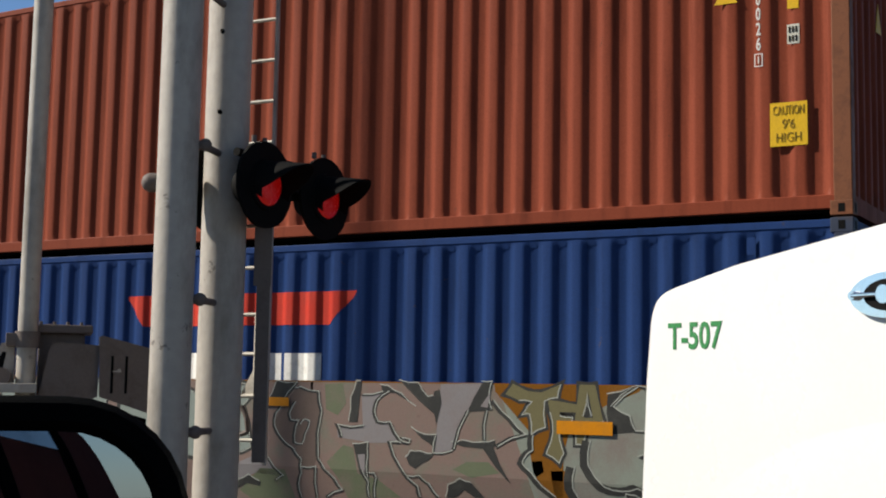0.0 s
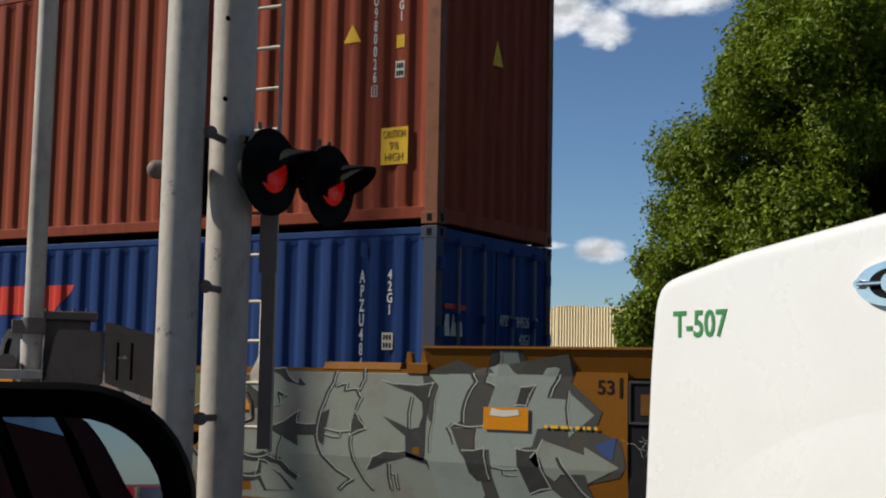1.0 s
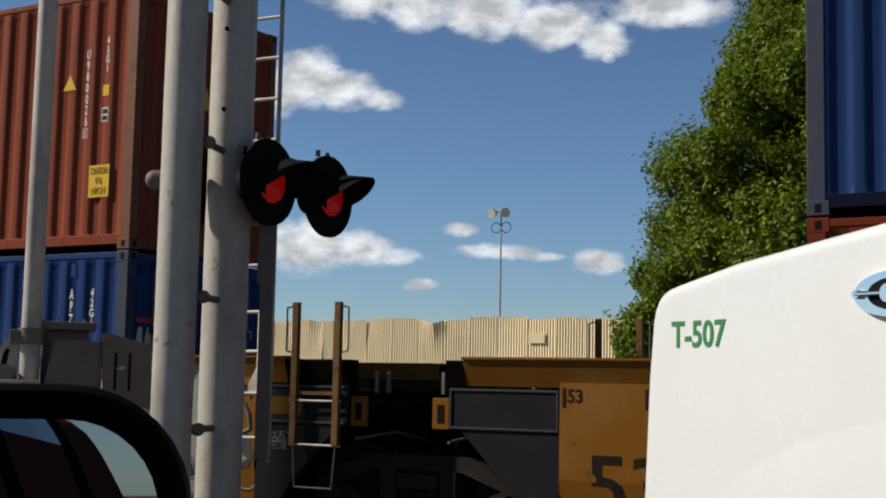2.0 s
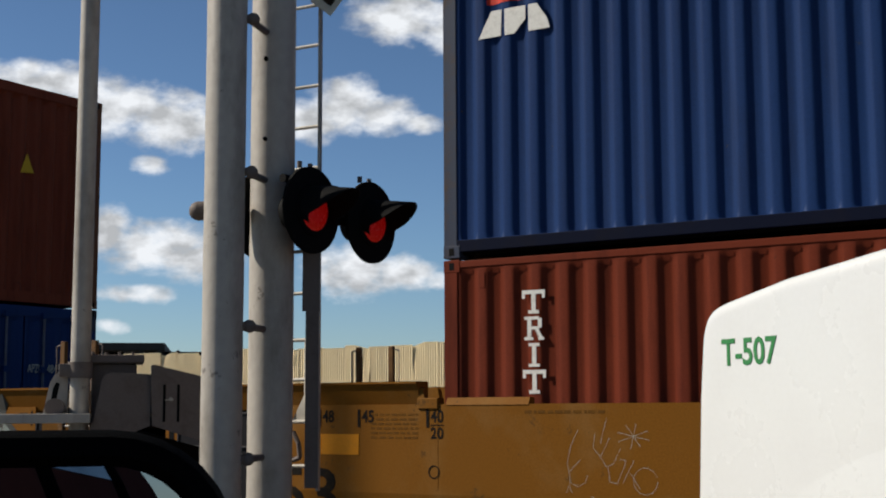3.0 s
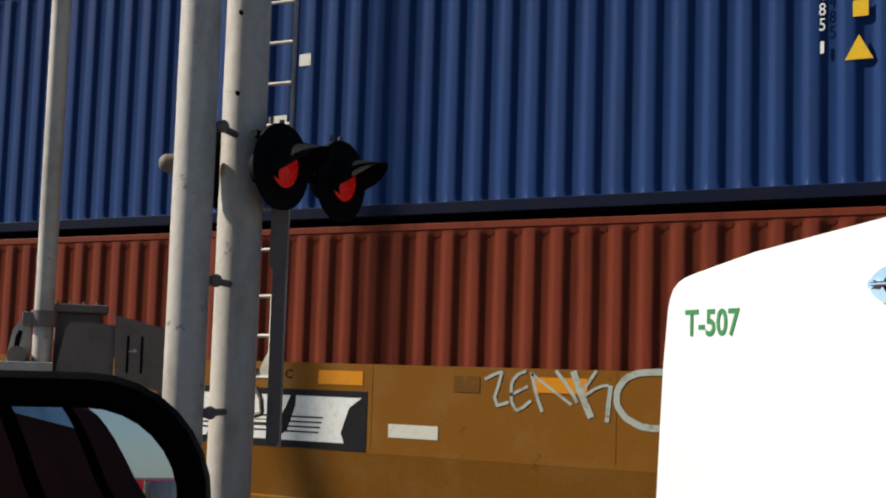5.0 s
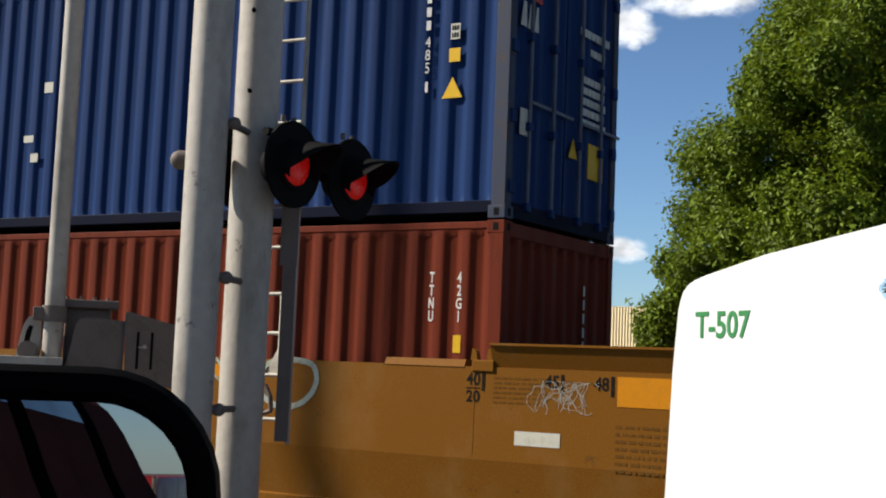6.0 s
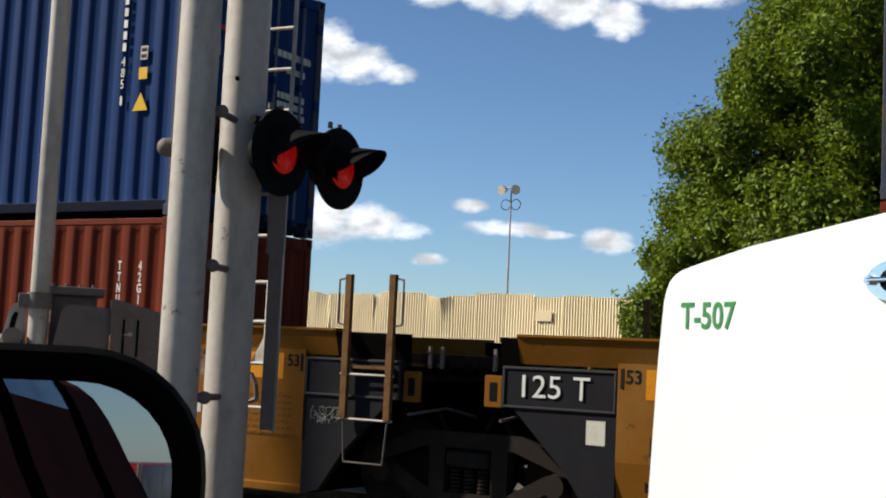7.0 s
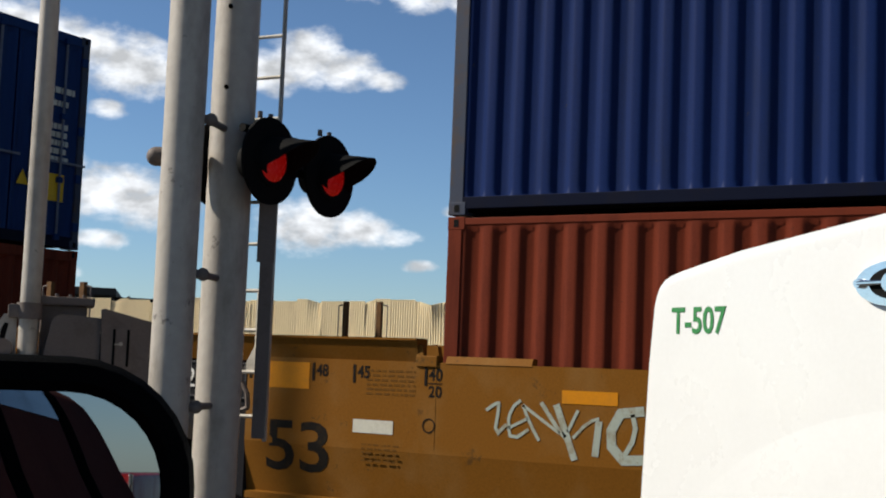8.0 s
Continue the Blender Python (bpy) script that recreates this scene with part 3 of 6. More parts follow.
# ---- crossing signal mast ----
def flashing_light(parent, x, y, z, face, prefix=""):
    """A round black backing plate with a hooded red lens; face is +1 or -1 along the track."""
    m = Matrix.Translation((x, y, z)) @ pose(0, 0, 0, 0, 0, 0 if face > 0 else 180)
    bm = bmesh.new()
    rod(bm, (-0.012, 0, 0), (0.012, 0, 0), 0.305, 40)
    rod(bm, (0.0, 0, 0), (0.03, 0, 0), 0.19, 32, 0.18)
    bmesh.ops.transform(bm, matrix=m, verts=bm.verts)
    disc = part("backing_disc", bm, BLACK, parent, "round black backing plate", smooth=True)
    bm = bmesh.new()
    rod(bm, (-0.2, 0, 0), (-0.01, 0, 0), 0.12, 24, 0.19)
    bmesh.ops.transform(bm, matrix=m, verts=bm.verts)
    part("lamp_housing", bm, BLACK, parent, smooth=True)
    bm = bmesh.new()
    bmesh.ops.create_uvsphere(bm, u_segments=24, v_segments=12, radius=0.15)
    bmesh.ops.transform(bm, matrix=m @ Matrix.Translation((0.025, 0, 0)) @ Matrix.Diagonal((0.25, 1, 1, 1)), verts=bm.verts)
    part("lens", bm, LENS, parent, "red glass lens", smooth=True)
    # hood: upper three fifths of a tube, drooping forward
    bm = bmesh.new()
    n = 20
    for r0, r1 in ((0.172, 0.165), ):
        rows = []
        for i in range(n + 1):
            a = radians(-22) + radians(224) * i / n
            ca, sa = math.cos(a), math.sin(a)
            length = 0.08 + 0.29 * max(0.0, sa) ** 0.75
            rows.append([bm.verts.new((0.02, r0 * ca, r0 * sa)), bm.verts.new((0.02 + length, r0 * ca * 0.97, r0 * sa - 0.05)),
                         bm.verts.new((0.02 + length, r1 * ca * 0.97, r1 * sa - 0.05)), bm.verts.new((0.02, r1 * ca, r1 * sa))])
        for a, b in zip(rows, rows[1:]):
            for k in range(4):
                bm.faces.new((a[k], b[k], b[(k + 1) % 4], a[(k + 1) % 4]))
        bm.faces.new(rows[0])
        bm.faces.new(rows[-1])
    bmesh.ops.recalc_face_normals(bm, faces=bm.faces)
    bmesh.ops.transform(bm, matrix=m, verts=bm.verts)
    # the rear-facing hood is grey, its sunlit look put into the colour
    part("hood", bm, BLACK if face > 0 else CAST, parent, "drooping metal hood", smooth=True)
    for dy in (-0.06, 0.06):
        bm = one(rod, (-0.06, dy, 0.3), (-0.06, dy, 0.345), 0.018, 8)
        bmesh.ops.transform(bm, matrix=m, verts=bm.verts)
        part("bolt", bm, CAST, parent)


def build_mast():
    t = thing("crossing_signal_mast", "twin grey metal posts carrying red railway crossing lights", "signal mast", place=pose(-6.05, 7.04, GZ))
    o = Vector((-6.05, 7.04, GZ))
    L = lambda x, y, z: Vector((x, y, z)) - o
    for x, y, r in ((-5.921, 6.632, 0.137), (-5.96, 7.18, 0.157)):
        bm = bmesh.new()
        rings = 26
        seg = 32
        grid = []
        for i in range(rings + 1):
            z = GZ + 8.4 * i / rings
            rr = r * (1 + 0.006 * math.sin(i * 2.1 + x * 9))
            grid.append([bm.verts.new(L(x + rr * math.cos(a * 2 * math.pi / seg), y + rr * math.sin(a * 2 * math.pi / seg), z)) for a in range(seg)])
        for a, b in zip(grid, grid[1:]):
            for k in range(seg):
                bm.faces.new((a[k], a[(k + 1) % seg], b[(k + 1) % seg], b[k]))
        bm.faces.new(grid[-1])
        part("post", bm, GALV, t, smooth=True)
        bm = bmesh.new()
        rod(bm, L(x, y, GZ - 0.02), L(x, y, GZ + 0.04), r + 0.14, 24)
        part("base_flange", bm, CAST, t)
        bm = bmesh.new()
        rod(bm, L(x, y, 3.42), L(x, y, 3.45), r * 1.012, 32)
        part("weld_seam", bm, GALV, t, smooth=True)
    # short ties between the posts, with rounded ends
    away = Vector((-0.645, 0.764, 0))
    right = Vector((0.764, 0.645, 0))
    for z in (3.18, 2.083, 1.162, 4.3, 5.4):
        c = Vector((-5.921, 6.632, z * 0.957 + 0.065)) - o
        bm = bmesh.new()
        rod(bm, c + right * 0.1, c + right * 0.172, 0.032, 16)
        g = bmesh.ops.create_uvsphere(bm, u_segments=16, v_segments=10, radius=0.045)
        bmesh.ops.transform(bm, matrix=Matrix.Translation(c + right * 0.178), verts=g["verts"])
        rod(bm, c + right * 0.15, Vector((-5.96, 7.18, 0)) - o.xy.to_3d() + Vector((0, 0, c.z)), 0.025, 12)
        part("tie", bm, CAST, t, smooth=True)
    for z in (3.4, 3.98, 4.6):
        bm = one(rod, L(-5.905, 7.03, z), L(-5.892, 7.01, z), 0.016, 10)
        part("bolt", bm, DARK, t)
    flashing_light(t, -5.6, 7.172, 2.884, 1)
    flashing_light(t, -5.6, 7.889, 2.880, 1)
    flashing_light(t, -6.2, 7.3, 2.90, -1)
    for o2 in t.children:
        if o2.name.split(".")[0] in ("backing_disc", "lamp_housing", "lens", "hood") or (o2.name.startswith("bolt") and max(v.co.x for v in o2.data.vertices) < -3):
            o2.data.transform(Matrix.Translation(-o))
    bm = bmesh.new()
    rod(bm, L(-5.72, 7.0, 3.1), L(-5.72, 8.0, 3.1), 0.03, 10)
    rod(bm, L(-5.9, 7.15, 2.88), L(-5.62, 7.17, 2.88), 0.05, 10)
    rod(bm, L(-5.72, 7.15, 2.88), L(-5.72, 7.89, 2.88), 0.04, 10)
    part("crossarm", bm, BLACK, t, smooth=True)
    bm = bmesh.new()
    rod(bm, L(-6.05, 6.98, 2.9), L(-6.315, 6.805, 2.893), 0.068, 20)
    g = bmesh.ops.create_uvsphere(bm, u_segments=20, v_segments=12, radius=0.068)
    bmesh.ops.transform(bm, matrix=Matrix.Translation(L(-6.315, 6.805, 2.893)), verts=g["verts"])
    part("lamp_back", bm, CAST, t, "rounded grey back of a lamp", smooth=True)
    # ladder
    a, b = Vector((-6.009, 7.473, 0)), Vector((-5.774, 7.489, 0))
    for p, w in ((a, 0.018), (b, 0.03)):
        bm = one(box, -0.01, 0.01, -w, w, 0, 6.7, m=Matrix.Translation(L(p.x, p.y, 0.93)) @ pose(0, 0, 0, 0, 0, 25))
        part("ladder_rail", bm, GALV, t)
    for i in range(4, 22):
        z = 1.115 + 0.306 * i
        part("rung", one(rod, L(a.x, a.y, z), L(b.x, b.y, z), 0.013, 8), PALE_STEEL, t)
    # bright step frame at the ladder's foot
    q = lambda u, z: L(a.x + (b.x - a.x) * u, a.y + (b.y - a.y) * u, z)
    part("ladder_rail", one(rod, q(-0.42, 0.95), q(-0.42, 2.6), 0.012, 8), GALV, t)
    for z in (1.1, 1.415, 1.715, 2.0):
        part("step", one(rod, q(-0.45, z), q(0.56, z), 0.014, 8), PALE_STEEL, t)
    part("step_upright", one(rod, q(0.56, 1.56), q(0.56, 2.01), 0.014, 8), PALE_STEEL, t)
    bm = bmesh.new()
    vs = [bm.verts.new(q(u, z) + Vector((d * 0.008, d * 0.002, 0))) for d in (0, 1) for u, z in ((0.55, 1.63), (0.62, 1.63), (0.6, 1.42), (0.05, 1.42))]
    for f in ((0, 1, 2, 3), (7, 6, 5, 4), (0, 4, 5, 1), (1, 5, 6, 2), (2, 6, 7, 3), (3, 7, 4, 0)):
        bm.faces.new([vs[i] for i in f])
    part("step_gusset", bm, PALE_STEEL, t)
    bm = bmesh.new()
    chain(bm, [q(-0.1, 1.3), q(0.1, 1.34), q(0.3, 1.26), q(0.35, 1.16), q(0.1, 1.14), q(-0.15, 1.18), q(-0.1, 1.3)], 0.018)
    part("cable_loop", bm, CAST, t, "coiled grey cable on the ladder foot", smooth=True)
    bm = one(box, -0.075, 0.02, -0.008, 0.008, 0, 1.66, m=Matrix.Translation(L(b.x, b.y - 0.03, 0.95)) @ pose(0, 0, 0, 0, 0, 40))
    part("guard_plate", bm, CAST, t, "grey metal ladder guard plate")
    bm = one(box, -0.1, 0.025, -0.012, -0.008, 0, 0.5, m=Matrix.Translation(L(b.x, b.y - 0.03, 2.2)) @ pose(0, 0, 0, 0, 0, 40))
    part("guard_plate", bm, CAST, t)
    # small diamond sign on the ladder
    m = Matrix.Translation(L(b.x + 0.1, b.y - 0.02, 4.52)) @ pose(0, 0, 0, 0, 0, 40) @ pose(0, 0, 0, 0, 35, 0)
    part("sign_plate", one(box, -0.09, 0.09, -0.008, 0.0, -0.12, 0.12, m=m), LABEL_WHITE, t, "small tilted white sign plate")
    part("sign_mark", one(box, -0.05, 0.05, -0.012, -0.008, -0.06, 0.06, m=m), TEXT_DARK, t)


build_mast()


def build_gate():
    t = thing("crossing_gate", "grey railway crossing gate drive with counterweight plates", "crossing gate", place=pose(-7.505, 7.18, 0, 0, 0, 46.2))
    X = lambda px: (px - 120) / 222.5
    Z = lambda py: 1.706 + (600 - py) / 219.5
    part("post", one(rod, (-0.247, -0.087, GZ), (-0.247, -0.087, 8.6), 0.073, 24), GALV, t, smooth=True)
    bm = bmesh.new()
    rod(bm, (-0.247, -0.087, Z(592)), (-0.247, -0.087, Z(565)), 0.092, 20)
    box(bm, -0.4, -0.25, -0.14, 0.0, Z(590), Z(568), bevel=0.01)
    part("clamp", bm, CAST, t, smooth=True)
    part("case", one(box, X(82), X(158), 0.02, 0.36, Z(690), Z(566), bevel=0.015), CAST, t, "cast grey gate drive case")
    part("lid", one(box, X(70), X(170), -0.06, 0.4, Z(566), Z(552), bevel=0.012), CAST, t)
    for i in range(4):
        part("lid_bolt", one(rod, (X(85 + 22 * i), -0.03, Z(552)), (X(85 + 22 * i), -0.03, Z(547)), 0.012, 8), CAST, t)
    # counterweight plates
    arc = [(X(100 + 22 - 22 * math.cos(a)), Z(600 - 18 * math.sin(a))) for a in [radians(d) for d in range(0, 91, 15)]]
    pts = [(X(62), Z(716)), (X(70), Z(690)), (X(80), Z(682)), (X(88), Z(664)), (X(93), Z(640))] + arc + [(X(181), Z(586)), (X(181), Z(670)), (X(128), Z(692)), (X(112), Z(716))]
    bm = one(prism, pts, -0.22, -0.13)
    part("counterweight", bm, CAST, t, "rounded cast counterweight plate")
    for px, py in ((126, 604),):
        part("bolt", one(rod, (X(px), -0.226, Z(py)), (X(px), -0.215, Z(py)), 0.02, 12), CAST, t)
    bm = one(prism, [(X(184), Z(670)), (X(180), Z(572)), (X(186), Z(570)), (X(268), Z(590)), (X(270), Z(698))], -0.26, -0.17)
    part("counterweight", bm, CAST, t, "slotted cast counterweight plate")
    for px in (203, 226):
        part("slot", one(box, X(px) - 0.01, X(px) + 0.01, -0.266, -0.258, Z(664), Z(603)), BLACK, t)
    part("slot_pin", one(box, X(204), X(218), -0.272, -0.262, Z(629), Z(627)), GALV, t)
    part("slot_bolt", one(rod, (X(214), -0.28, Z(627)), (X(214), -0.25, Z(627)), 0.015, 8), GALV, t)
    part("arm_bracket", one(prism, [(X(140), Z(702)), (X(150), Z(684)), (X(172), Z(680)), (X(262), Z(706)), (X(262), Z(732)), (X(150), Z(722))], -0.2, -0.02), DARK, t)
    for i in range(6):
        part("bracket_bolt", one(rod, (X(162 + 15 * i), -0.215, Z(702 + 4 * i)), (X(162 + 15 * i), -0.19, Z(702 + 4 * i)), 0.013, 8), CAST, t)
    part("tray", one(box, X(-150), X(84), -0.34, 0.1, Z(665), Z(650), bevel=0.006), GALV, t, "bright metal tray edge")
    bm = bmesh.new()
    rod(bm, (X(26), -0.2, Z(640)), (X(26), 0.1, Z(640)), 0.07, 20)
    part("arm_hub", bm, CAST, t, smooth=True)
    part("arm_lever", one(prism, [(X(4), Z(660)), (X(16), Z(598)), (X(24), Z(584)), (X(44), Z(582)), (X(46), Z(660))], 0.0, 0.1), GALV, t, "pale cast gate arm lever")
    part("lever_recess", one(prism, [(X(15), Z(650)), (X(21), Z(608)), (X(26), Z(598)), (X(32), Z(600)), (X(28), Z(622)), (X(25), Z(650))], -0.004, 0.0), BLACK, t)
    part("foot", one(box, X(66), X(166), -0.05, 0.38, GZ, Z(690), bevel=0.02), CAST, t)


build_gate()


# ---- white truck ----
def build_truck():
    place = pose(0.328, 4.568, GZ, 0, 0, 150)
    t = thing("truck", "white conventional truck with a long sloping bonnet", "truck", place=place)
    up = -GZ
    side = [(1.88, 0.55), (1.866, 1.063), (1.836, 1.544), (1.812, 1.755), (1.80, 1.795), (1.782, 1.83), (1.755, 1.853), (1.72, 1.868), (1.663, 1.882),
            (1.366, 1.938), (0.977, 1.986), (0.708, 2.018), (0.25, 2.06), (0.25, 0.55)]
    bm = bmesh.new()
    prism(bm, [(x, z + up) for x, z in side], -1.05, 1.05)
    es = [e for e in bm.edges if abs(e.verts[0].co.y - e.verts[1].co.y) < 1e-6 and max(v.co.z for v in e.verts) > 1.2]
    bmesh.ops.bevel(bm, geom=es, offset=0.05, segments=5, affect="EDGES", profile=0.6)
    part("bonnet", bm, WHITE, t, "glossy white sloping bonnet", smooth=True)
    for k in (-1, 1):
        bm = bmesh.new()
        g = bmesh.ops.create_uvsphere(bm, u_segments=160, v_segments=80, radius=1.0)
        bmesh.ops.transform(bm, matrix=Matrix.Translation((0.42, k * 0.55, 0.62 + up)) @ Matrix.Diagonal((4.4, 0.525, 2.7, 1)), verts=g["verts"])
        for co, no in (((0, 0, 0.6 + up), (0, 0, -1)), ((0, k * 1.047, 0), (0, -k, 0)), ((1.8, 0, 0), (1, 0, 0)), ((0.26, 0, 0), (-1, 0, 0))):
            bmesh.ops.bisect_plane(bm, geom=bm.verts[:] + bm.edges[:] + bm.faces[:], plane_co=co, plane_no=no, clear_outer=True)
        part("wheel_arch", bm, WHITE, t, "white swelling wheel arch", smooth=True)
        bm = bmesh.new()
        rod(bm, (0.55, k * 0.72, 0.5), (0.55, k * 1.02, 0.5), 0.5, 32)
        tyre = part("wheel", bm, RUBBER, t, "black truck tyre", smooth=True)
        part("rim", one(rod, (0.55, k * 0.7, 0.5), (0.55, k * 1.03, 0.5), 0.3, 24), CHROME, tyre, smooth=True)
        part("rear_wheel", one(rod, (-3.9, k * 0.55, 0.5), (-3.9, k * 1.1, 0.5), 0.5, 32), RUBBER, t, smooth=True)
        part("headlight", one(box, 1.8, 1.9, k * 0.85 - 0.16, k * 0.85 + 0.16, 0.85 + up, 1.05 + up, bevel=0.03), CHROME, t)
    part("bumper", one(box, 1.75, 2.0, -1.15, 1.15, 0.3 + up, 0.62 + up, bevel=0.04), CHROME, t)
    part("grille", one(box, 1.83, 1.89, -0.55, 0.55, 0.75 + up, 1.6 + up, bevel=0.02), CHROME, t)
    part("front_trim", one(box, 1.845, 1.868, -1.056, -1.02, 0.6 + up, 1.45 + up), BLACK, t)
    cab = [(0.25, 0.6), (0.25, 2.05), (-0.05, 2.1), (-0.45, 2.95), (-2.0, 3.0), (-2.0, 0.6)]
    bm = one(prism, [(x, z + up) for x, z in cab], -1.12, 1.12)
    part("cab", bm, WHITE, t)
    for k in (-1, 1):
        win = [(-0.25, 1.75), (-0.55, 2.6), (-1.2, 2.6), (-1.2, 1.75)]
        part("side_window", one(prism, [(x, z + up) for x, z in win], k * 1.121, k * 1.126), GLASS_DARK, t)
    part("chassis", one(box, -5.0, 1.6, -0.45, 0.45, 0.55 + up, 0.8 + up), DARK, t)
    turn = pose(0, 0, 0, 0, 0, 180)
    # unit number on the bonnet's side (reads towards the cab)
    a = lettering("unit_number", "T-507", -1.545, 1.697 + up, 0.285, 0.098, -1.0505, TEXT_GREEN, t, "green unit number lettering", lean=0.0)
    a.matrix_basis = turn
    # chrome latch
    bm = bmesh.new()
    rod(bm, (0.66, 1.04, 1.795 + up), (0.66, 1.072, 1.795 + up), 1.0, 48, 0.88)
    for v in bm.verts:
        v.co.x = 0.66 + (v.co.x - 0.66) * 0.172
        v.co.z = 1.795 + up + (v.co.z - 1.795 - up) * 0.078
    bezel = part("latch_bezel", bm, CHROME, t, "oval chrome bonnet latch", smooth=True)
    bm = bmesh.new()
    rod(bm, (0.66, 1.06, 1.795 + up), (0.66, 1.076, 1.795 + up), 1.0, 32, 0.95)
    for v in bm.verts:
        v.co.x = 0.66 + (v.co.x - 0.66) * 0.1
        v.co.z = 1.795 + up + (v.co.z - 1.795 - up) * 0.05
    part("recess", bm, BLACK, bezel)
    part("latch_rod", one(rod, (0.79, 1.085, 1.797 + up), (0.53, 1.085, 1.797 + up), 0.008, 10), CHROME, bezel)
    part("latch_knob", one(rod, (0.66, 1.07, 1.795 + up), (0.66, 1.1, 1.795 + up), 0.028, 16), CHROME, bezel)
    for x in (0.79, 0.53):
        part("bolt", one(rod, (x, 1.06, 1.797 + up), (x, 1.09, 1.797 + up), 0.014, 10), CHROME, bezel)


build_truck()


# ---- the waiting car and its door mirror ----
def rounded(hw, hh, r, n=8):
    pts = []
    for cx, cz, a0 in ((hw - r, hh - r, 0), (-hw + r, hh - r, 90), (-hw + r, -hh + r, 180), (hw - r, -hh + r, 270)):
        for i in range(n + 1):
            a = radians(a0 + 90 * i / n)
            pts.append((cx + r * math.cos(a), cz + r * math.sin(a)))
    return pts


def loft(bm, rings, cap=True):
    rows = [[bm.verts.new(p) for p in r] for r in rings]
    n = len(rows[0])
    for a, b in zip(rows, rows[1:]):
        for i in range(n):
            bm.faces.new((a[i], a[(i + 1) % n], b[(i + 1) % n], b[i]))
    if cap:
        bm.faces.new(rows[0])
        bm.faces.new(rows[-1])
    bmesh.ops.recalc_face_normals(bm, faces=bm.faces)


def build_car():
    place = pose(0, 0, GZ, 0, 0, 150)
    t = thing("car", "dark red car waiting at the crossing", "car", place=place)
    back = place.inverted()
    up = -GZ
    low = [(-3.4, 0.35), (1.9, 0.35), (1.95, 0.75), (1.2, 0.98), (0.75, 1.02), (0.2, 1.2), (-2.6, 1.27), (-3.3, 1.2), (-3.4, 0.9)]
    bm = one(prism, [(x, z + up) for x, z in low], 0.06, 1.8)
    es = [e for e in bm.edges if abs(e.verts[0].co.y - e.verts[1].co.y) < 1e-6]
    bmesh.ops.bevel(bm, geom=es, offset=0.06, segments=3, affect="EDGES")
    part("body", bm, CAR_RED, t, "glossy dark red body", smooth=True)
    # cabin with inward leaning sides
    section = [(1.15, 0.06), (1.26, 0.07), (1.36, 0.125), (1.43, 0.17), (1.5, 0.207), (1.57, 0.247), (1.61, 0.275), (1.65, 0.307), (1.69, 0.36), (1.72, 0.45)]
    ring = section + [(z, 1.86 - y) for z, y in reversed(section)]
    bm = bmesh.new()
    loft(bm, [[(x, 0.93 + (y - 0.93) * w, z + up) for z, y in ring] for x, w in ((-3.4, 1.0), (-3.0, 1.0), (-2.0, 1.0), (-1.2, 1.0), (-0.7, 1.0))])
    part("cabin", bm, CAR_RED, t, "dark red cabin and roof", smooth=True)

    def side_strip(name, x0, x1, lean, out, mat, low):
        for e in (0, 1):
            pts = [(z, y - out) for z, y in section[low:9]] + [(z, y + 0.03) for z, y in section[8:low - 1:-1]]
            if e:
                pts = [(z, 1.86 - y) for z, y in pts]
            bm = bmesh.new()
            loft(bm, [[(xx - lean * (z - 1.26), y, z + up) for z, y in pts] for xx in (x0, x1)])
            part(name, bm, mat, t)
    for x0, x1 in ((-1.0, -0.72), (-2.1, -1.1)):
        side_strip("side_window", x0, x1, 0.9, 0.003, GLASS_DARK, 5)
    for x0, x1 in ((-1.14, -0.99), (-2.28, -2.08)):
        side_strip("pillar", x0, x1, 0.9, 0.006, MATT, 1)
    for x in (-2.6, 1.2):
        for y in (0.1, 1.56):
            part("wheel", one(rod, (x, y, 0.33), (x, y + 0.2, 0.33), 0.33, 28), RUBBER, t, smooth=True)
    # mirror: x to the right of its face, the face towards -y
    m = back @ Matrix.Translation((-0.5605, 0.4575, 1.4095)) @ pose(0, 0, 0, -2.4, 0, 49.2)
    rim, bulge = rounded(0.13, 0.0855, 0.068), rounded(0.105, 0.062, 0.05)
    inner = rounded(0.1105, 0.0665, 0.05)
    bm = bmesh.new()
    loft(bm, [[(x, -0.003, z) for x, z in inner], [(x, -0.008, z) for x, z in rounded(0.116, 0.072, 0.055)], [(x, -0.005, z) for x, z in rounded(0.126, 0.0815, 0.064)],
              [(x, 0.004, z) for x, z in rim], [(x, 0.03, z) for x, z in rim], [(x, 0.075, z) for x, z in rounded(0.118, 0.074, 0.06)], [(x, 0.1, z) for x, z in bulge]])
    bmesh.ops.transform(bm, matrix=m, verts=bm.verts)
    shell = part("mirror_housing", bm, PLASTIC, t, "black plastic door mirror housing", smooth=True)
    bm = bmesh.new()
    prism(bm, inner, -0.0045, -0.001)
    bmesh.ops.transform(bm, matrix=m, verts=bm.verts)
    part("mirror_glass", bm, MIRROR, shell, "silvered mirror glass")
    bm = bmesh.new()
    box(bm, -0.2, -0.09, 0.02, 0.07, -0.05, 0.01, bevel=0.01)
    bmesh.ops.transform(bm, matrix=m, verts=bm.verts)
    part("mirror_arm", bm, PLASTIC, shell)
    part("door_sail", one(prism, [(0.5, 1.0 + up), (0.95, 1.0 + up), (0.6, 1.3 + up)], 0.06, 0.1), PLASTIC, t)



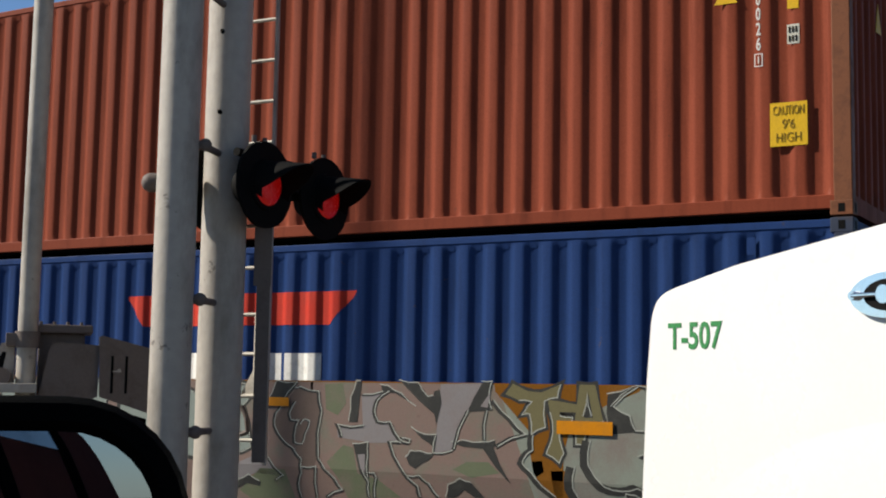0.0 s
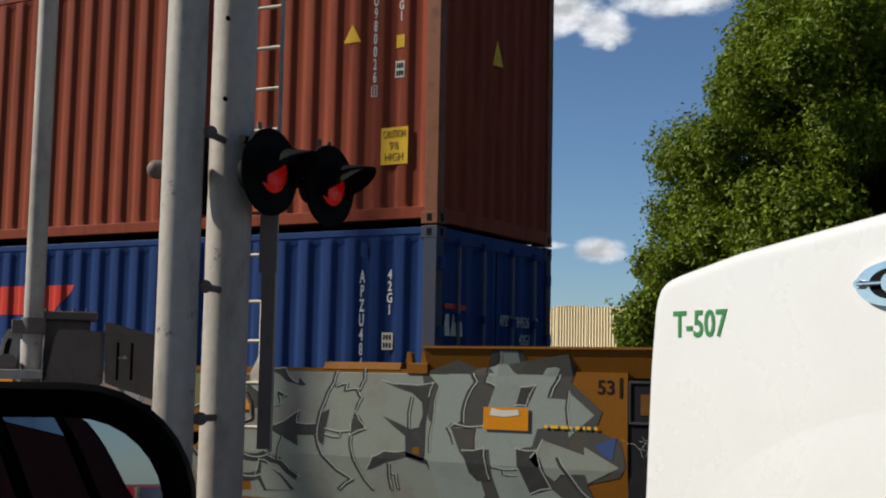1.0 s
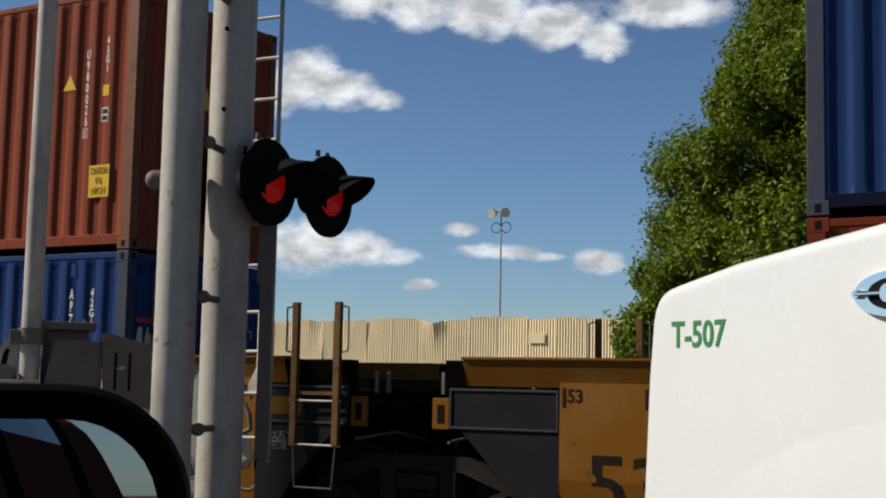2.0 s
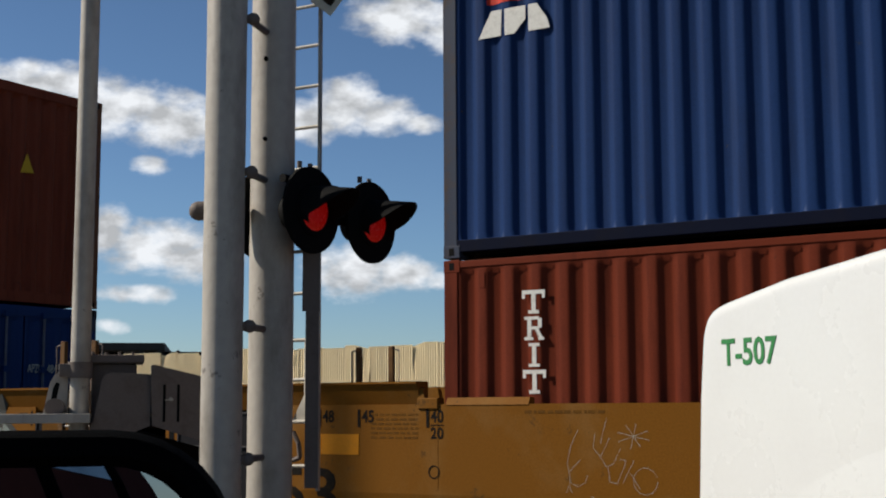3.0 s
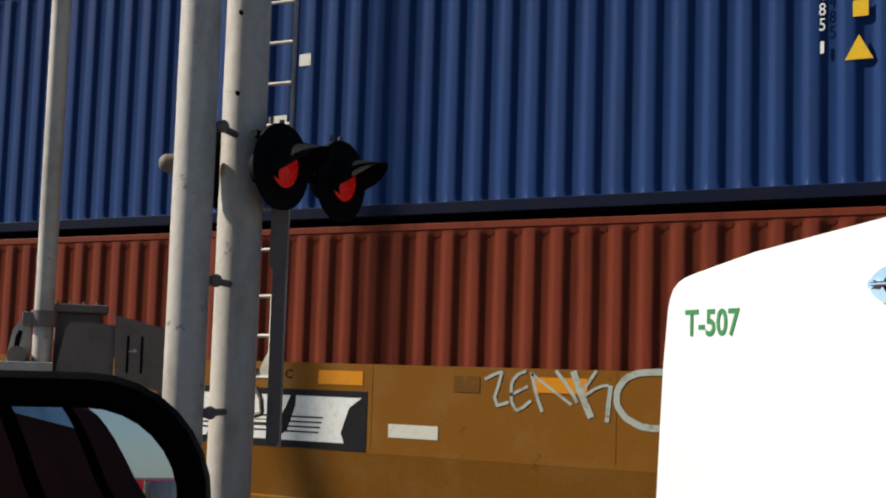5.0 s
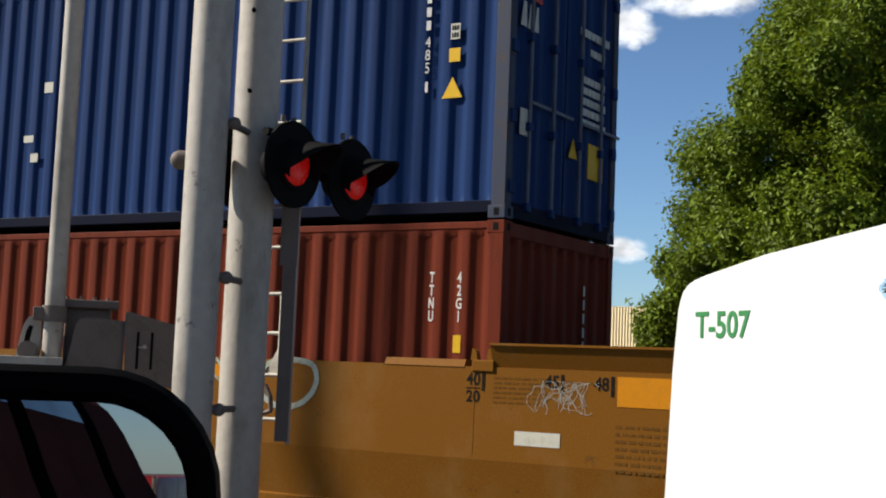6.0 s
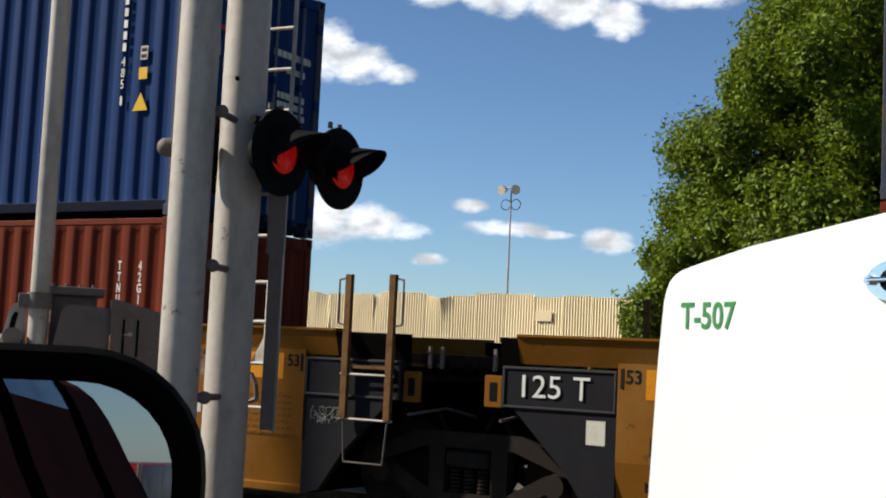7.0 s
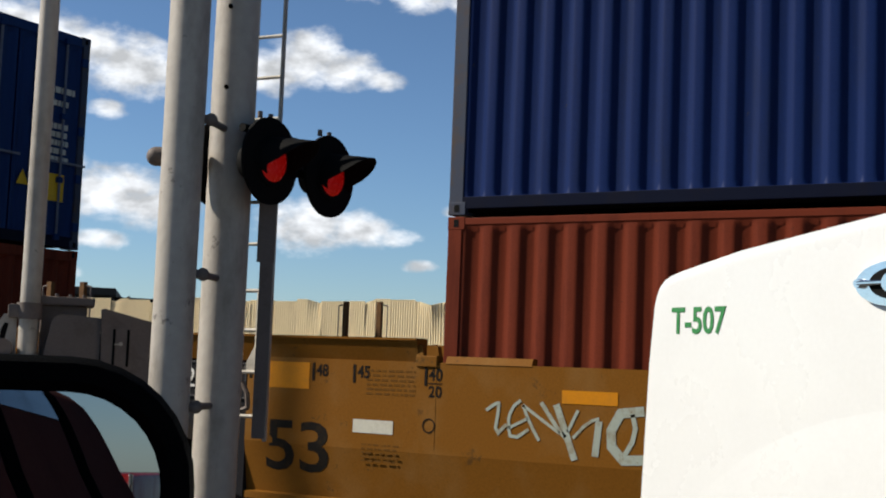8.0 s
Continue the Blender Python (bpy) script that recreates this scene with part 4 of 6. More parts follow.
def build_van():
    t = thing("van", "bright red van waiting behind the dark red car", "van", place=pose(0, 0, GZ, 0, 0, 150) @ pose(-9.9, 0.64, 0, 0, 0, 3))
    bm = one(box, -4.2, 0.0, 0.0, 1.7, 0.35, 1.585, bevel=0.05)
    part("body", bm, VAN_RED, t, smooth=True)
    part("corner_trim", one(rod, (0.01, 0.03, 0.5), (0.01, 0.03, 1.585), 0.02, 10), CHROME, t, "bright corner trim")
    part("front_panel", one(box, -0.02, 0.012, 0.25, 1.45, 1.05, 1.5, bevel=0.01), VAN_RED, t)
    for x in (-3.4, -0.8):
        for y in (0.0, 1.5):
            part("wheel", one(rod, (x, y, 0.33), (x, y + 0.2, 0.33), 0.33, 24), RUBBER, t, smooth=True)


build_car()
build_van()


# ---- the train ----
LENGTH, HALF_W = 12.192, 1.219
PITCH = 0.278


# one fold of the sheet: outer flat, slope, inner flat, slope, with rounded bends
FOLD = ((0.0, 0.0), (0.09, 0.0), (0.15, 0.07), (0.2, 0.25), (0.31, 0.75), (0.36, 0.93), (0.42, 1.0), (0.58, 1.0), (0.64, 0.93), (0.69, 0.75), (0.8, 0.25), (0.85, 0.07), (0.91, 0.0))


def corrugation(x0, x1, depth=0.033, pitch=PITCH):
    """(x, depth) of a folded sheet from x0 to x1."""
    n = max(1, round((x1 - x0) / pitch))
    k = (x1 - x0) / n
    pts = []
    for i in range(n):
        a = x0 + i * k
        pts += [(a + f * k, d) for f, d in [(u, v * depth) for u, v in FOLD]]
    pts.append((x1, 0.0))
    return pts


def folded_sheet(bm, pts, z0, z1, put):
    """A folded sheet whose folds run out flat at both ends; put(x, d, z) gives a place."""
    rows = []
    for z, k in ((z0, 0), (z0 + 0.012, 1), (z0 + 0.075, 1), (z1 - 0.075, 1), (z1 - 0.02, 0), (z1, 0)):
        rows.append([bm.verts.new(put(x, d * k, z)) for x, d in pts])
    for a, b in zip(rows, rows[1:]):
        for i in range(len(pts) - 1):
            bm.faces.new((a[i], a[i + 1], b[i + 1], b[i]))


def paint_strip(bm, pts, top, low, y):
    """Paint on the folds of a near side, between two heights given for each x (None: bare)."""
    for (xa, da), (xb, db) in zip(pts, pts[1:]):
        cuts = 1 if xb - xa < 0.02 else 2
        for c in range(cuts):
            f, g = c / cuts, (c + 1) / cuts
            x0, x1, d0, d1 = xa + (xb - xa) * f, xa + (xb - xa) * g, da + (db - da) * f, da + (db - da) * g
            t0, t1, l0, l1 = top(x0), top(x1), low(x0), low(x1)
            if None in (t0, t1, l0, l1) or t0 <= l0 and t1 <= l1:
                continue
            bm.faces.new([bm.verts.new(p) for p in ((x0, y + d0 - 0.003, l0), (x1, y + d1 - 0.003, l1), (x1, y + d1 - 0.003, max(l1, t1)), (x0, y + d0 - 0.003, max(l0, t0)))])


def container(label, H, paint, rail, post, end, place):
    t = thing("shipping_container", label, "shipping container", "containers on the train", place)
    hl, hw = LENGTH / 2, HALF_W
    pts = corrugation(-hl + 0.13, hl - 0.13)
    for k in (-1, 1):
        bm = bmesh.new()
        folded_sheet(bm, pts, 0.16, H - 0.06, lambda x, d, z: (x, k * (hw - 0.012 - d), z))
        part("side_panel", bm, paint, t, smooth=True)
        part("bottom_rail", one(box, -hl + 0.1, hl - 0.1, *sorted((k * (hw - 0.004), k * (hw - 0.06))), 0.055, 0.165, bevel=0.006), rail, t)
        part("top_rail", one(box, -hl + 0.1, hl - 0.1, *sorted((k * (hw - 0.004), k * (hw - 0.06))), H - 0.075, H - 0.012, bevel=0.006), paint, t)
        for s in (-1, 1):
            part("corner_post", one(box, *sorted((s * (hl - 0.003), s * (hl - 0.15))), *sorted((k * (hw - 0.003), k * (hw - 0.12))), 0.1, H - 0.1, bevel=0.008), post, t)
            for z in (0, H - 0.118):
                bm = one(box, *sorted((s * hl, s * (hl - 0.178))), *sorted((k * hw, k * (hw - 0.162))), z, z + 0.118, bevel=0.006)
                c = part("corner_casting", bm, post, t)
                xm = s * (hl - 0.089)
                part("casting_hole", one(box, xm - 0.026, xm + 0.026, *sorted((k * (hw + 0.002), k * (hw - 0.01))), z + 0.025, z + 0.093), BLACK, c)
                part("casting_hole", one(box, *sorted((s * (hl + 0.002), s * (hl - 0.01))), k * (hw - 0.08) - 0.026, k * (hw - 0.08) + 0.026, z + 0.025, z + 0.093), BLACK, c)
    part("roof", one(box, -hl + 0.1, hl - 0.1, -hw + 0.05, hw - 0.05, H - 0.03, H - 0.015), paint, t)
    part("floor", one(box, -hl + 0.1, hl - 0.1, -hw + 0.06, hw - 0.06, 0.03, 0.16), DARK, t)
    for s in (-1, 1):
        part("sill", one(box, *sorted((s * (hl - 0.008), s * (hl - 0.1))), -hw + 0.12, hw - 0.12, 0.02, 0.16), rail, t)
        part("header", one(box, *sorted((s * (hl - 0.008), s * (hl - 0.1))), -hw + 0.12, hw - 0.12, H - 0.14, H - 0.012), paint, t)
        if s > 0 and end == "door":
            for k in (-1, 1):
                ya, yb = sorted((k * 0.012, k * (hw - 0.125)))
                bm = bmesh.new()
                folded_sheet(bm, corrugation(ya, yb, 0.03, 0.27), 0.16, H - 0.14, lambda x, d, z: (hl - 0.03 - d, x, z))
                leaf = part("door_leaf", bm, paint, t)
                for f in (0.27, 0.73):
                    y = ya + (yb - ya) * f
                    bar = part("lock_rod", one(rod, (hl + 0.005, y, 0.1), (hl + 0.005, y, H - 0.09), 0.017, 10), ROD_GREY, t, "galvanised lock rod")
                    for z in (0.14, 0.9, 1.75, H - 0.13):
                        part("rod_guide", one(box, hl - 0.03, hl + 0.03, y - 0.045, y + 0.045, z - 0.04, z + 0.04, bevel=0.005), paint, bar)
                    part("lock_handle", one(box, hl + 0.01, hl + 0.028, y, y + k * 0.42 if k > 0 else y + 0.4, 1.12, 1.15), ROD_GREY, bar)
                for z in (0.3, 0.95, 1.6, H - 0.35):
                    y = k * (hw - 0.09)
                    part("hinge", one(box, hl - 0.02, hl + 0.02, y - 0.05, y + 0.05, z - 0.06, z + 0.06, bevel=0.008), paint, leaf)
        else:
            bm = bmesh.new()
            folded_sheet(bm, corrugation(-hw + 0.12, hw - 0.12, 0.045, 0.25), 0.15, H - 0.12, lambda x, d, z: (s * (hl - 0.03 - d), x, z))
            part("end_panel", bm, paint, t)
    return t


def end_bars(name, t, y0, y1, z0, z1, rows, mat, label=""):
    """Small writing on a right-hand end."""
    rnd = random.Random(int(y0 * 331) + rows)
    bm = bmesh.new()
    step = (z1 - z0) / rows
    x = LENGTH / 2
    for i in range(rows):
        y = y0
        while y < y1 - 0.03:
            w = min(rnd.uniform(0.04, 0.1), y1 - y)
            box(bm, x - 0.028, x - 0.018, y, y + w, z1 - step * (i + 0.8), z1 - step * (i + 0.15))
            y += w + 0.02
    return tagged(part(name, bm, mat, t, label), kind="stuff")


def door_text(t, body, y, z, w, h):
    """Readable writing on a right-hand end."""
    o = lettering("door_writing", body, y, z, w, h, 0.0, LABEL_WHITE, t, "white stencilled door writing", bold=0.0)
    o.matrix_basis = pose(LENGTH / 2 - 0.02, 0, 0, 0, 0, 90)
    return o


def end_mark(t, y, z, h=0.26):
    """A three-block mark with a red bar above, on a right-hand end."""
    x = LENGTH / 2
    for i, (w, k) in enumerate(((0.12, 0.0), (0.11, 0.0), (0.09, 0.0))):
        a = y + i * 0.135
        bm = one(prism, [(a, z), (a + w, z), (a + w - 0.02, z + h), (a + 0.045, z + h)], 0.0, 0.005, m=pose(x - 0.016, 0, 0, 0, 0, 90))
        part("logo_block", bm, LABEL_WHITE, t, "white logo block")
    part("logo_bar", one(box, x - 0.022, x - 0.016, y + 0.02, y + 0.42, z + h + 0.05, z + h + 0.1), LABEL_RED, t, "red logo bar")


def triangle(t, x, z, s, y, mat):
    part("warning_triangle", one(prism, [(x - s, z - s * 0.85), (x + s, z - s * 0.85), (x, z + s * 0.95)], y - 0.004, y), mat, t, "yellow warning triangle decal")


def boxed(t, x, z, w, h, y, text=True):
    plate("code_label", x - w / 2, x + w / 2, z - h / 2, z + h / 2, y, LABEL_WHITE, t, "small white code label")
    bm = bmesh.new()
    for i in range(3):
        box(bm, x - w * 0.36 + i * w * 0.27, x - w * 0.22 + i * w * 0.27, y - 0.007, y - 0.004, z + h * 0.08, z + h * 0.38)
        box(bm, x - w * 0.36 + i * w * 0.27, x - w * 0.22 + i * w * 0.27, y - 0.007, y - 0.004, z - h * 0.38, z - h * 0.08)
    part("code_bars", bm, TEXT_DARK, t)


TOP_Z, LOW_Z = 2.887, 0.284
H_HIGH, H_STD = 2.896, 2.586
NEAR = -HALF_W + 0.012
UNITS = {"b": -19.38, "c": 0.0, "d": 19.34}
START = TRAIN[0][1]
MOVERS = []


def at_unit(u, z):
    return pose(START + UNITS[u], TRACK_Y, z)


def slab_letter(ch, x, z, h, y, t):
    """A stencilled letter with slab serifs, made of bars; x, z is its middle."""
    bm = bmesh.new()
    k = h / 2

    def bar(x0, x1, z0, z1, d=0.0):
        box(bm, x + x0 * k, x + x1 * k, y - 0.003 - d, y - d * 0.5, z + z0 * k, z + z1 * k)
    if ch == "T":
        bar(-0.2, 0.2, -1.0, 0.66)
        bar(-1.1, 1.1, 0.66, 1.0)
        bar(-0.5, 0.5, -1.0, -0.72, 0.001)
        for e in (-1, 1):
            bar(*sorted((e * 0.82, e * 1.1)), 0.3, 0.7, 0.001)
    elif ch == "I":
        bar(-0.2, 0.2, -1.0, 1.0)
        for z0 in (-1.0, 0.74):
            bar(-0.52, 0.52, z0, z0 + 0.26, 0.001)
    else:
        bar(-0.62, -0.24, -1.0, 1.0)
        bar(-0.9, -0.05, -1.0, -0.74, 0.001)
        bar(-0.9, 0.5, 0.74, 1.0, 0.001)
        bar(-0.3, 0.5, -0.1, 0.16, 0.001)
        bar(0.4, 0.76, 0.04, 0.86, 0.0015)
        for i in range(5):
            bar(0.16 + 0.1 * i, 0.5 + 0.1 * i, -0.1 - 0.18 * (i + 1), -0.1 - 0.18 * i, 0.0005)
        bar(0.42, 0.98, -1.0, -0.76, 0.002)
    part("owner_code", bm, TEXT_WHITE, t, "large white slab code letter")


def load_containers():
    G = NEAR - 0.001
    # unit b: brown red high box over a blue standard one
    t = container("brown red high-cube container stacked on a blue one", H_HIGH, RED_FADED, RED_FADED, POST_RUST, "panel", at_unit("b", TOP_Z))
    MOVERS.append((t, "b", TOP_Z))
    z0 = TOP_Z
    plate("caution_plate", 5.45, 5.75, 3.465 - z0, 3.82 - z0, G, LABEL_YELLOW, t, "worn yellow height caution decal")
    lettering("caution_text", "CAUTION", 5.6, 3.755 - z0, 0.25, 0.075, G - 0.005, WORN_TEXT, t, bold=0.0)
    lettering("caution_text", "9'6", 5.6, 3.645 - z0, 0.1, 0.08, G - 0.005, WORN_TEXT, t, bold=0.0)
    lettering("caution_text", "HIGH", 5.6, 3.535 - z0, 0.2, 0.075, G - 0.005, WORN_TEXT, t, bold=0.0)
    triangle(t, 5.09, 4.78 - z0, 0.1, G, LABEL_YELLOW)
    lettering("number_column", "U980026", 5.36, 4.7 - z0, 0.05, 0.86, G, TEXT_WHITE, t, "white upright container number", upright=True)
    bm = bmesh.new()
    ribbon(bm, [(5.33, 4.14 - z0), (5.39, 4.14 - z0), (5.39, 4.24 - z0), (5.33, 4.24 - z0)], 0.008, G - 0.003, closed=True)
    box(bm, 5.355, 5.365, G - 0.004, G, 4.16 - z0, 4.22 - z0)
    part("check_digit", bm, TEXT_WHITE, t)
    plate("small_label", 5.6, 5.69, 4.585 - z0, 4.71 - z0, G, LABEL_YELLOW, t, "small yellow decal")
    boxed(t, 5.645, 4.375 - z0, 0.1, 0.16, G)
    lettering("type_column", "45G1", 5.65, 5.05 - z0, 0.05, 0.4, G, TEXT_WHITE, t, upright=True)
    bm = one(prism, [(-0.1, 0), (0.12, 0.02), (0.0, 0.27)], 0, 0.005, m=pose(LENGTH / 2 - 0.022, -0.05, 4.6 - z0, 0, 0, 90))
    part("end_triangle", bm, LABEL_YELLOW, t, "yellow warning triangle decal")
    # unit b, lower
    t = container("blue standard shipping container with a red emblem", H_STD, BLUE, BLUE, POST_GREY, "door", at_unit("b", LOW_Z))
    MOVERS.append((t, "b", LOW_Z))
    z0 = LOW_Z
    lettering("number_column", "APZU4845", 5.275, 1.93 - z0, 0.06, 1.08, G, TEXT_WHITE, t, "white upright container number", upright=True)
    lettering("type_column", "42G1", 5.585, 2.26 - z0, 0.06, 0.42, G, TEXT_WHITE, t, "white upright type code", upright=True)
    boxed(t, 5.57, 1.8 - z0, 0.12, 0.16, G)
    plate("lashing_plate", 5.25, 5.32, 2.6 - z0, 2.74 - z0, G, BLUE, t)
    pts = corrugation(-LENGTH / 2 + 0.13, LENGTH / 2 - 0.13)

    def wing_top(x):
        if -1.45 < x < 1.5:
            return 2.4 - z0
        return None

    def wing_low(x):
        if x > 1.16:
            return 2.08 - z0 + (x - 1.16) * 0.97
        if -1.2 < x:
            return 2.08 - z0
        if x > -1.45:
            return 2.08 - z0 + (-1.2 - x) * 1.2
        return None

    bm = bmesh.new()
    paint_strip(bm, pts, wing_top, wing_low, NEAR)
    part("emblem", bm, LABEL_RED, t, "long red winged emblem")
    for xa, xb, lean in ((-1.0, -0.2, 0.2), (0.38, 0.6, 0.0), (0.65, 1.08, 0.0)):
        bm = bmesh.new()
        paint_strip(bm, pts, lambda x: 1.805 - z0 if xa < x < xb else None, lambda x: 0.9 - z0, NEAR)
        part("emblem_block", bm, TEXT_WHITE, t, "tall white emblem block")
    end_mark(t, -1.05, 1.86 - z0, 0.2)
    door_text(t, "APZU", 0.19, 2.05 - z0, 0.24, 0.11)
    door_text(t, "484526", 0.56, 2.05 - z0, 0.34, 0.11)
    door_text(t, "8", 0.9, 2.05 - z0, 0.06, 0.11)
    door_text(t, "42G1", 0.62, 1.87 - z0, 0.24, 0.11)
    # unit c: blue high box over a brown red one
    for u in ("c", "d"):
        t = container("deep blue high-cube container stacked on a brown red one", H_HIGH, BLUE_MID if u == "c" else BLUE_DARK, NAVY, POST_GREY, "door", at_unit(u, TOP_Z))
        MOVERS.append((t, u, TOP_Z))
        z0 = TOP_Z
        for shape in ([(0.0, 0.0), (0.24, 0.0), (0.25, 0.25), (0.14, 0.25)], [(0.28, 0.0), (0.38, 0.0), (0.5, 0.12), (0.5, 0.25), (0.28, 0.25)],
                      [(0.53, 0.0), (0.75, 0.0), (0.72, 0.1), (0.62, 0.25), (0.53, 0.25)]):
            bm = one(prism, [(-5.7 + a, 4.93 + b - z0) for a, b in shape], G - 0.004, G)
            part("logo_block", bm, TEXT_WHITE, t, "white logo block")
        bm = bmesh.new()
        paint_strip(bm, pts, lambda x: 5.33 - z0 if -5.62 < x < -5.0 else None, lambda x: 5.25 - z0, NEAR)
        part("logo_bar", bm, LABEL_RED, t, "red logo bar")
        if u == "c":
            for a, b, w, h in ((0.08, 4.55, 0.14, 0.12), (-0.2, 3.965, 0.16, 0.08), (-0.09, 3.74, 0.12, 0.1)):
                plate("patch", a - w / 2, a + w / 2, b - h / 2 - z0, b + h / 2 - z0, G, LABEL_WHITE, t, "peeling white sticker")
            lettering("number_column", "485", 5.2, 4.46 - z0, 0.055, 0.35, G, TEXT_WHITE, t, "white upright container number", upright=True, bold=0.0)
            lettering("check_digit", "1", 5.2, 4.15 - z0, 0.03, 0.1, G, TEXT_WHITE, t, bold=0.0)
            for i in range(6):
                plate("number_bar", 5.175, 5.225, 4.7 + 0.13 * i - z0, 4.79 + 0.13 * i - z0, G, TEXT_WHITE, t)
            triangle(t, 5.487, 4.12 - z0, 0.11, G, LABEL_YELLOW)
            plate("small_label", 5.44, 5.56, 4.37 - z0, 4.5 - z0, G, LABEL_YELLOW, t, "small yellow decal")
            boxed(t, 5.5, 4.66 - z0, 0.1, 0.15, G)
            end_mark(t, -1.0, 4.72 - z0, 0.24)
            end_bars("door_writing", t, 0.3, 1.0, 4.92 - z0, 5.04 - z0, 1, LABEL_WHITE)
            end_bars("door_writing", t, 0.55, 0.9, 4.75 - z0, 4.86 - z0, 1, LABEL_WHITE)
            end_bars("door_writing", t, 0.4, 0.95, 4.0 - z0, 4.55 - z0, 5, LABEL_WHITE, "rows of worn white door writing")
            plate_bm = one(box, LENGTH / 2 - 0.028, LENGTH / 2 - 0.016, 0.55, 0.9, 3.5 - z0, 3.86 - z0)
            part("door_label", plate_bm, LABEL_YELLOW, t, "yellow door decal")
            bm = one(prism, [(-0.1, 0), (0.1, 0.0), (0.0, 0.2)], 0, 0.006, m=pose(LENGTH / 2 - 0.022, 0.2, 3.65 - z0, 0, 0, 90))
            part("door_triangle", bm, LABEL_YELLOW, t, "yellow warning triangle decal")
            part("door_label", one(box, LENGTH / 2 - 0.028, LENGTH / 2 - 0.016, -0.95, -0.75, 3.7 - z0, 3.95 - z0), LABEL_WHITE, t, "pale door decal")
        t = container("brown red standard container in a yellow well wagon", H_STD, RED, RED, RED, "panel", at_unit(u, LOW_Z))
        MOVERS.append((t, u, LOW_Z))
        z0 = LOW_Z
        if u == "c":
            for i, ch in enumerate("TRIT"):
                slab_letter(ch, -5.155, 2.445 - 0.2365 * i - z0, 0.21, G, t)
            lettering("type_column", "42G1", 5.645, 2.17 - z0, 0.06, 0.46, G, TEXT_WHITE, t, upright=True)
            lettering("number_column", "TTNU", 5.35, 2.17 - z0, 0.055, 0.46, G, TEXT_WHITE, t, upright=True)
            plate("small_label", 5.6, 5.68, 1.66 - z0, 1.82 - z0, G, LABEL_YELLOW, t, "small yellow decal")
            bm = bmesh.new()
            for i in range(6):
                box(bm, LENGTH / 2 - 0.03, LENGTH / 2 - 0.022, 0.55, 0.58, 2.3 - 0.14 * i - z0, 2.4 - 0.14 * i - z0)
            part("end_number", bm, LABEL_WHITE, t)
            plate("lashing_plate", -5.72, -5.66, 2.6 - z0, 2.74 - z0, G, RED, t)


load_containers()

WHEELSETS = []


def sweep(bm, pts, x0, x1):
    """An outline of (y, z) points carried along the wagon from x0 to x1."""
    return prism(bm, pts, -x1, -x0, m=pose(0, 0, 0, 0, 0, 90))


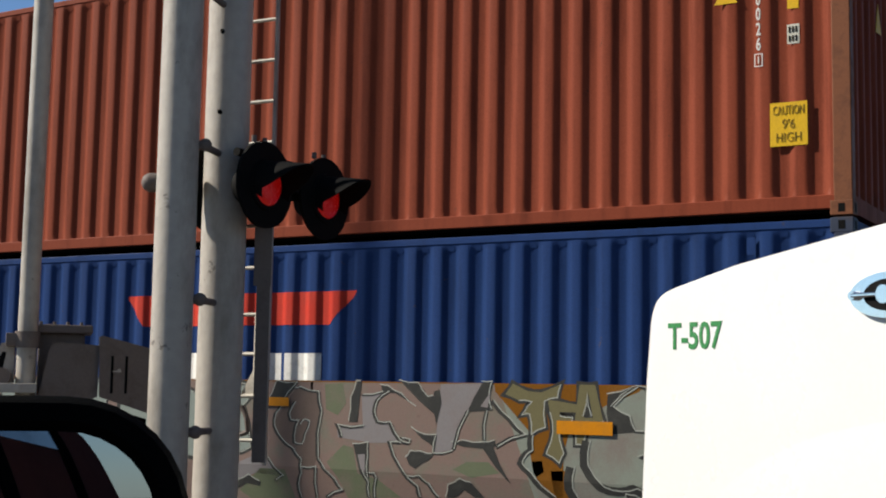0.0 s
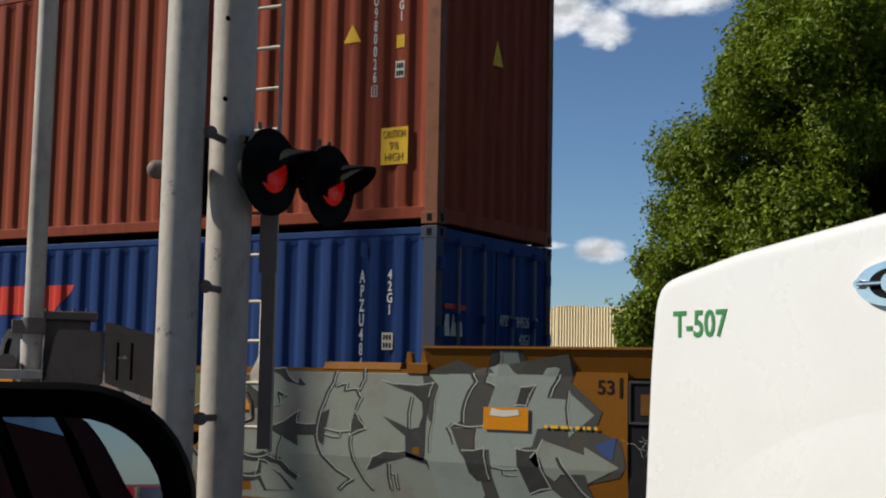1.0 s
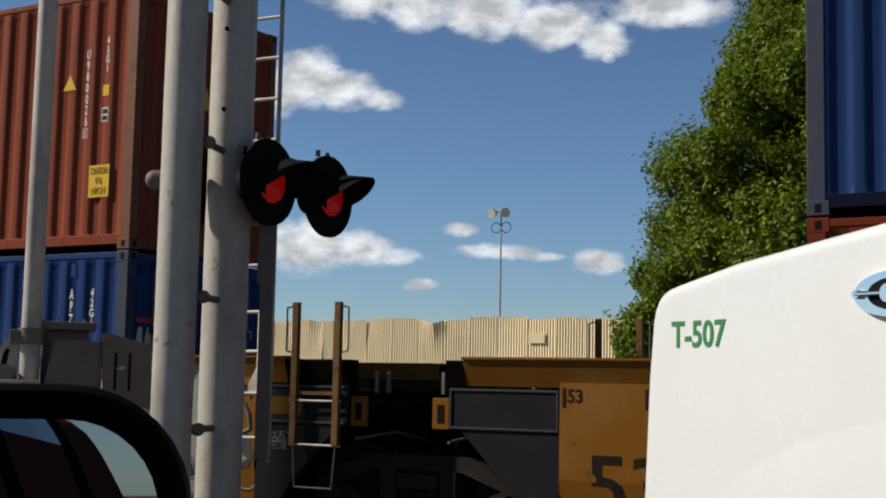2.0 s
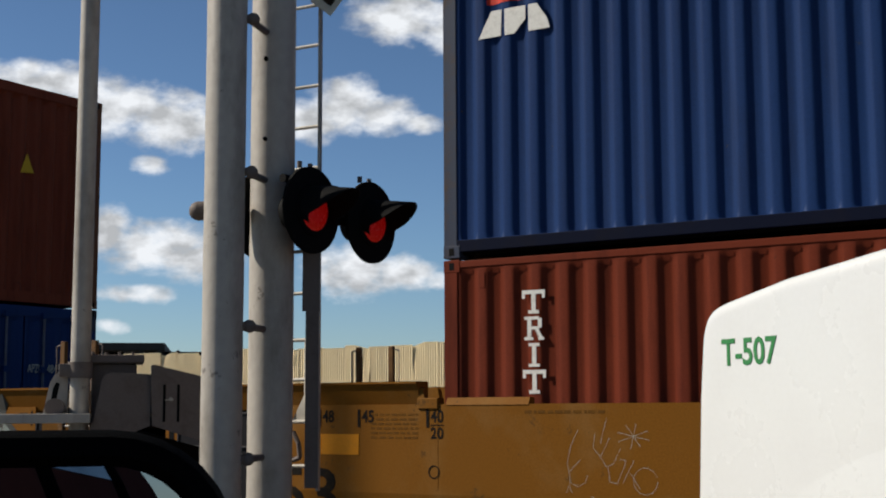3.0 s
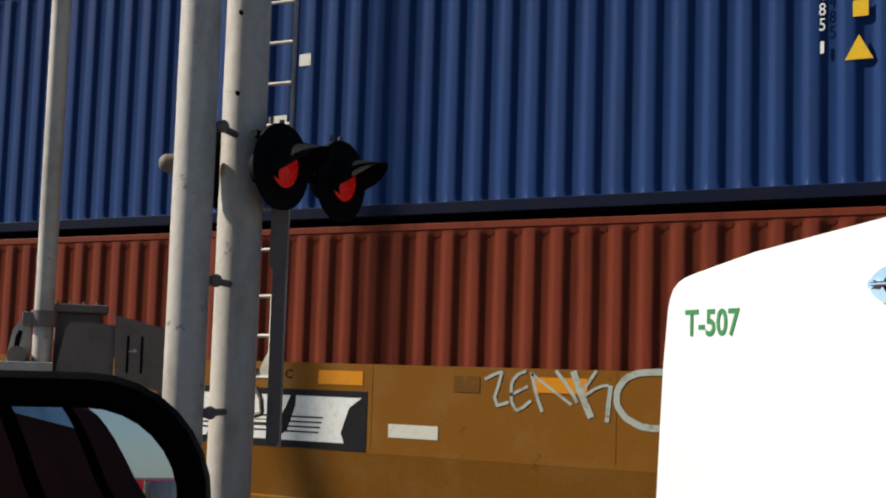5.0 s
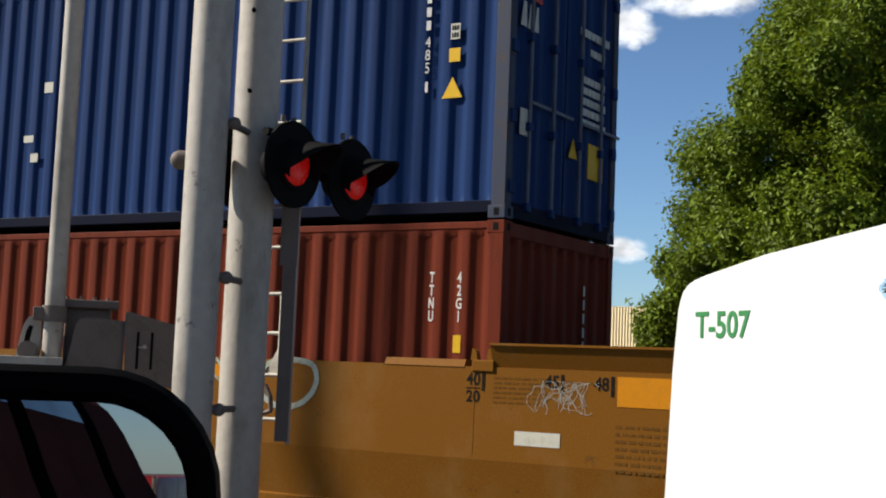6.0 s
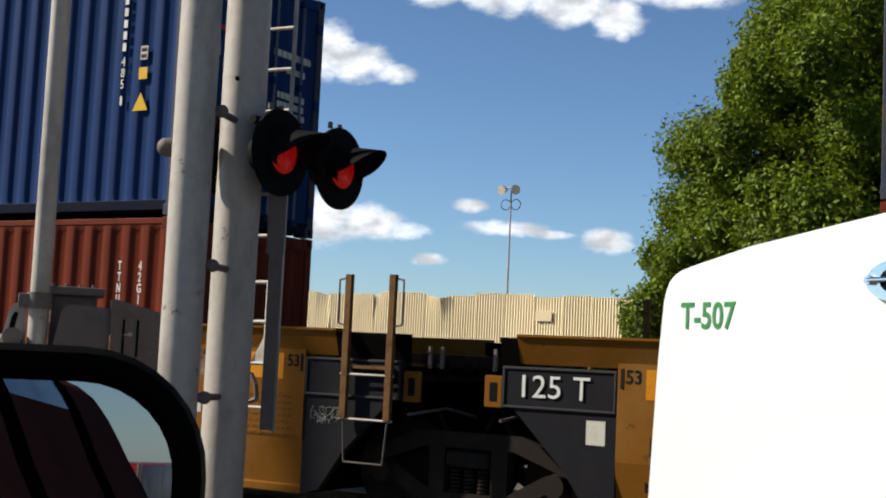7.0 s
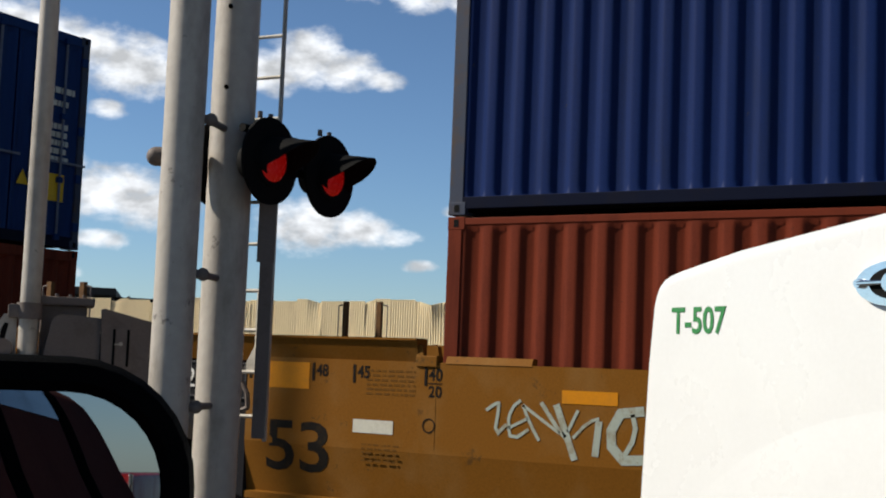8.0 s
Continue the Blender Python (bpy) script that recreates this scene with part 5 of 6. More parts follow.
def wagon(u):
    t = thing("well_wagon", {"b": "graffiti-covered yellow container well wagon", "c": "dusty yellow container well wagon with a dark logo panel",
                             "d": "dusty yellow container well wagon with large black numerals"}[u], "train wagon", "train", at_unit(u, 0))
    MOVERS.append((t, u, 0.0))
    for k in (1, -1):  # k = 1: the near side
        def S(pts):
            return [(y * k, z) for y, z in pts]
        bm = bmesh.new()
        sweep(bm, S([(-1.499, 0.74), (-1.499, 1.542), (-1.37, 1.542), (-1.33, 0.2), (-1.475, 0.2), (-1.475, 0.262), (-1.43, 0.275)]), -8.09, 8.09)
        part("side_sill", bm, YELLOW, t, "dusty yellow side plate")
        for s in (-1, 1):
            bm = bmesh.new()
            sweep(bm, S([(-1.47, 1.5), (-1.55, 1.725), (-1.565, 1.73), (-1.565, 1.75), (-1.36, 1.75), (-1.36, 1.5)]), *sorted((s * 6.18, s * 8.45 if s > 0 else -9.0)))
            part("top_chord", bm, YELLOW, t, "overhanging yellow top chord")
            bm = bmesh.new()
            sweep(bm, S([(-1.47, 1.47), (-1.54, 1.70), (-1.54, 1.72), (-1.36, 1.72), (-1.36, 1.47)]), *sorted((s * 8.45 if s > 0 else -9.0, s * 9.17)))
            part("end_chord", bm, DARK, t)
            part("stop_bracket", one(box, *sorted((s * 5.98, s * 6.2)), *sorted((-1.515 * k, -1.4 * k)), 1.5, 1.6, bevel=0.008), YELLOW, t)
            for d in (6.0, 6.16):
                bm = one(prism, [(s * d - 0.035, 1.6), (s * d + 0.035, 1.6), (s * d + 0.02, 1.68), (s * d - 0.02, 1.7)], *sorted((-1.51 * k, -1.45 * k)))
                part("lug", bm, YELLOW, t)
            bm = bmesh.new()
            sweep(bm, S([(-1.505, 1.535), (-1.475, 1.6), (-1.39, 1.6), (-1.39, 1.535)]), *sorted((s * 5.06, s * 5.9)))
            part("guide_plate", bm, YELLOW, t)
            # end panels: slate grey, with a rounded raised border
            bm = bmesh.new()
            box(bm, *sorted((s * 8.095, s * 9.16)), *sorted((-1.49 * k, -1.42 * k)), 1.12, 1.48)
            part("end_panel", bm, SLATE, t, "slate grey end panel")
            bm = bmesh.new()
            for a, b, c, d in ((8.1, 9.15, 1.455, 1.475), (8.1, 9.15, 1.125, 1.145), (8.1, 8.12, 1.14, 1.46), (9.13, 9.15, 1.14, 1.46)):
                box(bm, *sorted((s * a, s * b)), *sorted((-1.504 * k, -1.485 * k)), c, d, bevel=0.004)
            # edge highlight painted in by the border's lighter slate
            part("panel_border", bm, SLATE_EDGE, t)
            bm = one(prism, [(s * 8.095, 1.12), (s * 9.05, 1.12), (s * 8.55, 0.62), (s * 8.3, 0.26), (s * 8.095, 0.2)], *sorted((-1.485 * k, -1.4 * k)))
            part("end_gusset", bm, SLATE, t)
            bm = one(box, *sorted((s * 9.17, s * 9.34)), *sorted((-1.47 * k, -1.43 * k)), 1.115, 1.39, bevel=0.006)
            sq = part("jack_pad", bm, YELLOW, t, "small yellow bracket with a square hole")
            part("hole", one(box, *sorted((s * 9.22, s * 9.29)), *sorted((-1.474 * k, -1.468 * k)), 1.17, 1.33), BLACK, sq)
        # upright weld seams on the side plate
        for x in (-6.0, -3.3, -1.45, 1.2, 3.6, 6.0):
            part("seam", one(box, x - 0.012, x + 0.012, *sorted((-1.5012 * k, -1.49 * k)), 0.78, 1.53), YELLOW, t)
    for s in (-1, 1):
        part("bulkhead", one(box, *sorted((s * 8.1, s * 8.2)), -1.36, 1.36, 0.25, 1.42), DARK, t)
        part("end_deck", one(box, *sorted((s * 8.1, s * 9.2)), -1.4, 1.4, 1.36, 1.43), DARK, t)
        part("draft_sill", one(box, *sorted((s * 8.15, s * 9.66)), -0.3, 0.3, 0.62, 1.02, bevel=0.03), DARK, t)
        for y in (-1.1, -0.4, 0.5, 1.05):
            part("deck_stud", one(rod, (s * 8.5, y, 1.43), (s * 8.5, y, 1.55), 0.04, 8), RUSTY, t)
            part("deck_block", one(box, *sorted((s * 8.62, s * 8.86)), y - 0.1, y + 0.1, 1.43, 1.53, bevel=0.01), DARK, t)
    for s in (-1, 1):
        for k in (-1, 1):
            hose = [(s * (9.0 + 0.09 * i), k * 0.55, 1.0 - 0.34 * math.sin(i * math.pi / 7)) for i in range(8)]
            part("brake_hose", one(chain, hose, 0.028), BOGIE, t, "sagging black brake hose", smooth=True)
            part("deck_step", one(box, *sorted((s * 8.75, s * 9.15)), *sorted((k * 0.75, k * 1.3)), 1.432, 1.462), RUSTY, t)
        for d in (0.0, 0.13):
            part("deck_pin", one(box, *sorted((s * (9.25 + d), s * (9.28 + d))), -1.2, -1.17, 1.42, 1.62), CAST, t)
        part("cross_beam", one(box, *sorted((s * 9.02, s * 9.14)), -1.36, 1.36, 1.3, 1.56, bevel=0.01), RUST_BROWN, t, "rust brown end cross beam")
        for y in (-1.0, -0.62, -0.2, 0.3, 0.78):
            part("beam_bracket", one(box, *sorted((s * 9.14, s * 9.2)), y - 0.06, y + 0.06, 1.34, 1.5, bevel=0.008), BOGIE, t)
        part("uncoupling_rod", one(chain, [(s * 9.2, -1.42, 1.0), (s * 9.24, -0.8, 1.05), (s * 9.3, -0.2, 0.95)], 0.014), CAST, t)
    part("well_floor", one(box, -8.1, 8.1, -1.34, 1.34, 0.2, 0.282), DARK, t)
    # ladders stand at two opposite corners
    for k, s in ((1, 1), (-1, -1)):
        xa, xb, y = 8.59 * s, 9.07 * s, -1.56 * k
        for x in (xa, xb):
            bm = one(box, x - 0.035, x + 0.035, y - 0.025, y + 0.025, 0.93, 2.25, bevel=0.006)
            part("ladder_rail", bm, RUSTY, t, "rusty yellow ladder rail")
        for z in (1.335, 0.93):
            part("rung", one(rod, (min(xa, xb) - 0.05, y, z), (max(xa, xb) + 0.05, y, z), 0.011, 8), GALV, t)
        part("stirrup", one(chain, [(xa, y, 0.93), (xa + 0.03 * s, y, 0.54), (xb - 0.03 * s, y, 0.54), (xb, y, 0.93)], 0.009), SLATE_STEEL, t)
        for x, e in ((xa, -1), (xb, 1)):
            w = e * s * 0.11
            part("grab_loop", one(chain, [(x, y, 2.22), (x + w, y, 2.2), (x + w, y, 1.8), (x, y, 1.77)], 0.009), CAST, t)
        part("brace", one(box, *sorted((xa, xb)), *sorted((y, y + 0.14 * k)), 1.39, 1.42), RUSTY, t)
    return t


def bogie(t, x):
    """A two-axle truck under the joint of two units."""
    for k in (-1, 1):
        bm = bmesh.new()
        ys = sorted((k * 1.0, k * 1.12))
        for pts in ([(-1.08, 0.64), (-0.52, 0.86), (0.52, 0.86), (1.08, 0.64), (1.08, 0.5), (0.46, 0.72), (-0.46, 0.72), (-1.08, 0.5)],
                    [(-0.98, 0.5), (-0.78, 0.54), (-0.38, 0.32), (0.38, 0.32), (0.78, 0.54), (0.98, 0.5), (0.44, 0.18), (-0.44, 0.18)],
                    [(-0.4, 0.3), (-0.24, 0.3), (-0.24, 0.74), (-0.4, 0.74)], [(0.24, 0.3), (0.4, 0.3), (0.4, 0.74), (0.24, 0.74)],
                    [(-1.14, 0.36), (-1.04, 0.36), (-1.04, 0.66), (-1.14, 0.6)], [(1.04, 0.36), (1.14, 0.36), (1.14, 0.6), (1.04, 0.66)]):
            prism(bm, [(x + a, z) for a, z in pts], *ys)
            ys = [ys[0] - 0.002, ys[1] + 0.002]
        f = part("side_bar", bm, BOGIE, t, "grimy cast bogie side bar")
        for i in range(3):
            bm = bmesh.new()
            for j in range(6):
                rod(bm, (x - 0.14 + i * 0.14, k * 1.07, 0.33 + 0.035 * j), (x - 0.14 + i * 0.14, k * 1.07, 0.35 + 0.035 * j), 0.055, 10)
            part("spring", bm, BOGIE, f)
        for a in (-0.89, 0.89):
            cap = part("bearing_cap", one(rod, (x + a, k * 1.0, 0.46), (x + a, k * 1.2, 0.46), 0.12, 18, 0.1), BOGIE, f, smooth=True)
    part("bolster", one(box, x - 0.22, x + 0.22, -1.15, 1.15, 0.55, 0.69, bevel=0.03), BOGIE, t)
    part("centre_bearing", one(rod, (x, 0, 0.7), (x, 0, 0.9), 0.25, 20), DARK, t)
    for a in (-0.89, 0.89):
        bm = bmesh.new()
        rod(bm, (0, -1.05, 0), (0, 1.05, 0), 0.08, 14)
        for k in (-1, 1):
            rod(bm, (0, k * 0.69, 0), (0, k * 0.82, 0), 0.462, 36)
            rod(bm, (0, k * 0.66, 0), (0, k * 0.69, 0), 0.485, 36)
            for i in range(6):
                c, d = math.cos(i * math.pi / 3), math.sin(i * math.pi / 3)
                rod(bm, (0.27 * c, k * 0.82, 0.27 * d), (0.27 * c, k * 0.826, 0.27 * d), 0.05, 8)
        w = part("wheelset", bm, WHEEL, t)
        w.location = (x + a, 0, 0.462)
        WHEELSETS.append((w, x + a))


def end_marks(t, plain_left=False):
    y = -1.5
    for s in (-1, 1):
        for txt, d in (("40", 6.096), ("45", 6.858), ("48", 7.315), ("53", 8.05)):
            x = s * d
            plate("length_line", x - 0.014, x + 0.014, 1.335, 1.5, y, TEXT_DARK, t)
            lettering("length_mark", txt, x - s * 0.1, 1.435, 0.135, 0.115, y, TEXT_DARK, t, "black well length numeral")
        plate("length_bar", s * 5.996 - 0.07, s * 5.996 + 0.07, 1.352, 1.36, y, TEXT_DARK, t)
        lettering("length_mark", "20", s * 5.996, 1.285, 0.135, 0.105, y, TEXT_DARK, t, "black well length numeral")
        bars("stencil", *sorted((s * 6.2, s * 6.72)), 1.22, 1.47, 6, y, FADED_TEXT, t, "faded small stencilled writing")
        if plain_left and s < 0:
            continue
        plate("amber_panel", *sorted((s * 7.36, s * 7.84)), 1.255, 1.5, y, AMBER, t, "amber reflective panel")
        plate("white_strip", *sorted((s * 6.42, s * 6.85)), 0.885, 1.005, y, LABEL_WHITE, t, "white reflective strip")


def scrawl(t, name, x, z, w, h, n, seed, width, mat, label):
    rnd = random.Random(seed)
    bm = bmesh.new()
    for i in range(n):
        a = x + w * (i + 0.5) / n
        pts = [(a + rnd.uniform(-0.1, 0.1) * w, z + rnd.uniform(0.2, 0.5) * h)]
        ang = rnd.uniform(0.9, 2.2)
        for j in range(rnd.randint(5, 11)):
            ang += rnd.uniform(-0.9, 0.9)
            L = h * rnd.uniform(0.08, 0.2)
            p = (pts[-1][0] + L * math.cos(ang), min(z + h, max(z - 0.5 * h, pts[-1][1] + L * math.sin(ang))))
            pts.append(p)
        ribbon(bm, pts, width, -1.5046)
    return tagged(part(name, bm, mat, t, label), kind="stuff")


def tag_stroke(t, line, width):
    """One sprayed stroke, thin at its start and with softened bends."""
    soft = [line[0]]
    for p, q in zip(line, line[1:]):
        soft += [(p[0] * 0.65 + q[0] * 0.35, p[1] * 0.65 + q[1] * 0.35), (p[0] * 0.3 + q[0] * 0.7, p[1] * 0.3 + q[1] * 0.7)]
    soft.append(line[-1])
    part("graffiti_tag", one(ribbon, soft, width, -1.5036), SPRAY_BLUE, t, "pale blue sprayed tag stroke")


def paint_y(x, z):
    """How far out the painted side of a wagon lies at (x, z)."""
    if z < 0.74:
        return -1.5 + (0.74 - z) * 0.148
    if abs(x) > 6.17 and z > 1.5:
        return -1.472 - (z - 1.5) * 0.356
    return -1.5


def mural(t):
    """Wild-style painted shapes along the side plate of unit b."""
    def settle(bm, lift):
        for h in (0.74, 1.5):
            bmesh.ops.bisect_plane(bm, geom=bm.verts[:] + bm.edges[:] + bm.faces[:], plane_co=(0, 0, h), plane_no=(0, 0, 1))
        for v in bm.verts:
            v.co.y = paint_y(v.co.x, v.co.z) - lift * 0.4

    def fill(pts, mat, lift, name="graffiti_fill", label=""):
        bm = bmesh.new()
        f = bm.faces.new([bm.verts.new((a, -1.5, b)) for a, b in pts])
        f.normal_update()
        bmesh.ops.triangulate(bm, faces=[f])
        bmesh.ops.recalc_face_normals(bm, faces=bm.faces)
        settle(bm, lift)
        part(name, bm, mat, t, label)

    def line(pts, width, mat, lift, closed=False, name="graffiti_line", label=""):
        soft = []
        n = len(pts)
        for k in range(n if closed else n - 1):
            a, b = pts[k], pts[(k + 1) % n]
            soft += [a, ((a[0] + b[0]) / 2 + (b[1] - a[1]) * 0.06, (a[1] + b[1]) / 2 - (b[0] - a[0]) * 0.06)]
        if not closed:
            soft.append(pts[-1])
        bm = one(ribbon, soft, width, -1.5, closed)
        settle(bm, lift)
        part(name, bm, mat, t, label)

    def dark(pts, lift):
        fill(pts, SPRAY_DARK, lift, "graffiti_wedge", "charcoal sprayed wedge")
        line([(a - 0.01, b + 0.01) for a, b in pts[:4]], 0.009, SPRAY_WHITE, lift + 0.002, label="thin white highlight line")

    def stroke(pts, lift, width=0.026):
        line(pts, width, SPRAY_DARK, lift, label="charcoal sprayed line")
        line([(a + width * 0.5 + 0.004, b + 0.006) for a, b in pts], 0.01, SPRAY_WHITE, lift + 0.001, label="thin white highlight line")

    def bare(pts, lift):
        fill(pts, YELLOW, lift, "bare_patch", "bare yellow patch")

    def letter(pts, mat, lift):
        line(pts, 0.058, SPRAY_DARK, lift - 0.001, True, "graffiti_outline", "thick charcoal outline")
        fill(pts, mat, lift, label="sprayed letter shape")
        line(pts[len(pts) // 3:], 0.009, SPRAY_WHITE, lift + 0.001, label="thin white highlight line")

    # ground coats
    fill([(-3.6, 0.3), (3.6, 0.3), (3.4, 0.9), (3.15, 1.53), (-3.6, 1.53)], SPRAY_PINK, 0.003, "graffiti_ground", "dusty pink and green sprayed ground")
    fill([(3.6, 0.3), (6.5, 0.3), (6.4, 1.53), (3.15, 1.53), (3.4, 0.9)], SPRAY_PALE, 0.0032, "graffiti_ground", "pale green-grey sprayed ground")
    fill([(6.5, 0.3), (7.3, 0.36), (7.35, 0.7), (6.8, 1.5), (6.4, 1.53)], SPRAY_PALE, 0.0034, "graffiti_ground")
    for a in (-3.2, -2.1, -1.2, -0.3):
        letter([(a, 0.8), (a + 0.2, 0.78), (a + 0.32, 1.1), (a + 0.6, 0.84), (a + 0.8, 0.9), (a + 0.7, 1.3), (a + 0.85, 1.48), (a + 0.4, 1.5), (a + 0.25, 1.3), (a + 0.02, 1.44)], SPRAY_MINT, 0.006)
    # blotches of green, lilac and mint on the pink ground
    fill([(1.35, 1.51), (1.55, 1.52), (1.59, 1.34), (1.5, 1.23), (1.37, 1.28)], SPRAY_GREEN, 0.005, label="blotch of faded spray paint")
    fill([(1.57, 0.96), (1.68, 0.94), (1.73, 0.71), (1.94, 0.67), (2.18, 0.52), (1.61, 0.48), (1.52, 0.65), (1.39, 0.8)], SPRAY_GREEN, 0.005, label="blotch of faded spray paint")
    fill([(2.72, 0.79), (2.86, 0.86), (3.07, 0.87), (3.18, 0.78), (2.91, 0.73)], SPRAY_GREEN, 0.005, label="blotch of faded spray paint")
    fill([(0.62, 0.71), (0.91, 0.71), (1.02, 0.45), (0.49, 0.42), (0.36, 0.49)], SPRAY_GREEN, 0.005, label="blotch of faded spray paint")
    fill([(1.76, 1.42), (2.01, 1.45), (1.92, 1.37), (1.89, 1.27), (1.93, 1.18), (2.06, 1.17), (2.17, 1.0), (2.08, 1.0), (1.87, 0.99), (1.51, 1.03), (1.49, 1.14), (1.78, 1.14)], SPRAY_LILAC, 0.005, label="blotch of faded spray paint")
    fill([(2.59, 1.53), (3.0, 1.54), (2.86, 1.3), (2.71, 0.96), (2.52, 0.92), (2.56, 1.16)], SPRAY_LILAC, 0.005, label="blotch of faded spray paint")
    fill([(0.14, 0.67), (0.58, 0.84), (0.7, 0.81), (0.87, 0.65), (0.55, 0.66), (0.18, 0.51)], SPRAY_LILAC, 0.005, label="blotch of faded spray paint")
    fill([(3.43, 0.8), (3.47, 0.89), (3.58, 0.9), (3.6, 0.81), (3.51, 0.75)], SPRAY_MINT, 0.005, label="blotch of faded spray paint")
    # bare yellow between the letters
    bare([(3.12, 1.54), (4.45, 1.54), (4.45, 1.49), (4.19, 1.39), (3.96, 1.27), (3.82, 1.12), (3.78, 0.97), (3.77, 0.6), (3.64, 0.6), (3.5, 0.8), (3.47, 0.96), (3.48, 1.12), (3.13, 1.47)], 0.005)
    bare([(3.66, 0.82), (3.82, 0.83), (3.85, 0.62), (3.95, 0.5), (4.21, 0.49), (4.21, 0.37), (3.73, 0.34)], 0.005)
    # first letters
    dark([(0.68, 1.31), (0.8, 1.53), (1.05, 1.52), (0.87, 1.32), (0.76, 1.3)], 0.009)
    # pink letter, its darker fill painting in the pole shadow across it
    fill([(0.92, 1.35), (1.02, 1.47), (1.27, 1.44), (1.3, 1.26), (1.28, 0.83), (1.25, 0.75), (1.09, 0.75), (0.99, 0.91), (0.82, 1.03), (0.77, 1.15)], SPRAY_PINK_SHADED, 0.006, label="pink sprayed letter shape with painted pole shadow")
    stroke([(0.99, 1.47), (1.06, 1.48), (1.27, 1.44), (1.31, 1.26), (1.28, 0.84)], 0.0135, 0.026)
    stroke([(0.92, 1.35), (0.78, 1.22), (0.77, 1.11), (0.85, 1.0), (0.99, 0.91), (1.09, 0.81), (1.09, 0.68), (1.05, 0.58), (1.08, 0.45)], 0.0135, 0.026)
    stroke([(1.01, 1.34), (0.94, 1.23), (0.96, 1.17), (1.05, 1.17), (1.01, 1.07), (1.01, 0.96)], 0.0135, 0.026)
    stroke([(1.01, 0.96), (1.1, 0.95), (1.13, 1.04), (1.18, 1.16), (1.12, 1.18), (1.07, 1.13)], 0.0135, 0.018)
    stroke([(1.28, 0.83), (1.46, 0.65), (1.54, 0.55), (1.37, 0.48)], 0.0135, 0.026)
    stroke([(1.09, 0.74), (1.26, 0.75), (1.26, 0.46)], 0.0135, 0.02)
    stroke([(0.7, 0.82), (0.88, 0.65), (0.79, 0.6)], 0.0135, 0.02)
    dark([(0.29, 0.47), (0.35, 0.58), (0.49, 0.64), (0.62, 0.58), (0.61, 0.54), (0.46, 0.56), (0.36, 0.52)], 0.009)
    dark([(1.63, 1.17), (1.65, 1.39), (1.71, 1.54), (1.76, 1.54), (1.74, 1.39), (1.72, 1.17)], 0.009)
    stroke([(1.54, 1.03), (1.49, 1.14), (1.78, 1.14)], 0.0135, 0.026)
    dark([(1.68, 0.97), (1.85, 0.99), (1.85, 0.87), (1.85, 0.67), (1.76, 0.71)], 0.009)
    fill([(1.73, 0.88), (1.81, 0.89), (1.81, 0.72), (1.77, 0.75)], SPRAY_LILAC, 0.0115)
    stroke([(1.77, 0.74), (1.83, 0.64), (1.83, 0.5)], 0.0135, 0.02)
    stroke([(1.84, 0.72), (1.9, 0.72), (1.92, 0.68), (1.89, 0.5)], 0.0135, 0.018)
    stroke([(1.76, 1.42), (1.98, 1.45)], 0.0135, 0.018)
    dark([(1.97, 1.51), (2.05, 1.5), (2.2, 1.43), (2.35, 1.32), (2.22, 1.39), (2.12, 1.44), (1.98, 1.45)], 0.009)
    stroke([(2.04, 1.45), (1.92, 1.37), (1.89, 1.27), (1.93, 1.18), (2.06, 1.18), (2.17, 1.02), (2.26, 1.0), (2.27, 1.03), (2.18, 1.04)], 0.0135, 0.026)
    dark([(2.17, 1.55), (2.37, 1.53), (2.47, 1.41), (2.52, 1.42), (2.52, 1.46), (2.58, 1.48), (2.6, 1.36), (2.55, 1.17), (2.53, 1.26), (2.38, 1.37)], 0.009)
    dark([(2.3, 1.14), (2.43, 1.08), (2.56, 1.08), (2.53, 0.91), (2.51, 0.99), (2.4, 1.05)], 0.009)
    dark([(2.25, 0.87), (2.3, 0.93), (2.4, 0.93), (2.53, 0.91), (2.48, 0.86), (2.41, 0.83), (2.34, 0.78), (2.28, 0.81)], 0.009)
    stroke([(2.18, 1.0), (2.06, 1.0), (2.18, 0.78), (2.35, 0.62), (2.37, 0.53)], 0.0135, 0.026)
    stroke([(2.24, 0.71), (2.37, 0.72), (2.47, 0.65), (2.56, 0.54)], 0.0135, 0.022)
    stroke([(2.51, 0.92), (2.71, 0.95)], 0.0135, 0.018)
    dark([(3.01, 1.55), (3.11, 1.55), (3.08, 1.42), (3.11, 1.31), (2.86, 1.29), (2.92, 1.41)], 0.009)
    fill([(2.99, 1.34), (3.09, 1.47), (3.06, 1.33)], SPRAY_LILAC, 0.0115)
    stroke([(2.86, 1.3), (2.72, 0.96)], 0.0135, 0.022)
    stroke([(3.04, 1.3), (3.02, 1.05)], 0.0135, 0.02)
    dark([(2.71, 1.02), (2.83, 1.04), (3.04, 1.03), (3.14, 1.05), (3.12, 0.99), (3.18, 0.86), (3.29, 0.69), (3.14, 0.83), (3.02, 0.98), (2.83, 0.99)], 0.009)
    stroke([(3.1, 1.39), (3.26, 1.24), (3.41, 1.11), (3.14, 1.0)], 0.0135, 0.034)
    stroke([(3.47, 1.11), (3.47, 0.98), (3.41, 0.94), (3.37, 0.87), (3.45, 0.8), (3.68, 0.6)], 0.0135, 0.045)
    dark([(2.65, 0.54), (2.68, 0.65), (2.8, 0.71), (2.91, 0.68), (3.03, 0.56), (2.93, 0.56), (2.83, 0.62), (2.74, 0.55)], 0.009)
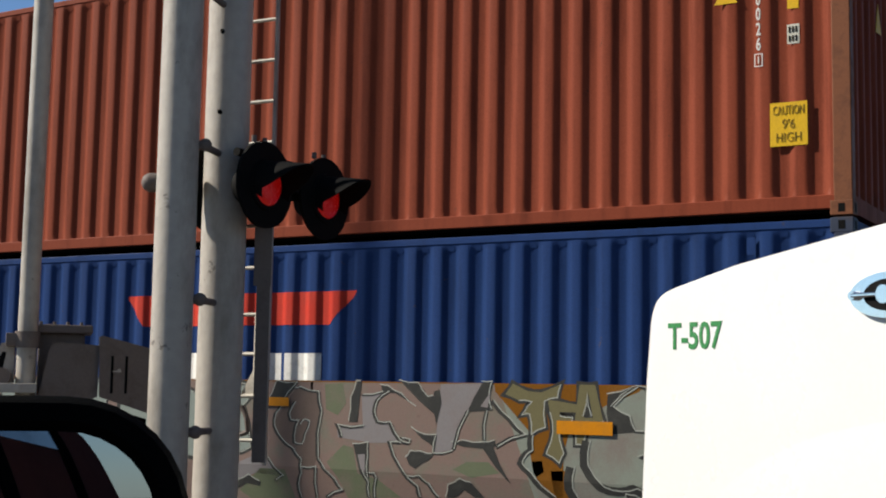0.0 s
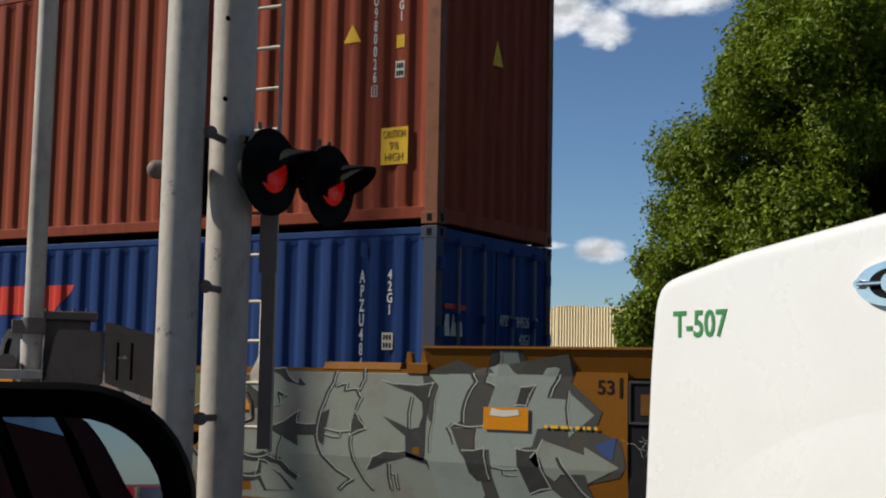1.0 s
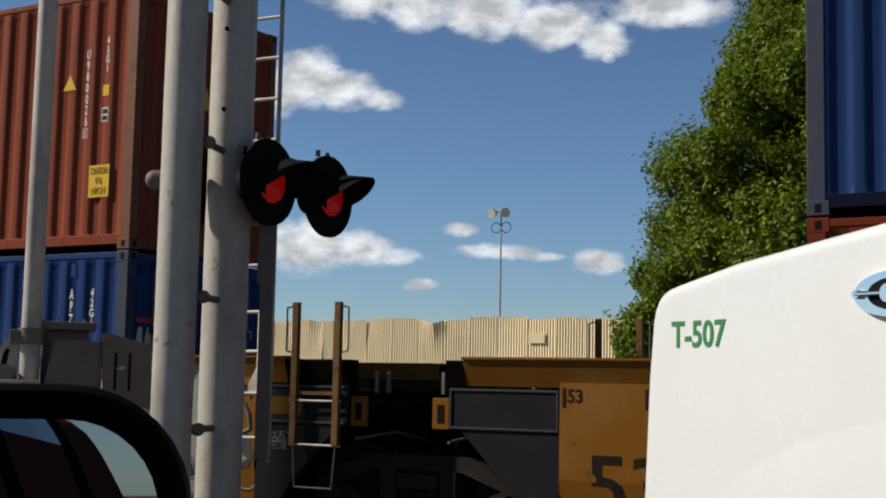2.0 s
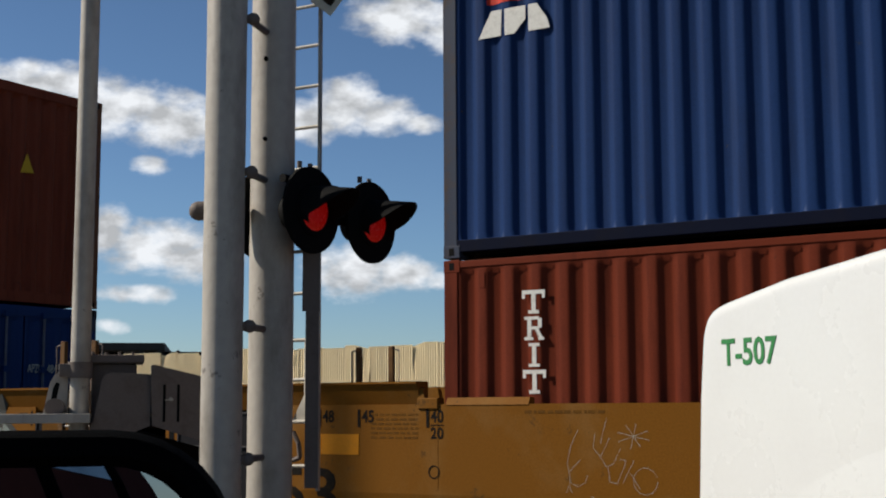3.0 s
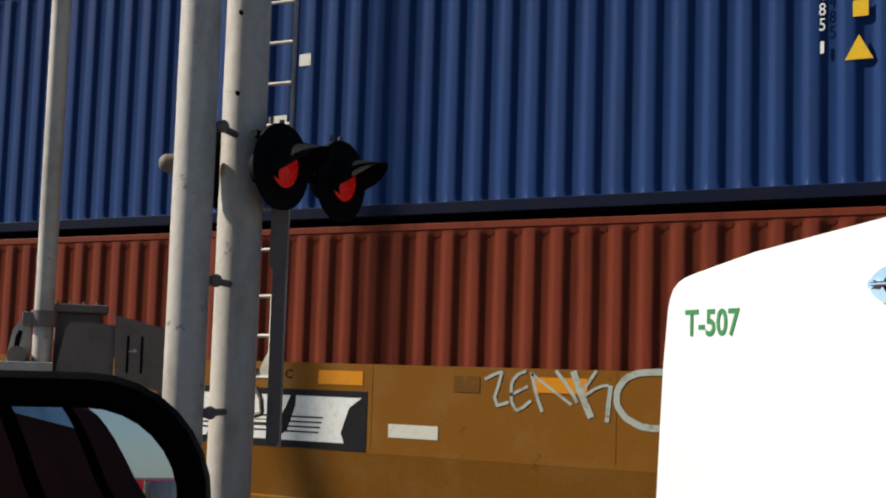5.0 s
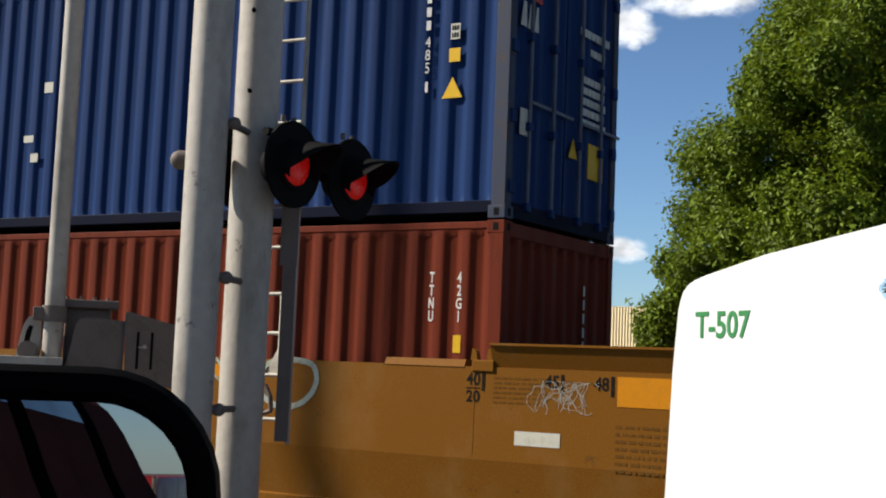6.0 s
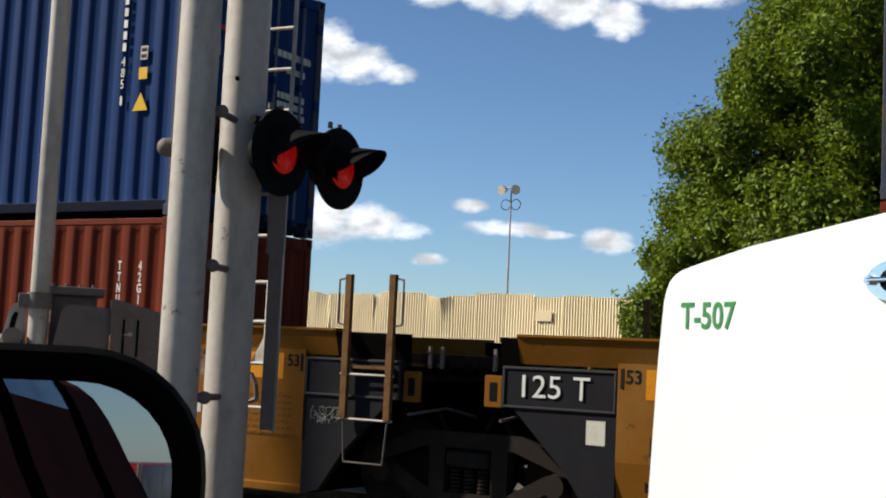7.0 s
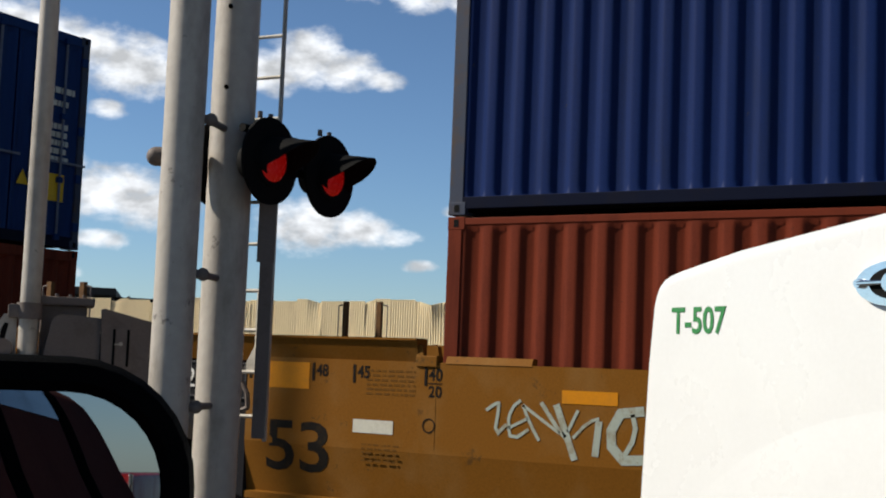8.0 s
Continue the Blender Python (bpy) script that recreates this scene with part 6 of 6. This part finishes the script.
    # three small olive letters
    letter([(3.23, 1.45), (3.3, 1.54), (3.44, 1.48), (3.57, 1.47), (3.75, 1.54), (3.72, 1.43), (3.6, 1.4), (3.61, 1.18), (3.48, 1.12), (3.46, 1.29), (3.39, 1.28), (3.44, 1.35), (3.48, 1.39), (3.36, 1.4)], OLIVE, 0.0075)
    letter([(3.63, 1.41), (3.73, 1.4), (3.94, 1.37), (3.92, 1.31), (3.74, 1.31), (3.74, 1.28), (3.86, 1.27), (3.85, 1.21), (3.73, 1.19), (3.78, 0.97), (3.74, 0.89), (3.62, 0.96), (3.63, 0.99), (3.68, 1.15), (3.65, 1.31)], OLIVE, 0.008)
    letter([(3.88, 1.26), (3.92, 1.54), (4.06, 1.54), (4.13, 1.25), (4.14, 1.2), (3.99, 1.16), (3.96, 1.04), (3.89, 1.05), (3.87, 1.19)], OLIVE, 0.0085)
    dark([(3.96, 1.27), (4.0, 1.46), (4.04, 1.27)], 0.0115)
    # pale letters
    dark([(4.17, 1.46), (4.42, 1.53), (4.21, 1.36), (4.35, 1.29), (4.39, 1.16), (4.2, 1.14), (4.16, 1.31)], 0.006)
    stroke([(4.42, 1.52), (4.21, 1.36), (4.35, 1.29), (4.4, 1.17), (4.57, 1.19), (4.55, 1.27)], 0.0135, 0.02)
    dark([(4.55, 1.32), (4.67, 1.27), (4.58, 1.24), (4.56, 1.2), (4.53, 1.29)], 0.009)
    dark([(4.42, 1.53), (4.64, 1.53), (4.68, 1.45), (4.78, 1.39), (4.79, 1.45), (4.87, 1.38), (4.82, 1.37), (4.64, 1.41), (4.56, 1.47)], 0.009)
    stroke([(3.98, 1.08), (3.96, 0.88), (4.1, 0.71), (4.26, 0.68), (4.39, 0.71), (4.57, 0.66), (4.77, 0.52)], 0.0105, 0.07)
    stroke([(3.84, 0.86), (3.82, 0.68), (3.93, 0.54), (4.14, 0.49), (4.31, 0.52)], 0.0105, 0.075)
    dark([(4.28, 0.51), (4.34, 0.66), (4.42, 0.65), (4.58, 0.54), (4.73, 0.4), (4.37, 0.37)], 0.009)
    fill([(4.34, 0.5), (4.36, 0.64), (4.44, 0.62), (4.58, 0.51), (4.69, 0.39), (4.4, 0.38)], SPRAY_PALE, 0.0115)
    dark([(4.44, 0.96), (4.81, 1.14), (4.78, 1.02), (5.0, 1.02), (5.01, 1.06), (5.06, 1.13), (5.14, 1.16), (5.1, 0.97), (5.08, 0.83), (5.0, 0.88), (5.0, 0.92), (4.78, 0.91), (4.79, 0.81), (4.6, 0.89)], 0.009)
    dark([(5.43, 1.17), (5.56, 0.99), (5.38, 0.92), (5.39, 1.04)], 0.009)
    stroke([(5.21, 1.51), (5.18, 1.41), (5.07, 1.21), (5.01, 1.05), (4.99, 0.91), (5.06, 0.74), (5.38, 0.53), (5.23, 0.43)], 0.0135, 0.03)
    stroke([(5.08, 0.98), (5.38, 0.97)], 0.0135, 0.018)
    stroke([(5.08, 0.93), (5.25, 0.91), (5.26, 0.96)], 0.0135, 0.016)
    stroke([(5.52, 1.54), (5.52, 1.44), (5.47, 1.35), (5.31, 1.34), (5.32, 1.4), (5.2, 1.37)], 0.0135, 0.024)
    stroke([(5.44, 1.34), (5.49, 1.27), (5.43, 1.16)], 0.0135, 0.024)
    stroke([(5.38, 0.92), (5.38, 0.82), (5.46, 0.63), (5.61, 0.45)], 0.0135, 0.024)
    stroke([(4.6, 0.89), (4.54, 0.67)], 0.0135, 0.024)
    dark([(5.72, 1.43), (5.97, 1.4), (6.27, 1.42), (6.22, 1.29), (6.18, 1.07), (6.17, 0.73), (5.98, 0.77), (5.97, 0.95), (5.83, 1.04), (5.73, 1.12), (5.9, 1.06), (6.02, 1.01), (6.11, 1.03), (6.15, 1.14), (6.14, 1.25), (6.04, 1.33), (5.89, 1.37)], 0.009)
    stroke([(6.03, 1.3), (6.0, 1.01)], 0.0135, 0.022)
    bare([(6.05, 0.85), (6.12, 0.86), (6.12, 0.79), (6.05, 0.8)], 0.012)
    dark([(5.56, 0.63), (5.63, 0.74), (5.76, 0.8), (5.98, 0.81), (6.2, 0.75), (6.23, 0.65), (6.19, 0.71), (5.98, 0.76), (5.77, 0.71), (5.61, 0.64)], 0.009)
    stroke([(5.79, 0.7), (5.81, 0.46)], 0.0135, 0.024)
    stroke([(5.82, 0.6), (5.86, 0.61), (5.88, 0.47)], 0.0135, 0.016)
    # the last letters before the wagon's end
    fill([(6.14, 1.5), (6.5, 1.63), (6.7, 1.56), (6.8, 1.57), (6.87, 1.73), (7.14, 1.73), (7.18, 1.63), (7.58, 1.69), (7.63, 1.57), (7.59, 1.45), (7.87, 1.22), (7.81, 1.07), (8.03, 0.98), (8.08, 0.78), (8.02, 0.69), (7.73, 0.62), (7.83, 0.42), (6.66, 0.35), (6.59, 0.59), (6.53, 0.83), (6.21, 1.1)], SPRAY_SMOKE, 0.0062, label="smoky grey sprayed ground")
    fill([(6.2, 1.51), (6.5, 1.58), (6.63, 1.51), (6.68, 1.44), (6.57, 1.26), (6.55, 1.11), (6.44, 1.04), (6.53, 0.83), (6.73, 0.6), (6.77, 0.47), (6.66, 0.36), (6.34, 0.34), (6.22, 0.69), (6.22, 0.81), (6.25, 1.1), (6.31, 1.4)], SPRAY_MINT, 0.009, label="pale sprayed letter shape")
    stroke([(6.31, 1.4), (6.25, 1.1), (6.22, 0.81)], 0.0135, 0.016)
    stroke([(6.63, 1.54), (6.68, 1.44), (6.57, 1.26), (6.55, 1.08)], 0.0135, 0.03)
    fill([(6.77, 1.44), (6.8, 1.56), (6.91, 1.6), (6.93, 1.71), (7.11, 1.71), (7.12, 1.59), (7.52, 1.64), (7.45, 1.47), (7.38, 1.32), (7.56, 1.31), (7.56, 1.38), (7.8, 1.19), (7.57, 1.0), (7.56, 1.09), (7.28, 1.06), (7.23, 0.91), (7.08, 0.88), (6.68, 0.86), (6.69, 1.04), (6.45, 1.04), (6.75, 1.07), (6.82, 1.27), (6.87, 1.4)], SPRAY_MINT, 0.0095, label="pale sprayed letter shape")
    stroke([(6.87, 1.4), (6.77, 1.44), (6.8, 1.56), (6.91, 1.6), (6.93, 1.71)], 0.0135, 0.026)
    stroke([(7.12, 1.59), (7.53, 1.65), (7.46, 1.47), (7.38, 1.32)], 0.0135, 0.03)
    dark([(7.12, 1.4), (7.27, 1.42), (7.18, 1.24), (7.07, 1.24)], 0.0125)
    stroke([(7.56, 1.38), (7.56, 1.09)], 0.0135, 0.02)
    stroke([(6.46, 0.9), (6.4, 1.03), (6.45, 1.07), (6.75, 1.06)], 0.0135, 0.02)
    stroke([(6.69, 1.04), (6.68, 0.86)], 0.0135, 0.02)
    dark([(6.56, 0.84), (6.78, 0.87), (6.8, 0.72), (6.83, 0.6), (6.7, 0.59), (6.62, 0.66)], 0.0125)
    fill([(6.82, 0.87), (7.08, 0.88), (7.09, 0.73), (7.28, 0.57), (7.41, 0.56), (7.61, 0.42), (6.94, 0.37), (6.85, 0.63)], SPRAY_MINT, 0.0105, label="pale sprayed letter shape")
    dark([(7.08, 0.88), (7.28, 0.87), (7.41, 0.56), (7.21, 0.5), (7.1, 0.73)], 0.0125)
    stroke([(6.83, 0.72), (7.09, 0.71)], 0.0135, 0.02)
    stroke([(6.95, 0.69), (6.95, 0.66), (7.09, 0.66)], 0.0135, 0.016)
    fill([(7.2, 0.81), (7.32, 0.97), (7.71, 0.86), (7.71, 0.93), (8.02, 0.77), (7.74, 0.63), (7.72, 0.7), (7.5, 0.69), (7.44, 0.63), (7.27, 0.74)], SPRAY_PALE, 0.0125, label="pale sprayed arrow")
    stroke([(7.2, 0.81), (7.32, 0.97)], 0.0135, 0.016)
    stroke([(7.46, 0.83), (7.54, 0.71), (7.82, 0.43)], 0.0145, 0.03)
    fill([(7.8, 0.94), (8.0, 1.02), (7.96, 0.83), (7.88, 0.86)], SPRAY_NAVY, 0.0115)
    stroke([(7.91, 0.48), (8.03, 0.48), (8.11, 0.56)], 0.0135, 0.014)
    y = -1.5
    plate("amber_strip", 0.55, 0.95, 1.3, 1.38, y - 0.016, AMBER, t, "amber reflective strip")
    plate("amber_strip", 3.72, 4.22, 1.13, 1.24, y - 0.016, AMBER, t, "amber reflective strip")
    plate("amber_panel", 6.77, 7.2, 1.04, 1.23, y - 0.016, AMBER, t, "scraped amber reflective panel")
    fill([(6.83, 1.16), (6.97, 1.15), (7.12, 1.17), (7.1, 1.215), (6.95, 1.205), (6.85, 1.225)], LABEL_WHITE, 0.056, "scrape")
    bars("stencil", 7.35, 7.85, 1.05, 1.11, 1, y - 0.0145, LABEL_YELLOW, t, "line of small yellow writing")


def build_wagons():
    y = -1.5
    b, c, d = wagon("b"), wagon("c"), wagon("d")
    bogie(b, -9.69)
    bogie(c, -9.69)
    bogie(c, 9.67)
    bogie(d, 9.67)
    mural(b)
    plate("panel_patch", 8.2, 8.62, 1.2, 1.37, -1.4915, FADED_TEXT, b, "faded tan paint patch")
    plate("length_line", 8.02, 8.045, 1.335, 1.5, y, TEXT_DARK, b)
    lettering("length_mark", "53", 7.9, 1.42, 0.15, 0.12, y, TEXT_DARK, b, "black well length numeral")
    end_marks(c, plain_left=True)
    plate("amber_panel", -7.30, -6.86, 1.08, 1.27, y, AMBER, c, "dull amber reflective panel")
    part("stencil_ring", one(ribbon, [(-6.03 + 0.055 * math.cos(i * math.pi / 8), 0.94 + 0.055 * math.sin(i * math.pi / 8)) for i in range(16)], 0.01, y - 0.003, True), TEXT_DARK, c)
    end_marks(d)
    for t in (c, d):
        for ch, x in (("5", -7.67), ("3", -7.28)):
            o = lettering("large_number", ch, x, 0.72, 0.33, 0.47, y, TEXT_DARK, t, "very large black numeral", bold=0.012)
            for v in o.data.vertices:  # the lower half follows the inclined plate
                v.co.y += max(0.0, 0.74 - v.co.z) * 0.148
    # unit c
    plate("logo_panel", -1.4, 1.16, 0.745, 1.29, y, SLATE, c, "dark grey logo panel")

    def slant(pts, lean=0.28):
        return [(-1.22 + a * 2.2 + (b - 0.5) * lean * 0.42, 0.81 + b * 0.42) for a, b in pts]
    shapes = ([(0.0, 1.0), (0.31, 1.0), (0.3, 0.72), (0.25, 0.0), (0.05, 0.0), (0.0, 0.72)],
              [(0.34, 1.0), (0.66, 1.0), (0.65, 0.72), (0.6, 0.0), (0.4, 0.0), (0.34, 0.72)],
              [(0.69, 1.0), (1.03, 1.0), (0.98, 0.78), (0.97, 0.22), (1.0, 0.0), (0.64, 0.0), (0.69, 0.22), (0.7, 0.78)])
    for s in shapes:
        bm = bmesh.new()
        pts = slant(s)
        f = bm.faces.new([bm.verts.new((a, y - 0.008, z)) for a, z in pts])
        f.normal_update()
        bmesh.ops.triangulate(bm, faces=[f])
        part("logo_shape", bm, TEXT_WHITE, c, "worn white logo shape")
    for i in range(4):
        for a0, a1 in ((0.04, 0.5), (0.42, 0.86)):
            p = slant([(a0, 0.2 + 0.11 * i), (a1, 0.2 + 0.11 * i)])
            part("logo_line", one(ribbon, p, 0.016, y - 0.0095), SLATE, c)
    lettering("wagon_number", "DTTX 732300 C", -0.165, 1.432, 0.93, 0.085, y, TEXT_DARK, c, "black wagon number")
    for x, z in ((0.855, 1.41), (-2.49, 1.4), (3.1, 1.405)):
        plate("amber_strip", x - 0.25, x + 0.25, z - 0.065, z + 0.065, y, AMBER, c, "amber reflective strip")
    plate("amber_strip", 2.07, 2.33, 1.32, 1.46, y, FADED_TEXT, c)
    for x in (1.66,):
        plate("white_strip", x - 0.26, x + 0.26, 0.89, 1.01, y, LABEL_WHITE, c, "white reflective strip")
    lettering("unit_letter", "C", -3.04, 0.95, 0.24, 0.24, y, TEXT_DARK, c, "black italic unit letter", lean=0.25)
    bars("stencil", -5.1, -4.3, 1.44, 1.5, 1, y, FADED_TEXT, c)
    tag_stroke(c, [(2.38, 1.44), (2.53, 1.51), (2.55, 1.49), (2.45, 1.20), (2.62, 1.25)], 0.028)
    tag_stroke(c, [(2.78, 1.52), (2.67, 1.48), (2.63, 1.36), (2.66, 1.20), (2.72, 1.18), (2.83, 1.27)], 0.028)
    tag_stroke(c, [(2.63, 1.31), (2.80, 1.39)], 0.026)
    tag_stroke(c, [(2.83, 1.51), (2.88, 1.32), (2.94, 1.18)], 0.03)
    tag_stroke(c, [(2.83, 1.50), (3.10, 1.32), (3.21, 1.25)], 0.024)
    tag_stroke(c, [(3.06, 1.53), (3.20, 1.37), (3.26, 1.27)], 0.032)
    tag_stroke(c, [(3.22, 1.53), (3.29, 1.35), (3.39, 1.15)], 0.06)
    tag_stroke(c, [(3.43, 1.54), (3.32, 1.38)], 0.028)
    tag_stroke(c, [(3.33, 1.33), (3.45, 1.41), (3.54, 1.42)], 0.024)
    tag_stroke(c, [(3.56, 1.42), (3.54, 1.25), (3.53, 1.12)], 0.04)
    tag_stroke(c, [(4.25, 1.50), (4.13, 1.54), (3.90, 1.54), (3.75, 1.52), (3.65, 1.45), (3.60, 1.33), (3.64, 1.21), (3.74, 1.13), (3.89, 1.08), (4.06, 1.10), (4.21, 1.18), (4.29, 1.29), (4.31, 1.40), (4.25, 1.50)], 0.055)
    strokes = [[(17, 58), (15, 63), (13.8, 69), (14.3, 72), (17.5, 68)], [(14.3, 72), (14.6, 75.5), (16.7, 76.8), (18.8, 75.5), (19.5, 73)],
               [(21.7, 59), (21.2, 64), (23.2, 66.8), (25.7, 60.5)], [(25, 54), (23.2, 62.5)], [(23.2, 66.8), (24.7, 70), (26.7, 69), (28.7, 64)],
               [(25.2, 70), (25.7, 75), (27.7, 75.5), (30.2, 68), (28.4, 67.5)], [(29.2, 75), (32.2, 68)], [(31.2, 72), (33.7, 77)],
               [(19.7, 83), (18.7, 86), (20.2, 88.5), (22.2, 85), (23.2, 82), (20.7, 80), (19.7, 83)], [(13.5, 79), (14.2, 76.5)], [(15, 79), (14.4, 76)]]
    star = [[(32.2 - 4.5 * math.cos(a), 60 - 4.2 * math.sin(a)), (32.2 + 4.5 * math.cos(a), 60 + 4.2 * math.sin(a))] for a in (0.3, 1.1, 1.75, 2.7)]
    ring = [(35.2 + 3.2 * math.cos(0.5 * i), 74.5 + 4.4 * math.sin(0.5 * i)) for i in range(13)]
    bm = bmesh.new()
    for line in strokes + star + [ring]:
        ribbon(bm, [(-5.155 + px * 0.0331, 1.47 - (pz - 52) * 0.025) for px, pz in line], 0.003, y - 0.002)
    part("chalk_scrawl", bm, SPRAY_WHITE, c, "thin white chalk drawing with a star")
    scrawl(c, "chalk_scrawl", 6.6, 1.08, 0.5, 0.36, 22, 9, 0.0035, SPRAY_WHITE, "thin white chalk scribble")
    bars("stencil", 7.35, 7.95, 0.7, 1.12, 7, y, FADED_TEXT, c, "faded block of small writing")
    scrawl(c, "chalk_scrawl", 8.2, 0.82, 0.3, 0.2, 14, 14, 0.0026, SPRAY_WHITE, "thin white chalk scribble")
    scrawl(b, "chalk_scrawl", 8.2, 0.82, 0.3, 0.22, 16, 15, 0.0028, SPRAY_WHITE, "thin white chalk scribble")
    # unit d
    lettering("load_code", "125", -8.78, 1.315, 0.36, 0.19, y - 0.001, TEXT_WHITE, d, "white load code", bold=0.0)
    lettering("load_code", "T", -8.41, 1.315, 0.15, 0.19, y - 0.001, TEXT_WHITE, d, "white load code", bold=0.0)
    plate("paper_label", -8.36, -8.19, 0.86, 1.06, -1.486, LABEL_WHITE, d, "stained white paper label")
    plate("amber_strip", -4.77, -4.27, 1.24, 1.35, y, AMBER, d, "amber reflective strip")
    tag_stroke(d, [(-5.48, 1.15), (-5.38, 1.22), (-5.35, 1.21), (-5.40, 0.92), (-5.28, 1.04)], 0.03)
    tag_stroke(d, [(-5.15, 1.25), (-5.24, 1.18), (-5.27, 1.05), (-5.23, 0.90), (-5.07, 1.01)], 0.028)
    tag_stroke(d, [(-5.26, 1.01), (-5.08, 1.10)], 0.026)
    tag_stroke(d, [(-5.13, 1.21), (-5.06, 1.06), (-4.97, 0.92)], 0.028)
    tag_stroke(d, [(-5.13, 1.21), (-4.94, 1.09), (-4.78, 0.99)], 0.026)
    tag_stroke(d, [(-4.96, 1.24), (-4.81, 1.04), (-4.73, 0.96)], 0.036)
    tag_stroke(d, [(-4.82, 1.23), (-4.72, 0.98), (-4.64, 0.78)], 0.06)
    tag_stroke(d, [(-4.62, 1.19), (-4.71, 1.01)], 0.028)
    tag_stroke(d, [(-4.66, 0.96), (-4.53, 1.10), (-4.43, 1.13)], 0.026)
    tag_stroke(d, [(-4.43, 1.11), (-4.46, 0.82)], 0.06)
    tag_stroke(d, [(-4.04, 1.21), (-4.33, 1.17), (-4.31, 0.80), (-4.03, 0.82)], 0.08)
    tag_stroke(d, [(-4.14, 1.18), (-4.10, 1.02), (-4.20, 0.85)], 0.04)
    bars("stencil", -6.75, -6.35, 0.62, 0.8, 5, y, FADED_TEXT, d, "faded block of small writing")
    bm = bmesh.new()
    ring = [(-6.05 + 0.06 * math.cos(i * math.pi / 8), 0.985 + 0.06 * math.sin(i * math.pi / 8)) for i in range(16)]
    ribbon(bm, ring, 0.012, y - 0.003, closed=True)
    part("stencil_ring", bm, TEXT_DARK, d)


build_wagons()


def motions():
    for t, u, z in MOVERS:
        walk(t, [(s, pose(x + UNITS[u], TRACK_Y, z)) for s, x in TRAIN])
    # the wheels roll to the left
    times = [i * 0.15 for i in range(54)]
    for w, x in WHEELSETS:
        rows = []
        for s in times[:-1] + [8.0]:
            roll = 3.774 * s / 0.462
            rows.append((s, Matrix.Translation((x, 0, 0.462)) @ Matrix.Rotation(-roll, 4, "Y")))
        walk(w, rows)


motions()
